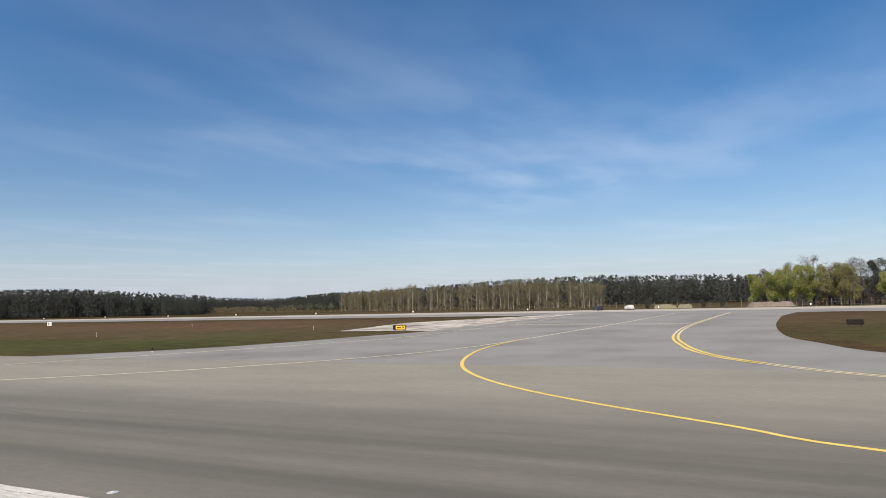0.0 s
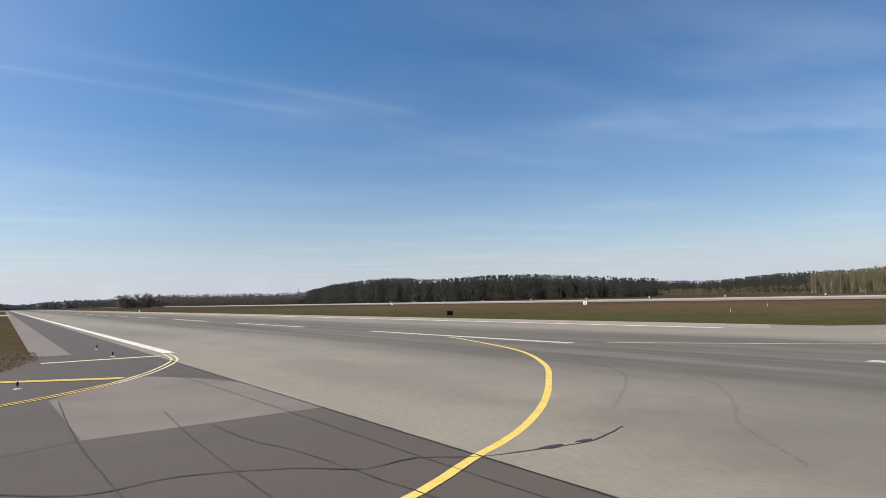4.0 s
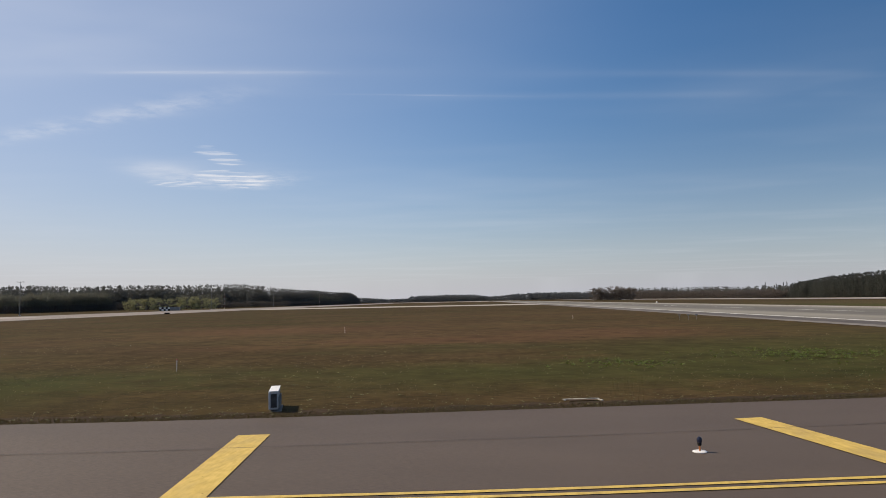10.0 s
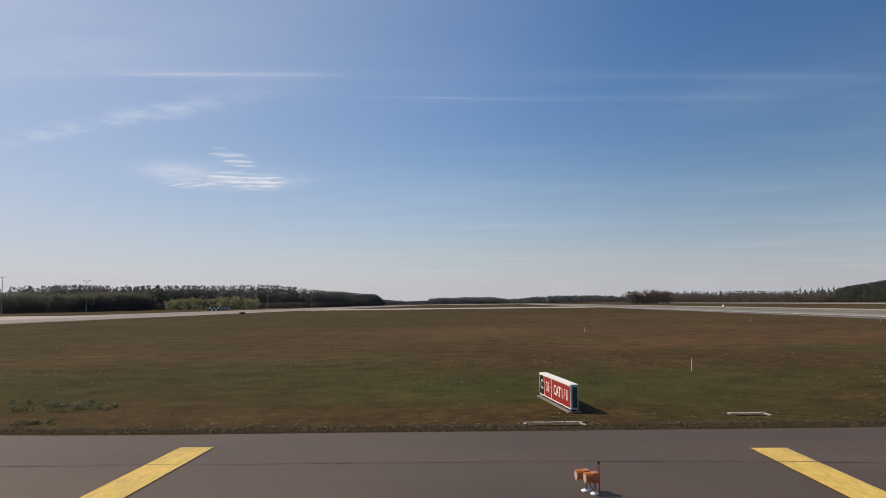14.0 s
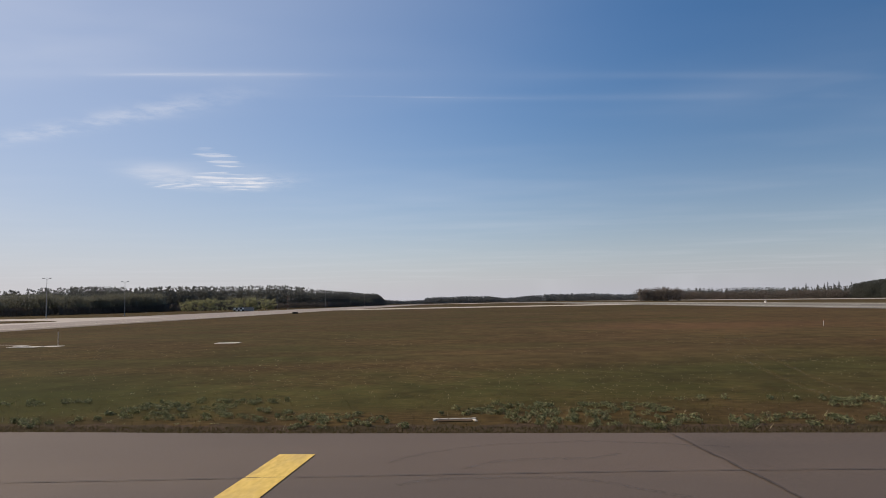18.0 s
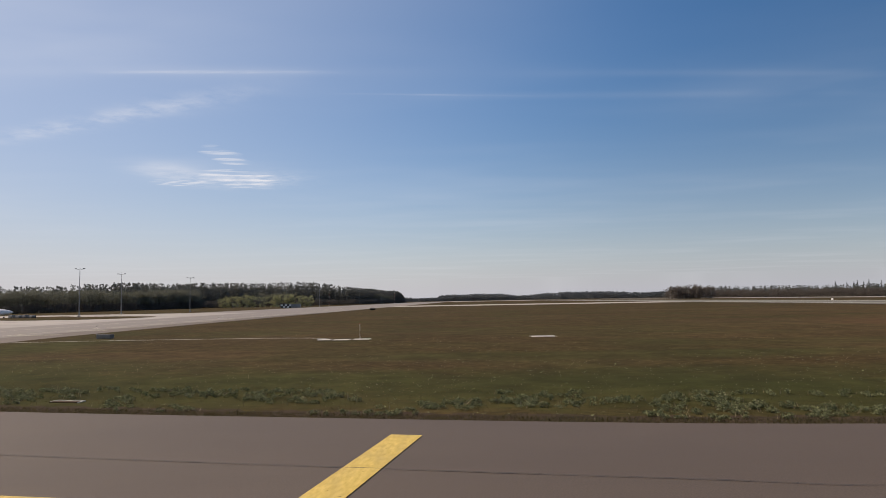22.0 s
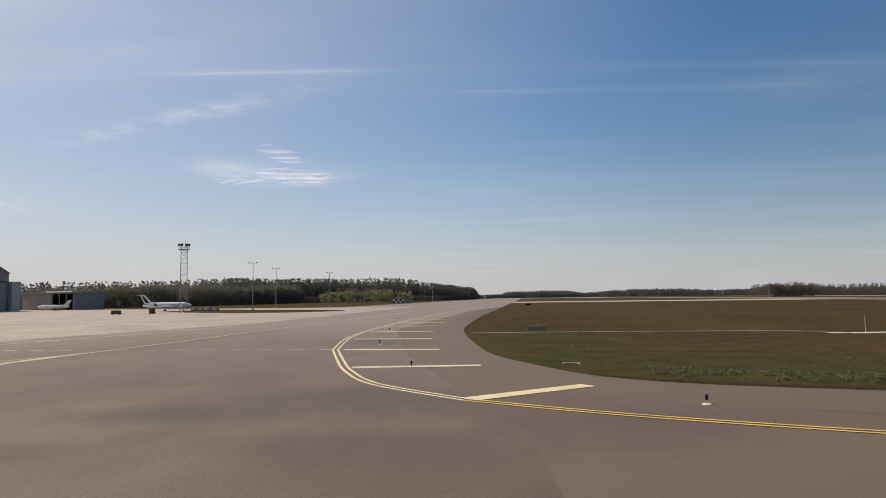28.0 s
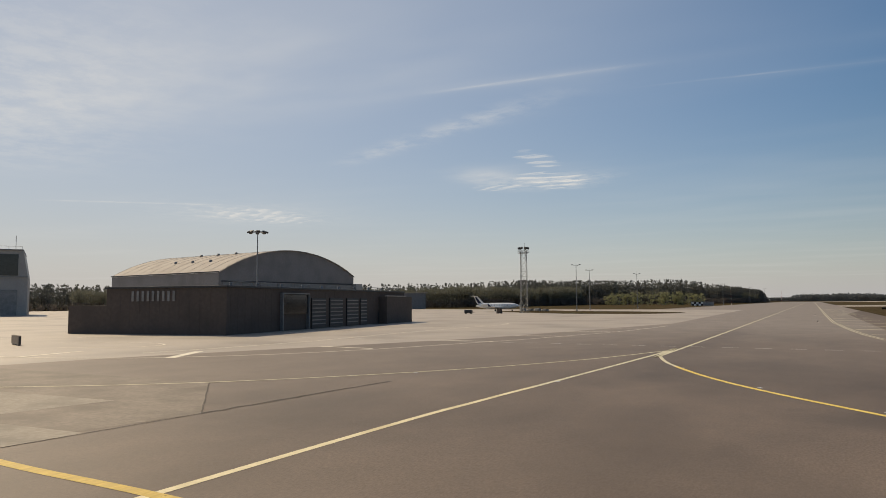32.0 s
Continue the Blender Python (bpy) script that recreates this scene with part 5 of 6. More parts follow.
def airfield_sign(label, at, rz, length, height, panels, ribs, lift=0.1, thick=0.26, trim=M_SIGNWHITE, shell=M_SIGNBACK):
    """An internally lit box sign: panels of (text, width share, ground, letters) on its front, a ribbed back, feet."""
    s = empty("airfield_sign", pose(*at, 0, 0, rz), label, "sign")
    part("case", box((length, thick, height), (0, 0, lift + height / 2), 0.02), shell, s)
    part("cap", box((length + 0.04, thick + 0.03, 0.026), (0, 0, lift + height + 0.013), 0.006), trim, s)
    for k in (-1, 1):
        part("end_louvre", box((0.012, thick - 0.09, height - 0.14), (k * (length / 2 + 0.006), 0, lift + height / 2)), M_DARKSTEEL, s)
    x = -length / 2
    for text, share, ground, ink in panels:
        w = length * share
        p = part("panel", box((w - 0.05, 0.02, height - 0.1), (x + w / 2, -thick / 2 - 0.012, lift + height / 2), 0.004), ground, s)
        for dx in (-w / 2 + 0.012, w / 2 - 0.012):
            part("frame_bar", box((0.026, 0.03, height - 0.02), (x + w / 2 + dx, -thick / 2 - 0.014, lift + height / 2)), trim, s)
        if text:
            words(text, height * 0.62, (x + w / 2, -thick / 2 - 0.026, lift + height / 2), ink, p, squeeze=0.92)
        x += w
    for z in (0.025, height - 0.025):
        part("frame_rail", box((length, 0.03, 0.034), (0, -thick / 2 - 0.018, lift + z)), trim, s)
    for k in range(ribs):
        part("back_bracket", box((0.07, 0.06, height * 0.62), (-length / 2 + (k + 0.5) * length / ribs, thick / 2 + 0.03, lift + height * 0.33), 0.01), M_GREYPANEL if shell is M_SIGNBACK else shell, s)
        part("back_hatch", box((0.2, 0.014, height * 0.34), (-length / 2 + (k + 0.5) * length / ribs + 0.17, thick / 2 + 0.007, lift + height * 0.3)), M_GREYPANEL if shell is M_SIGNBACK else shell, s)
    n = max(2, round(length / 1.2))
    for k in range(n):
        part("foot", box((0.12, 0.18, lift + 0.06), (-length / 2 + 0.25 + k * (length - 0.5) / (n - 1), 0, (lift - 0.02) / 2)), M_DARKSTEEL, s)
    return s


def plinth(at, rz, size, label):
    bm = bmesh.new()
    add_box(bm, (size[0], size[1], 0.1), (0, 0, 0.0), 0.02)
    o = part("concrete_plinth", bm, M_OLD)
    o.matrix_world = pose(*at, 0, 0, rz)
    return tagged(o, label, "plinth")


Y, K = M_SIGNYELLOW, M_SIGNBLACK
airfield_sign("yellow take-off run sign reading 1980m on the grass", (-85.45, 60.9, -0.02), -77.0, 1.6, 0.62, [("1980m\u2192", 1.0, Y, K)], 3, 0.08, 0.3)
plinth((-85.4, 60.95, -0.04), -77.0, (1.6, 0.4), "low concrete plinth under the yellow sign")
airfield_sign("long red holding position sign with a black letter panel", (-104.1, 63.1, 0.0), -80.5, 4.3, 0.84,
              [("C", 0.17, K, M_PALEYELLOW), ("36", 0.25, M_SIGNRED, M_SIGNWHITE), ("CAT I / II", 0.58, M_SIGNRED, M_SIGNWHITE)], 7)
plinth((-104.1, 63.3, -0.04), -80.5, (4.5, 0.5), "low concrete plinth under the red sign")
airfield_sign("yellow guidance sign with a black arrow panel beside the far taxiway", (74.3, 52.9, 0), -87.0, 1.9, 0.62, [("", 0.2, K, Y), ("", 0.58, Y, K), ("", 0.22, Y, K)], 3, 0.12, 0.24, K)
far_sign = bpy.data.objects["airfield_sign.002"]
for dx, w in ((-0.2, 0.26), (0.14, 0.24), (0.68, 0.14)):
    part("lettering_bar", box((w, 0.02, 0.16), (dx, -0.15, 0.42)), K, far_sign, "black bar of unreadable writing")
airfield_sign("dark back of a sign on the far runway verge", (37.1, 141.3, 0), 20.0, 1.7, 0.8, [("", 1.0, K, K)], 3, 0.1, 0.2, K, K)
airfield_sign("long black sign on the grass beyond the runway", (78.2, -1.9, 0), -95.0, 1.6, 0.55, [("", 0.5, K, K), ("", 0.5, K, K)], 4, 0.22, 0.2, K, K)
airfield_sign("small dark sign on the grass beside the parallel taxiway", (-213.2, 338.7, 0), 0.0, 2.4, 0.7, [("", 1.0, K, K)], 3, 0.1, 0.2, K, K)
airfield_sign("low brown board at the apron edge", (-303.6, 68.4, 0), -20.0, 3.2, 0.8, [("", 1.0, M_BOARD, K)], 3, 0.1, 0.2, M_BOARD, M_BOARD)
for x, y in ((110, 179.4), (126, 330), (24.5, 420)):
    mk = airfield_sign("small white distance marker on the far grass", (x, y, 0), -75.0, 1.3, 0.9, [("", 1.0, M_SIGNWHITE, K)], 2)
    for dx in (-0.25, 0.2):
        part("number_bar", box((0.14, 0.02, 0.6), (dx, -0.16, 0.55)), K, mk, "black bar of unreadable writing")

# ---- edge lights, guard light, posts ----
def edge_light(at, label="small taxiway edge light on a white base plate"):
    e = empty("edge_light", pose(*at), label, "edge light", "taxiway edge lights")
    part("base_plate", lathe([(0.17, 0), (0.17, 0.018), (0.13, 0.03)], 18), M_SIGNWHITE, e)
    part("stem", tube((0, 0, 0.02), (0, 0, 0.17), 0.024, 0.02), M_ORANGE, e)
    part("collar", lathe([(0.034, 0.15), (0.05, 0.17), (0.05, 0.2), (0.038, 0.215)], 14), M_SIGNBLACK, e)
    part("lens", lathe([(0.05, 0.215), (0.062, 0.24), (0.066, 0.29), (0.052, 0.34), (0.02, 0.362)], 14), M_BLUEGLASS, e, "dark blue glass lens", True)
    return e


first_light = edge_light((-52.8, 56.75, 0.002))
for x, y in ((-35.2, 67.5), (-28.9, 85.9), (-72.83, 53.0), (-127.7, 50.4), (-190.43, 57.95), (-207.8, 63.4), (-220.36, 76.2), (-226.2, 95.0), (-230.0, 118), (-236.8, 160),
             (-28.8, 97), (-237, 220), (35, 56)):
    copy_thing(first_light, pose(x, y, 0.002))


def guard_light(at, rz):
    g = empty("guard_light", pose(*at, 0, 0, rz), "pair of orange runway guard lamps on stubby legs", "guard light")
    for x, y in ((-0.22, 0.0), (0.2, 0.16)):
        part("foot", lathe([(0.16, 0), (0.16, 0.03), (0.08, 0.06)], 16, (x, y, 0)), M_SIGNWHITE, g)
        part("leg", tube((x, y, 0.05), (x, y, 0.32), 0.035), M_STEEL, g)
        lampbody = part("lamp_body", box((0.3, 0.28, 0.3), (x, y, 0.47), 0.05), M_ORANGE, g)
        bm = tube((x, y - 0.13, 0.48), (x, y - 0.34, 0.47), 0.15, 0.16, 18)
        part("visor", bm, M_ORANGE, lampbody)
        part("lens", tube((x, y - 0.33, 0.47), (x, y - 0.345, 0.47), 0.13, 0.13, 18), M_HANGARROOF, lampbody, "pale round lens")
    part("cable", tube((-0.2, 0.05, 0.3), (0.2, 0.12, 0.1), 0.012), M_SIGNBLACK, g)
    part("marker_pole", tube((0.5, 0.2, 0.0), (0.5, 0.2, 0.9), 0.022), M_SIGNRED, g, "thin red and white marker pole")
    part("pole_tip", lathe([(0.022, 0.9), (0.034, 0.91), (0.034, 0.96), (0.01, 0.98)], 10, (0.5, 0.2, 0)), M_SIGNBLACK, g)
    return g


guard_light((-104.85, 50.87, 0.003), -78).scale = (0.6, 0.6, 0.7)


def marker_post(at, h, label="thin white marker post standing in the grass"):
    p = empty("marker_post", pose(*at), label, "post", "marker posts")
    part("stake", tube((0, 0, -0.05), (0, 0, h), 0.02, 0.016), M_SIGNWHITE, p)
    part("cap", lathe([(0.03, h), (0.036, h + 0.02), (0.02, h + 0.05)], 10), M_SIGNRED, p)
    return p


post = marker_post((-95.4, 75.6, 0), 0.62)
for x, y in ((-94.2, 123), (-60, 160), (79, 71), (92, 110), (60, 96)):
    copy_thing(post, pose(x, y, 0))
marker_post((-181.0, 110.6, 0), 1.5, "taller white marker post beside concrete slabs")


def pit_cover(at, size, rz, label="sunken pit with a worn white concrete rim in the grass"):
    p = empty("pit_cover", pose(*at, 0, 0, rz), label, "pit cover")
    w, d = size
    jog = random.Random(int(abs(at[0]) * 10))
    x = -w / 2
    while x < w / 2 - 0.08:
        piece = min(w / 2 - x, w * (0.14 + 0.3 * jog.random()))
        part("rim", box((piece * 0.94, 0.07 + 0.06 * jog.random(), 0.05), (x + piece / 2, d / 2 - 0.06 + 0.05 * jog.random(), -0.012 + 0.014 * jog.random()), 0.012, 16 * (jog.random() - 0.5)), M_CONCRETE, p)
        x += piece
    part("rim", box((0.08, d * 0.7, 0.04), (w / 2 - 0.05, -0.04, -0.012), 0.01, 12), M_CONCRETE, p)
    part("rim", box((0.07, d * 0.3, 0.035), (-w / 2 + 0.05, d * 0.2, -0.014), 0.01, -14), M_CONCRETE, p)
    part("lid", box((w - 0.3, d - 0.2, 0.05), (0, -0.05, -0.02), 0.01), M_SOIL if d < 1 else M_PALESLAB, p, "earth-covered lid" if d < 1 else "pale concrete lid")
    return p


PITS = [(-137.4, 60.4), (-185.6, 66.0), (-211.5, 78.4)]
for x, y, w, d, r in ((-51.6, 67.2, 1.3, 0.5, 8), (-44.2, 76.4, 1.6, 0.6, 8), (-74.2, 61.9, 1.4, 0.5, 6), (-98.0, 60.6, 1.3, 0.5, 2), (-104.7, 58.8, 1.9, 0.6, 3), (-137.45, 60.2, 1.4, 0.5, 2),
                      (-185.6, 66.0, 1.5, 0.5, -8), (-162.1, 109.1, 2.6, 1.6, 0), (-180.5, 108.8, 1.9, 1.6, 2), (-182.5, 108.4, 1.9, 1.6, -3), (-184.4, 108.8, 1.5, 1.6, 4),
                      (-211.5, 78.4, 1.0, 0.5, 0)):
    pit_cover((x, y, 0.0), (w, d), r)
cab = empty("cable_cabinet", pose(-212.9, 119.0, 0, 0, 0, -14), "long low grey cable cabinet on the grass", "cabinet")
part("body", box((2.0, 0.6, 0.46), (0, 0, 0.22), 0.02), M_CABINET, cab)
part("roof", box((2.12, 0.7, 0.05), (0, 0, 0.48), 0.015), M_CABINET, cab)
for k in range(3):
    part("door", box((0.6, 0.03, 0.36), (-0.65 + 0.65 * k, -0.31, 0.22), 0.01), M_CABINET, cab)
tagged(ribbon("footpath", [(-220, 112.6), (-205, 113.6), (-190, 113.2), (-184.5, 111)], 0.5, 0.0, M_CONCRETE), "narrow pale cable trench across the grass", "trench", kind="structure")
for x, y in ((-44.8, 148), (-43.2, 148.6), (-42, 148.2)):
    e = empty("antenna_stub", pose(x, y, 0), "small white antenna stub on the grass", "antenna", "antenna stubs")
    part("post", tube((0, 0, -0.05), (0, 0, 0.7), 0.035, 0.03), M_STEEL, e)
    part("head", box((0.5, 0.08, 0.12), (0, 0, 0.72), 0.02), M_STEEL, e)

# ---- masts and tower ----
def light_mast(at, h, arms, label):
    m = empty("light_mast", pose(*at), label, "light mast", "apron masts")
    part("base", box((0.9, 0.9, 0.4), (0, 0, 0.2), 0.05), M_CONCRETE, m)
    part("pole", tube((0, 0, 0.3), (0, 0, h), 0.2, 0.09, 10), M_STEEL, m)
    for k in range(arms):
        a = k * math.tau / arms + 0.2
        c, s = math.cos(a), math.sin(a)
        arm = part("arm", tube((0, 0, h - 0.5), (1.3 * c, 1.3 * s, h - 0.1), 0.06), M_STEEL, m)
        part("floodlight", box((0.75, 0.55, 0.28), (1.45 * c, 1.45 * s, h - 0.05), 0.06, math.degrees(a)), M_DARKSTEEL, arm)
    part("tip", tube((0, 0, h), (0, 0, h + 0.7), 0.03), M_STEEL, m)
    return m


light_mast((-319.8, 296.1, 0), 18.4, 2, "tall steel floodlight mast with two lamp arms")
light_mast((-328.3, 343.9, 0), 18.4, 2, "tall steel floodlight mast on the apron edge")
light_mast((-317.7, 394.3, 0), 18.1, 2, "tall steel floodlight mast on the far grass")
for x, y, h in ((-300, 620, 17), (-292, 780, 17), (-285, 900, 17)):
    light_mast((x, y, 0), h, 2, "distant steel lamp mast along the parallel taxiway")
fm = empty("flood_mast", pose(-347.5, 146.8, 0), "tall floodlight mast with a ring of lamps above the dark building", "light mast")
part("base", box((1.2, 1.2, 0.5), (0, 0, 0.25), 0.05), M_CONCRETE, fm)
part("pole", tube((0, 0, 0.4), (0, 0, 20.2), 0.26, 0.1, 12), M_STEEL, fm)
ringm = bmesh.new()
for k in range(16):
    a, b = k * math.tau / 16, (k + 1) * math.tau / 16
    add_tube(ringm, (1.4 * math.cos(a), 1.4 * math.sin(a), 19.9), (1.4 * math.cos(b), 1.4 * math.sin(b), 19.9), 0.06, None, 6)
for k in range(4):
    add_tube(ringm, (0, 0, 20.1), (1.4 * math.cos(k * math.tau / 4), 1.4 * math.sin(k * math.tau / 4), 19.9), 0.05, None, 6)
part("head_ring", ringm, M_STEEL, fm)
for k in range(8):
    a = k * math.tau / 8
    part("floodlight", box((0.7, 0.8, 0.35), (2.0 * math.cos(a), 2.0 * math.sin(a), 19.85), 0.06, math.degrees(a), 0, 25), M_DARKSTEEL, fm)

lt = empty("lattice_tower", pose(-322.7, 246.9, 0, 0, 0, 30), "steel lattice floodlight tower with a lamp platform", "tower")
for x in (-1.1, 1.1):
    for y in (-1.1, 1.1):
        part("leg", tube((x, y, 0), (x * 0.82, y * 0.82, 21.0), 0.075), M_STEEL, lt)
for lvl in range(12):
    z0, z1 = lvl * 1.75, (lvl + 1) * 1.75
    w0, w1 = 1.1 - 0.2 * z0 / 21, 1.1 - 0.2 * z1 / 21
    bm = bmesh.new()
    for k in range(4):
        c0, c1 = [(-1, -1), (1, -1), (1, 1), (-1, 1)][k], [(1, -1), (1, 1), (-1, 1), (-1, -1)][k]
        add_tube(bm, (c0[0] * w0, c0[1] * w0, z0), (c1[0] * w1, c1[1] * w1, z1), 0.03, None, 5)
        add_tube(bm, (c0[0] * w1, c0[1] * w1, z1), (c1[0] * w1, c1[1] * w1, z1), 0.03, None, 5)
        add_tube(bm, (c1[0] * w0, c1[1] * w0, z0), (c0[0] * w1, c0[1] * w1, z1), 0.025, None, 5)
    part("bracing", bm, M_STEEL, lt)
part("platform", box((3.2, 3.2, 0.12), (0, 0, 20.2)), M_STEEL, lt)
rail = bmesh.new()
for k in range(4):
    c0, c1 = [(-1.6, -1.6), (1.6, -1.6), (1.6, 1.6), (-1.6, 1.6)][k], [(1.6, -1.6), (1.6, 1.6), (-1.6, 1.6), (-1.6, -1.6)][k]
    for z in (20.8, 21.3):
        add_tube(rail, (*c0, z), (*c1, z), 0.035, None, 5)
    add_tube(rail, (*c0, 20.2), (*c0, 21.3), 0.04, None, 5)
part("railing", rail, M_STEEL, lt)
for k in range(6):
    a = k * math.tau / 6
    part("floodlight", box((0.8, 0.6, 0.6), (1.5 * math.cos(a), 1.5 * math.sin(a), 21.8), 0.08, math.degrees(a), 0, 20), M_DARKSTEEL, lt)
part("antenna", tube((0.4, 0, 21), (0.4, 0, 23.6), 0.04), M_STEEL, lt)

# ---- dark workshop building in front of the hangar ----
UX, UY = -0.170, 0.985
RZ = math.degrees(math.atan2(UY, UX))
wk = empty("workshop", pose(-299.1, 90.3, 0, 0, 0, RZ), "long dark brown flat-roofed workshop with roller doors", "building")
part("wall", box((57.5, 18.0, 5.7), (28.75, 9.0, 2.85), 0.0), M_DARKWALL, wk)
part("roof", box((57.9, 18.4, 0.25), (28.75, 9.0, 5.83), 0.04), M_DARKSTEEL, wk)
part("low_annex", box((14.0, 6.2, 3.6), (7.0, 21.1, 1.8), 0.03), M_DARKWALL, wk)
for k in range(38):
    part("cladding_rib", box((0.06, 0.012, 5.6), (0.8 + 1.5 * k, -0.006, 2.8)), M_DARKWALL, wk)
for k in range(12):
    part("cladding_rib", box((0.012, 0.06, 5.6), (-0.006, 0.8 + 1.5 * k, 2.8)), M_DARKWALL, wk)
for x0 in (20.3, 26.0, 31.8, 37.0):
    w = 4.4 if x0 < 36 else 2.6
    d = part("roller_door", box((w, 0.14, 4.5), (x0 + w / 2, -0.1, 2.27), 0.02), M_DARKSTEEL, wk, "dark roller door with pale slats")
    for k in range(7):
        part("slat", box((w - 0.3, 0.05, 0.16), (x0 + w / 2, -0.19, 0.7 + 0.58 * k), 0.01), M_HANGARWALL, d)
fr = part("canopy_frame", box((7.2, 0.5, 0.16), (15.3, -0.35, 5.1)), M_STEEL, wk, "pale steel frame of an entrance box")
for x in (11.8, 18.9):
    part("frame_post", box((0.16, 0.5, 5.1), (x, -0.35, 2.55)), M_STEEL, fr)
part("glazing", box((6.6, 0.12, 2.6), (15.3, -0.3, 3.6)), M_GLASS, wk)
for k in range(9):
    part("window", box((0.1, 0.34, 1.25), (-0.03, 7.6 + 0.78 * k, 4.75)), M_GREYPANEL, wk, "narrow pale louvre window")
part("end_block", box((12.6, 7.0, 4.9), (51.3, 1.9, 2.45), 0.03), M_DARKWALL, wk, "lower dark block at the far end")
part("block_coping", box((9.5, 0.4, 0.16), (49.5, -1.5, 4.98)), M_HANGARROOF, wk, "pale coping strip")
for k in range(9):
    v = part("roof_vent", lathe([(0.16, 5.95), (0.16, 6.3), (0.26, 6.34), (0.2, 6.5)], 10, (5 + 6 * k, 3.0, 0)), M_STEEL, wk)
part("roof_rail", tube((1, 0.6, 6.5), (56, 0.6, 6.5), 0.03), M_STEEL, wk)
for k in range(12):
    part("rail_post", tube((1 + 5 * k, 0.6, 5.9), (1 + 5 * k, 0.6, 6.5), 0.03), M_STEEL, wk)
part("service_hatch", box((0.8, 0.1, 2.1), (45, -0.08, 1.05)), M_DARKSTEEL, wk)

# ---- arched hangar ----
hx, hy = -468.0, 251.0
HRZ = math.degrees(math.atan2(86.0, 11.0))
hg = empty("arched_hangar", pose(hx, hy, 0, 0, 0, HRZ), "large hangar with a pale barrel roof and grey gable", "hangar")
HW, HL, SPR, APX = 86.7, 88.0, 17.6, 29.3
NA = 28


def arch_z(s):
    """Height of the roof at s, 0 to 1 across the span."""
    rise = APX - SPR
    rad = (HW * HW / 4 + rise * rise) / (2 * rise)
    return SPR + math.sqrt(max(rad * rad - (s - 0.5) ** 2 * HW * HW, 0)) - (rad - rise)


def arch_shell(y0, y1, lift, thick):
    v, f = [], []
    for k in range(NA + 1):
        s = k / NA
        for yy in (y0, y1):
            v += [(s * HW, yy, arch_z(s) + lift), (s * HW, yy, arch_z(s) + lift - thick)]
    for k in range(NA):
        i = 4 * k
        f += [(i, i + 4, i + 6, i + 2), (i + 1, i + 3, i + 7, i + 5), (i, i + 1, i + 5, i + 4), (i + 2, i + 6, i + 7, i + 3)]
    f += [(0, 2, 3, 1), (4 * NA, 4 * NA + 1, 4 * NA + 3, 4 * NA + 2)]
    return v, f


v, f = arch_shell(-0.8, HL, 0.35, 0.3)
mesh_object("roof", v, f, M_HANGARROOF, hg)
for k in range(0, 12):
    v, f = arch_shell(k * 8.0 - 0.1, k * 8.0 + 0.1, 0.45, 0.1)
    mesh_object("roof_seam", v, f, M_HANGARROOF, hg)
v = [(k / NA * HW, 0, arch_z(k / NA)) for k in range(NA + 1)] + [(k / NA * HW, 0.4, arch_z(k / NA)) for k in range(NA + 1)]
n1 = NA + 1
v += [(HW, 0, 0), (0, 0, 0), (HW, 0.4, 0), (0, 0.4, 0)]
f = [tuple(range(n1)) + (2 * n1, 2 * n1 + 1), tuple(range(n1, 2 * n1))[::-1] + (2 * n1 + 3, 2 * n1 + 2)]
mesh_object("gable", v, f, M_HANGARWALL, hg)
part("side_wall", box((0.4, HL, SPR), (0.2, HL / 2, SPR / 2)), M_HANGARWALL, hg)
part("side_wall", box((0.4, HL, SPR), (HW - 0.2, HL / 2, SPR / 2)), M_HANGARWALL, hg)
part("back_wall", box((HW, 0.4, SPR), (HW / 2, HL - 0.2, SPR / 2)), M_HANGARWALL, hg)
for k in range(8):
    part("hangar_door", box((9.2, 0.25, 13.4), (6.6 + 10.5 * k, -0.15, 6.7), 0.03), M_GREYPANEL, hg)
part("door_rail", box((84, 0.5, 0.5), (HW / 2, -0.25, 13.8)), M_DARKSTEEL, hg)
part("lean_to", box((5.0, 20.0, 14.0), (HW + 2.5, 8.0, 7.0), 0.05), M_PALEWALL, hg, "lighter grey side tower")
part("side_gutter", box((0.6, HL, 0.5), (-0.3, HL / 2, SPR + 0.3)), M_DARKSTEEL, hg)
for k in range(6):
    s = 0.14 + 0.17 * (k % 2)
    part("roof_vent", lathe([(0.6, 0), (0.6, 0.7), (0.9, 0.8), (0.5, 1.3)], 10, (s * HW, 14 + 14 * (k // 2) + 9, arch_z(s))), M_STEEL, hg)

# ---- pale hangar, shed ----
ph = empty("pale_hangar", pose(-478.0, 173.0, 0, 0, 0, 238), "tall pale grey hangar with a sloped upper band", "hangar")
bm = bmesh.new()
prof = [(0, 0), (0, 13.6), (1.6, 22.6), (40, 22.6), (40, 0)]
a = [bm.verts.new((x, 0, z)) for x, z in prof]
b = [bm.verts.new((x, -36, z)) for x, z in prof]
bm.faces.new(a[::-1]); bm.faces.new(b)
for k in range(5):
    bm.faces.new((a[k], a[(k + 1) % 5], b[(k + 1) % 5], b[k]))
bmesh.ops.recalc_face_normals(bm, faces=bm.faces[:])
part("wall", bm, M_PALEWALL, ph)
part("upper_band", box((36, 0.2, 7.4), (21, 0.11, 17.6)), M_GLASS, ph, "dark glazed upper band")
part("ledge", box((40, 0.5, 0.3), (20, 0.2, 13.5)), M_STEEL, ph)
part("roof_edge", box((39, 37, 0.4), (21, -18, 22.8)), M_STEEL, ph)
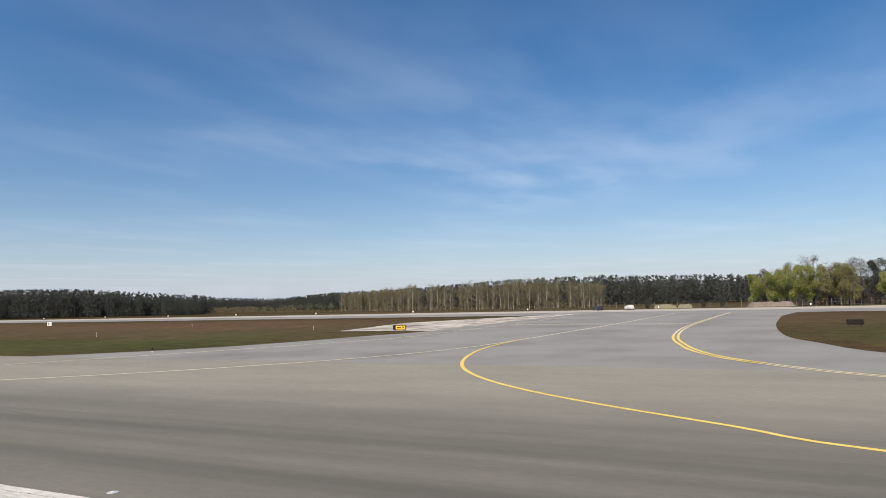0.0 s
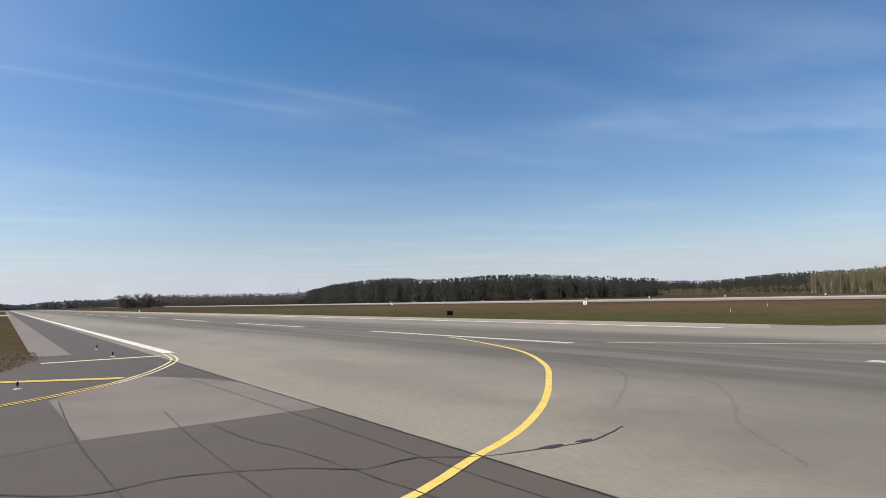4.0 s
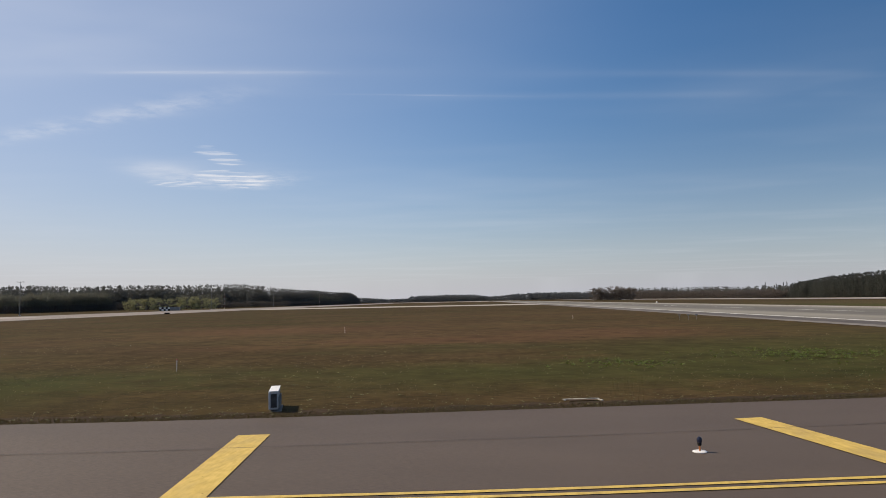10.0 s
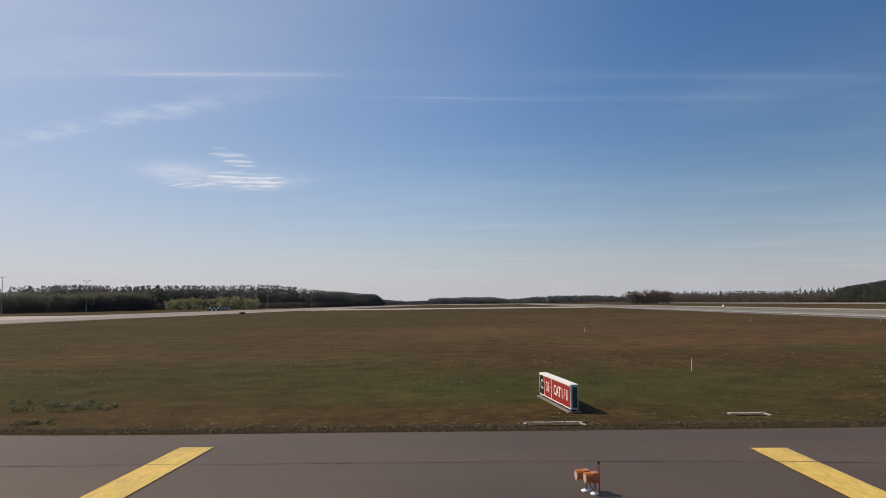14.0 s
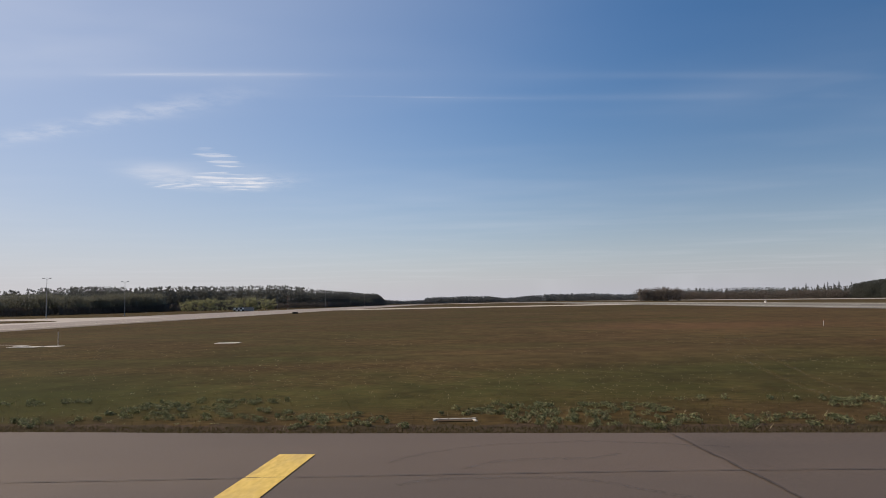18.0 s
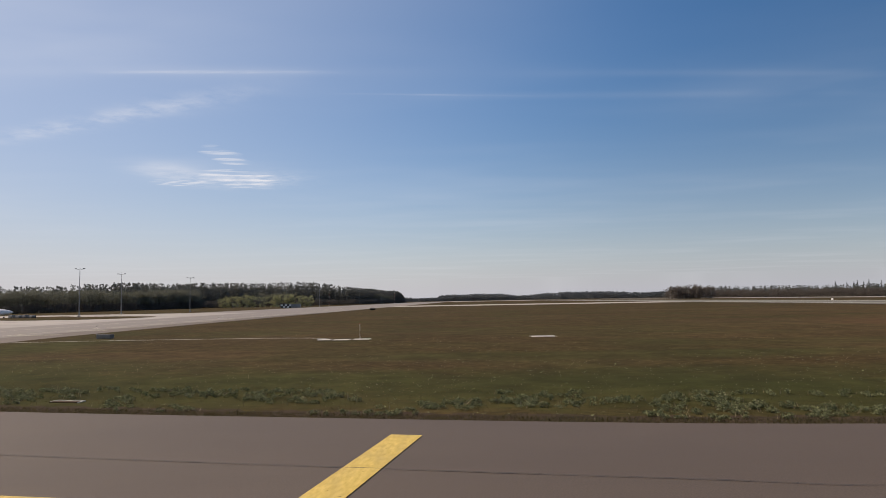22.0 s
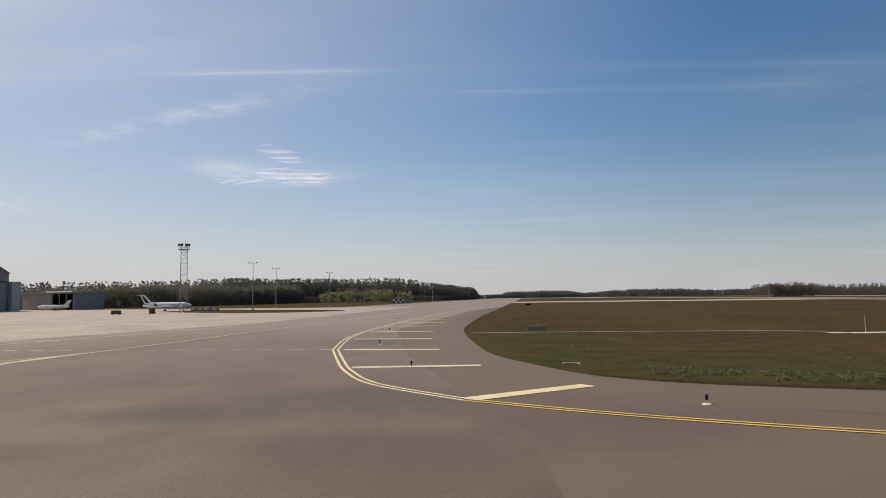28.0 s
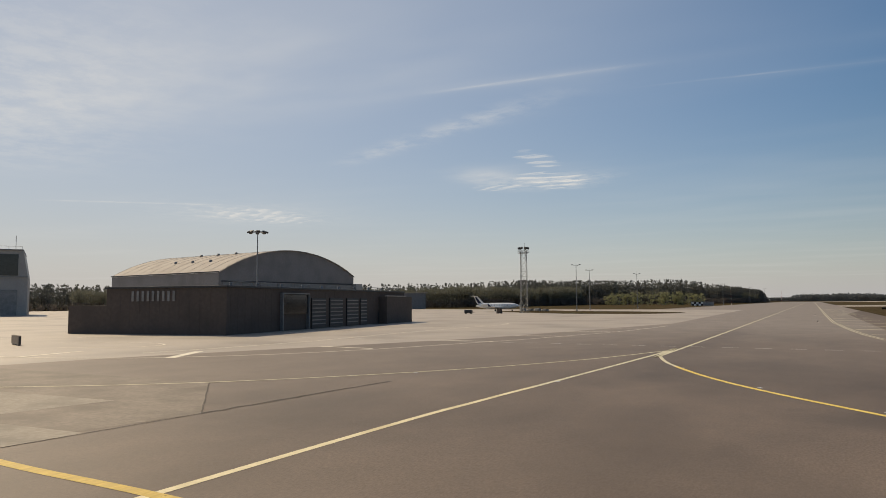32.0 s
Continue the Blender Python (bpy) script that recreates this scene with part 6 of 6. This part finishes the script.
part("antenna", tube((4, -3, 22.8), (4, -3, 28), 0.08), M_STEEL, ph)
for k in range(10):
    part("roof_rail_post", tube((2 + 4 * k, -0.5, 23), (2 + 4 * k, -0.5, 24.1), 0.05), M_STEEL, ph)
part("roof_rail", tube((2, -0.5, 24.1), (38, -0.5, 24.1), 0.05), M_STEEL, ph)
part("gate", box((14, 0.2, 9), (10, 0.12, 4.5), 0.02), M_GREYPANEL, ph)
part("gate", box((14, 0.2, 9), (27, 0.12, 4.5), 0.02), M_GREYPANEL, ph)

sd = empty("open_shed", pose(-481.8, 377.1, 0, 0, 0, -18.5), "low shed with a white-edged mono-pitch roof", "shed")
part("rear_wall", box((41, 0.4, 8.6), (20.5, 18, 4.3)), M_HANGARWALL, sd)
part("side_wall", box((0.4, 18, 8.6), (0.2, 9, 4.3)), M_HANGARWALL, sd)
part("side_wall", box((0.4, 18, 9.0), (40.8, 9, 4.5)), M_HANGARWALL, sd)
part("front_wall", box((24, 0.3, 8.6), (12, 0.2, 4.3)), M_HANGARWALL, sd)
part("roof", box((42, 20, 0.5), (20.5, 9, 9.1), 0.0, 0, 1.5), M_HANGARWALL, sd)
part("roof_edge", box((20, 0.3, 0.7), (31.5, -1.2, 9.4)), M_SIGNWHITE, sd, "white roof edge")
for k in range(4):
    part("column", box((0.4, 0.4, 8.6), (24.5 + 5.4 * k, 0.3, 4.3)), M_STEEL, sd)

# ---- parked aircraft ----
def business_jet(at, rz, scale, label, tail_mat):
    j = empty("business_jet", pose(*at, 0, 0, rz), label, "aircraft")
    S = scale
    prof = [(0.05, -10.2), (0.35, -9.6), (0.8, -7.8), (1.2, -5.2), (1.34, -2.5), (1.34, 4.5), (1.25, 6.3), (1.0, 7.6), (0.65, 8.7), (0.3, 9.4), (0.05, 9.7)]
    bm = lathe([(r * S, z * S) for r, z in prof], 20)
    bmesh.ops.rotate(bm, verts=bm.verts[:], matrix=Matrix.Rotation(radians(90), 3, "Y"))
    bmesh.ops.translate(bm, verts=bm.verts[:], vec=(0, 0, 2.45 * S))
    part("fuselage", bm, M_AIRWHITE, j, smooth=True)

    def plate(name, pts, thick, axis, mat, parent):
        b = bmesh.new()
        o = Vector((0, thick / 2, 0)) if axis == "y" else Vector((0, 0, thick / 2))
        lo = [b.verts.new(Vector(p) * S - o) for p in pts]
        hi = [b.verts.new(Vector(p) * S + o) for p in pts]
        b.faces.new(lo[::-1]); b.faces.new(hi)
        for k in range(len(pts)):
            q = (k + 1) % len(pts)
            b.faces.new((lo[k], lo[q], hi[q], hi[k]))
        bmesh.ops.recalc_face_normals(b, faces=b.faces[:])
        return part(name, b, mat, parent)

    for s in (-1, 1):
        w = plate("wing", [(2.2, s * 1.0, 1.6), (-2.6, s * 1.0, 1.6), (-3.6, s * 9.4, 2.2), (-2.4, s * 9.4, 2.2)], 0.22 * S, "z", M_AIRWHITE, j)
        plate("winglet", [(-2.4, s * 9.4, 2.2), (-3.6, s * 9.4, 2.2), (-4.1, s * 9.7, 3.4), (-3.5, s * 9.7, 3.4)], 0.1 * S, "y", tail_mat, w)
        plate("tailplane", [(-9.2, 0, 6.8), (-11.1, 0, 6.8), (-12.2, s * 3.6, 6.9), (-11.1, s * 3.6, 6.9)], 0.14 * S, "z", M_AIRWHITE, j)
        e = lathe([(0.42 * S, -1.9 * S), (0.62 * S, -1.3 * S), (0.68 * S, 0.6 * S), (0.6 * S, 1.3 * S), (0.5 * S, 1.4 * S)], 16)
        bmesh.ops.rotate(e, verts=e.verts[:], matrix=Matrix.Rotation(radians(90), 3, "Y"))
        bmesh.ops.translate(e, verts=e.verts[:], vec=(-5.4 * S, s * 1.95 * S, 3.1 * S))
        part("engine", e, M_AIRWHITE, j, smooth=True)
        for x in (-1.2,):
            leg = part("main_leg", tube((x * S, s * 1.5 * S, 1.7 * S), (x * S, s * 1.5 * S, 0.4 * S), 0.09), M_STEEL, j)
            part("wheel", tube((x * S, s * 1.28 * S, 0.36 * S), (x * S, s * 1.75 * S, 0.36 * S), 0.36 * S, 0.36 * S, 16), M_TYRE, leg)
        for k in range(7):
            part("cabin_window", box((0.28 * S, 0.05, 0.36 * S), ((4.2 - 1.15 * k) * S, s * 1.3 * S, 2.8 * S), 0.02), M_GLASS, j)
    fin = plate("fin", [(-6.0, 0, 3.3), (-9.4, 0, 3.2), (-11.0, 0, 6.8), (-9.3, 0, 6.8)], 0.24 * S, "y", M_AIRWHITE, j)
    plate("fin_stripe", [(-7.4, 0, 3.6), (-9.0, 0, 3.6), (-10.5, 0, 6.4), (-9.6, 0, 6.4)], 0.3 * S, "y", tail_mat, fin)
    leg = part("nose_leg", tube((6.3 * S, 0, 1.5 * S), (6.3 * S, 0, 0.3 * S), 0.08), M_STEEL, j)
    part("wheel", tube((6.3 * S, -0.18 * S, 0.28 * S), (6.3 * S, 0.18 * S, 0.28 * S), 0.28 * S, 0.28 * S, 14), M_TYRE, leg)
    part("windscreen", box((0.9 * S, 1.5 * S, 0.45 * S), (7.6 * S, 0, 2.95 * S), 0.1, 0, 0, 28), M_GLASS, j)
    part("cabin_door", box((0.9 * S, 0.06, 1.5 * S), (5.6 * S, -1.24 * S, 2.4 * S), 0.03), M_AIRWHITE, j)
    return j


business_jet((-350.0, 287.5, 0.0), 20.0, 0.9, "white business jet with a dark blue T-tail parked on the apron", M_NAVY)
business_jet((-445.0, 352.0, 0.0), 205.0, 0.72, "small white business jet parked by the shed", M_AIRWHITE)

# ---- ground equipment ----
def cart(at, rz, size, mat, label):
    c = empty("ground_cart", pose(*at, 0, 0, rz), label, "cart", "apron carts")
    part("body", box(size, (0, 0, 0.35 + size[2] / 2), 0.06), mat, c)
    part("deck", box((size[0] + 0.4, size[1] + 0.1, 0.14), (0, 0, 0.32), 0.02), M_DARKSTEEL, c)
    for x in (-1, 1):
        for y in (-1, 1):
            part("wheel", tube((x * size[0] * 0.35, y * size[1] * 0.42, 0.25), (x * size[0] * 0.35, y * (size[1] * 0.42 + 0.2), 0.25), 0.25, 0.25, 12), M_TYRE, c)
    part("tow_bar", tube((size[0] / 2 + 0.2, 0, 0.35), (size[0] / 2 + 1.2, 0, 0.3), 0.04), M_DARKSTEEL, c)
    return c


cart((-336.5, 232.5, 0.0), 10, (2.4, 1.4, 0.9), M_DARKSTEEL, "low dark ground power cart on the apron")
cart((-327.3, 236.5, 0.0), 80, (1.3, 1.2, 1.5), M_BARK, "upright brown equipment box on the apron")
for k in range(4):
    cart((-337.5 + 3.6 * k, 283.5 - 1.6 * k, 0.0), -24, (2.2, 1.3, 0.7 if k % 2 else 0.9), M_GREYPANEL, "grey baggage cart in a row beside the jet")
st = empty("steps", pose(-325.4, 251.5, 0, 0, 0, 120), "mobile steel boarding steps beside the jet", "steps")
for y in (-0.6, 0.6):
    part("stringer", box((3.4, 0.08, 0.2), (0, y, 1.2), 0.0, 0, 0, -38), M_STEEL, st)
    part("handrail", tube((-1.5, y, 0.95), (1.4, y, 3.4), 0.035), M_STEEL, st)
    for k in range(5):
        part("rail_post", tube((-1.3 + 0.65 * k, y, 0.2 + 0.5 * k), (-1.3 + 0.65 * k, y, 1.2 + 0.5 * k), 0.025), M_STEEL, st)
for k in range(9):
    part("tread", box((0.28, 1.2, 0.04), (-1.25 + 0.31 * k, 0, 0.22 + 0.245 * k)), M_DARKSTEEL, st)
for x in (-1.2, 1.4):
    part("wheel", tube((x, -0.75, 0.2), (x, -0.6, 0.2), 0.2, 0.2, 12), M_TYRE, st)
    part("wheel", tube((x, 0.6, 0.2), (x, 0.75, 0.2), 0.2, 0.2, 12), M_TYRE, st)

# ---- chequered hut and striped mast ----
hut = empty("chequered_hut", pose(-306.9, 553.5, 0, 0, 0, 5), "long low hut with dark and white chequered walls", "hut")
part("body", box((15, 3, 2.6), (0, 0, 1.5)), M_GREYPANEL, hut)
part("roof", box((15.4, 3.4, 0.2), (0, 0, 2.9), 0.03), M_STEEL, hut)
for i in range(8):
    for k in range(2):
        if i < 5:
            part("square", box((1.5, 0.05, 1.25), (-6.4 + 1.55 * i, -1.53, 0.85 + 1.3 * k)), M_SIGNWHITE if (i + k) % 2 else M_GLASS, hut)
for x, y, h in ((-296, 640, 14), (-268, 900, 15)):
    mm = empty("striped_mast", pose(x, y, 0), "thin red and white striped mast", "mast")
    for k in range(7):
        part("band", tube((0, 0, h * k / 7), (0, 0, h * (k + 1) / 7), 0.1), M_SIGNRED if k % 2 else M_SIGNWHITE, mm)

# ---- cars on the far perimeter road ----
def car(at, rz, paint, label):
    c = empty("car", pose(*at, 0, 0, rz), label, "car")
    bm = bmesh.new()
    prof = [(-2.15, 0.35), (-2.2, 0.75), (-1.9, 0.98), (-1.45, 1.42), (0.25, 1.46), (1.05, 1.0), (2.05, 0.82), (2.2, 0.45), (2.1, 0.3)]
    for k, s in enumerate((-1, 1)):
        bm.faces.new([bm.verts.new((x, s * (0.86 - 0.12 * max(z - 0.95, 0) / 0.5), z)) for x, z in (prof if s < 0 else prof[::-1])])
    v = bm.verts[:]
    n = len(prof)
    for k in range(n):
        q = (k + 1) % n
        bm.faces.new((v[k], v[n + (n - 1 - k)], v[n + (n - 1 - q)], v[q]))
    bmesh.ops.recalc_face_normals(bm, faces=bm.faces[:])
    body = part("body", bm, paint, c)
    part("glasshouse", box((1.9, 1.56, 0.36), (-0.55, 0, 1.2), 0.05), M_GLASS, body)
    for x in (-1.35, 1.35):
        for s in (-1, 1):
            w = part("wheel", tube((x, s * 0.68, 0.31), (x, s * 0.9, 0.31), 0.31, 0.31, 16), M_TYRE, c)
            part("rim", tube((x, s * 0.9, 0.31), (x, s * 0.91, 0.31), 0.19, 0.19, 12), M_STEEL, w)
    for s in (-0.6, 0.6):
        part("headlight", box((0.06, 0.3, 0.14), (2.14, s, 0.68), 0.02), M_SIGNWHITE, c)
    return c


car((204.9, 46.5, 0), 30, M_CARPAINT, "white saloon car on the perimeter road")
car((200, 55, 0), 35, M_CARDARK, "dark saloon car on the perimeter road")
car((-452, 205, 0), 20, M_CARPAINT, "white saloon car parked by the pale hangar")
car((-458, 203, 0), 20, M_CARDARK, "dark saloon car parked by the pale hangar")

# ---- perimeter fence and approach lamps ----
fence = empty("perimeter_fence", pose(0, 0, 0), "long wire perimeter fence on thin posts", "fence")
fx = [(232, 60), (222, 20), (214, 10), (212, -8), (222, -40), (240, -90)]
fpts = curve_points(fx, 3.0)
for p in fpts:
    part("post", tube((p.x, p.y, -0.1), (p.x, p.y, 2.1), 0.05), M_STEEL, fence)
for z in (0.5, 1.2, 2.0):
    bm = bmesh.new()
    for a, b in zip(fpts, fpts[1:]):
        add_tube(bm, (a.x, a.y, z), (b.x, b.y, z), 0.012, None, 4)
    part("wire", bm, M_STEEL, fence)
for k in range(15):
    x, y = 190 + 3 * math.sin(k), -40 + 38 * k
    e = empty("approach_lamp", pose(x, y, 0), "small white lamp box on a stake along the far taxiway", "lamp", "far lamps")
    part("stake", tube((0, 0, -0.05), (0, 0, 0.7), 0.04), M_STEEL, e)
    part("head", box((0.5, 0.35, 0.45), (0, 0, 0.9), 0.05), M_SIGNWHITE, e)


# ---- weeds, grass blades and straw beside the taxiway ----
def verge_points(rng, count, x0, x1, reach, power):
    e = np.array([(a, b) for a, b in island_edge])
    e = e[(e[:, 0] < x0) & (e[:, 0] > x1)]
    e = e[np.argsort(e[:, 0])]
    x = x1 + (x0 - x1) * rng.random(count)
    return np.stack([x, np.interp(x, e[:, 0], e[:, 1]) + reach * rng.random(count) ** power - 0.06], 1)


def blades(rng, pts, h, w, z=-0.03):
    n = len(pts)
    a = rng.random(n) * math.tau
    hh = h * (0.4 + rng.random(n))
    side = np.stack([np.cos(a), np.sin(a)], 1) * w
    lean = rng.normal(size=(n, 2)) * 0.45 * hh[:, None]
    zz = np.full((n, 1), z)
    v0 = np.concatenate([pts - side, zz], 1)
    v1 = np.concatenate([pts + side, zz], 1)
    v2 = np.concatenate([pts + lean, zz + hh[:, None]], 1)
    return np.stack([v0, v1, v2], 1).reshape(-1, 3)


def rosettes(rng, pts, size, leaves):
    """Weeds: a rosette of pointed leaves each."""
    out = []
    for x, y in pts:
        s = size * (0.5 + rng.random())
        for k in range(leaves):
            a = rng.random() * math.tau
            c, d = math.cos(a), math.sin(a)
            tip = (x + c * s, y + d * s, -0.02 + s * (0.25 + 0.7 * rng.random()))
            out += [(x - d * s * 0.2 + c * s * 0.3, y + c * s * 0.2 + d * s * 0.3, 0.02), (x + d * s * 0.2 + c * s * 0.3, y - c * s * 0.2 + d * s * 0.3, 0.02), tip]
    return np.array(out)


rg = np.random.default_rng(5)
tagged(tri_mesh("grass_blades", np.concatenate([blades(rg, verge_points(rg, 52000, -47, -211, 1.1, 1.3), 0.07, 0.012), blades(rg, verge_points(rg, 34000, -47, -211, 9, 1.2), 0.034, 0.016)]),
                M_BLADE), "short brown-green grass along the taxiway edge", "grass", kind="stuff")
def field_points(rng, count, x0, x1, y0, y1, scale, over, slot):
    """Places on the open field, in drifts."""
    p = np.stack([x0 + (x1 - x0) * rng.random(count), y0 + (y1 - y0) * rng.random(count) ** 1.4], 1)
    e = np.array([(a, b) for a, b in island_edge if a > -209])
    e = e[np.argsort(e[:, 0])]
    ok = p[:, 1] > np.interp(p[:, 0], e[:, 0], e[:, 1]) + 1.0
    ok &= np.array([noise.noise((x * scale, y * scale, slot)) > over for x, y in p])
    return p[ok]


tagged(tri_mesh("field_straw", blades(rg, field_points(rg, 7000, -206, -44, 60, 125, 0.09, 0.14, 2.2), 0.045, 0.034), M_STRAW), "drifts of pale dead grass over the field", "grass", kind="stuff")
tagged(tri_mesh("field_weeds", rosettes(rg, field_points(rg, 2200, -206, -44, 60, 88, 0.1, 0.22, 4.4), 0.09, 6), M_WEED), "scattered weeds over the field", "weeds", kind="stuff")
tagged(tri_mesh("straw", blades(rg, verge_points(rg, 5000, -47, -211, 22, 1.0), 0.05, 0.016), M_STRAW), "scattered pale dead grass tufts", "grass", kind="stuff")
near = verge_points(rg, 1700, -121, -208, 6.2, 0.85) + np.array([0, 0.55])
keep = np.array([noise.noise((x * 0.16, y * 0.4, 3.1)) > -0.02 and not any(abs(x - px_) < 1.5 and -3.2 < y - py_ < 0.9 for px_, py_ in PITS) for x, y in near])
clumps = np.repeat(near[keep], 5, axis=0)
clumps = clumps + rg.normal(size=clumps.shape) * np.array([0.2, 0.14])
mid = verge_points(rg, 700, -47, -118, 2.6, 1.0) + np.array([0, 0.4])
tagged(tri_mesh("weeds", np.concatenate([spray(rg, np.concatenate([near[keep], rg.random((keep.sum(), 1)) * 0.05 + 0.03], 1), np.stack([0.1 + 0.18 * rg.random(keep.sum()), 0.1 + 0.12 * rg.random(keep.sum()), 0.06 + 0.07 * rg.random(keep.sum())], 1), 80 * int(keep.sum()), 0.04), rosettes(rg, mid, 0.06, 9)]), M_WEED), "clumps of green broadleaf weeds in the verge", "weeds", kind="stuff")
tagged(tri_mesh("pale_stalks", blades(rg, clumps[::3] + rg.normal(size=clumps[::3].shape) * 0.1, 0.17, 0.016), M_STRAW), "pale dry stalks among the weeds", "weeds", kind="stuff")
soilxy = np.stack([-36.5 + 3.0 * rg.normal(size=900), 82 + 6.0 * rg.normal(size=900)], 1)
soilxy = np.array([(x, y) for x, y in soilxy if abs(x - np.interp(y, [70, 77, 82, 88, 97], [-42.4, -38.2, -36.2, -35.2, -34.2])) < 1.7 and y > 71])
tagged(tri_mesh("rubble", spray(rg, np.concatenate([soilxy, np.zeros((len(soilxy), 1))], 1), np.full((len(soilxy), 3), 0.12), 3200, 0.065), M_STRAW),
       "loose pale stones and clods on the bare soil", "rubble", kind="stuff")
patch = np.stack([-57 + 2.6 * rg.normal(size=420), 80 + 2.4 * rg.normal(size=420)], 1)
patch2 = np.stack([-69.5 + 1.8 * rg.normal(size=130), 76 + 1.6 * rg.normal(size=130)], 1)
patch3 = np.stack([-105 + 3.5 * rg.normal(size=500), 71 + 2.2 * rg.normal(size=500)], 1)
tagged(tri_mesh("green_patch", rosettes(rg, np.concatenate([patch, patch2]), 0.14, 8), M_FRESH), "fresh green clover patches in the grass", "clover", kind="stuff")
tagged(tri_mesh("green_patch", rosettes(rg, patch3, 0.09, 7), M_BLADE), "yellowish moss patch in the grass", "moss", kind="stuff")
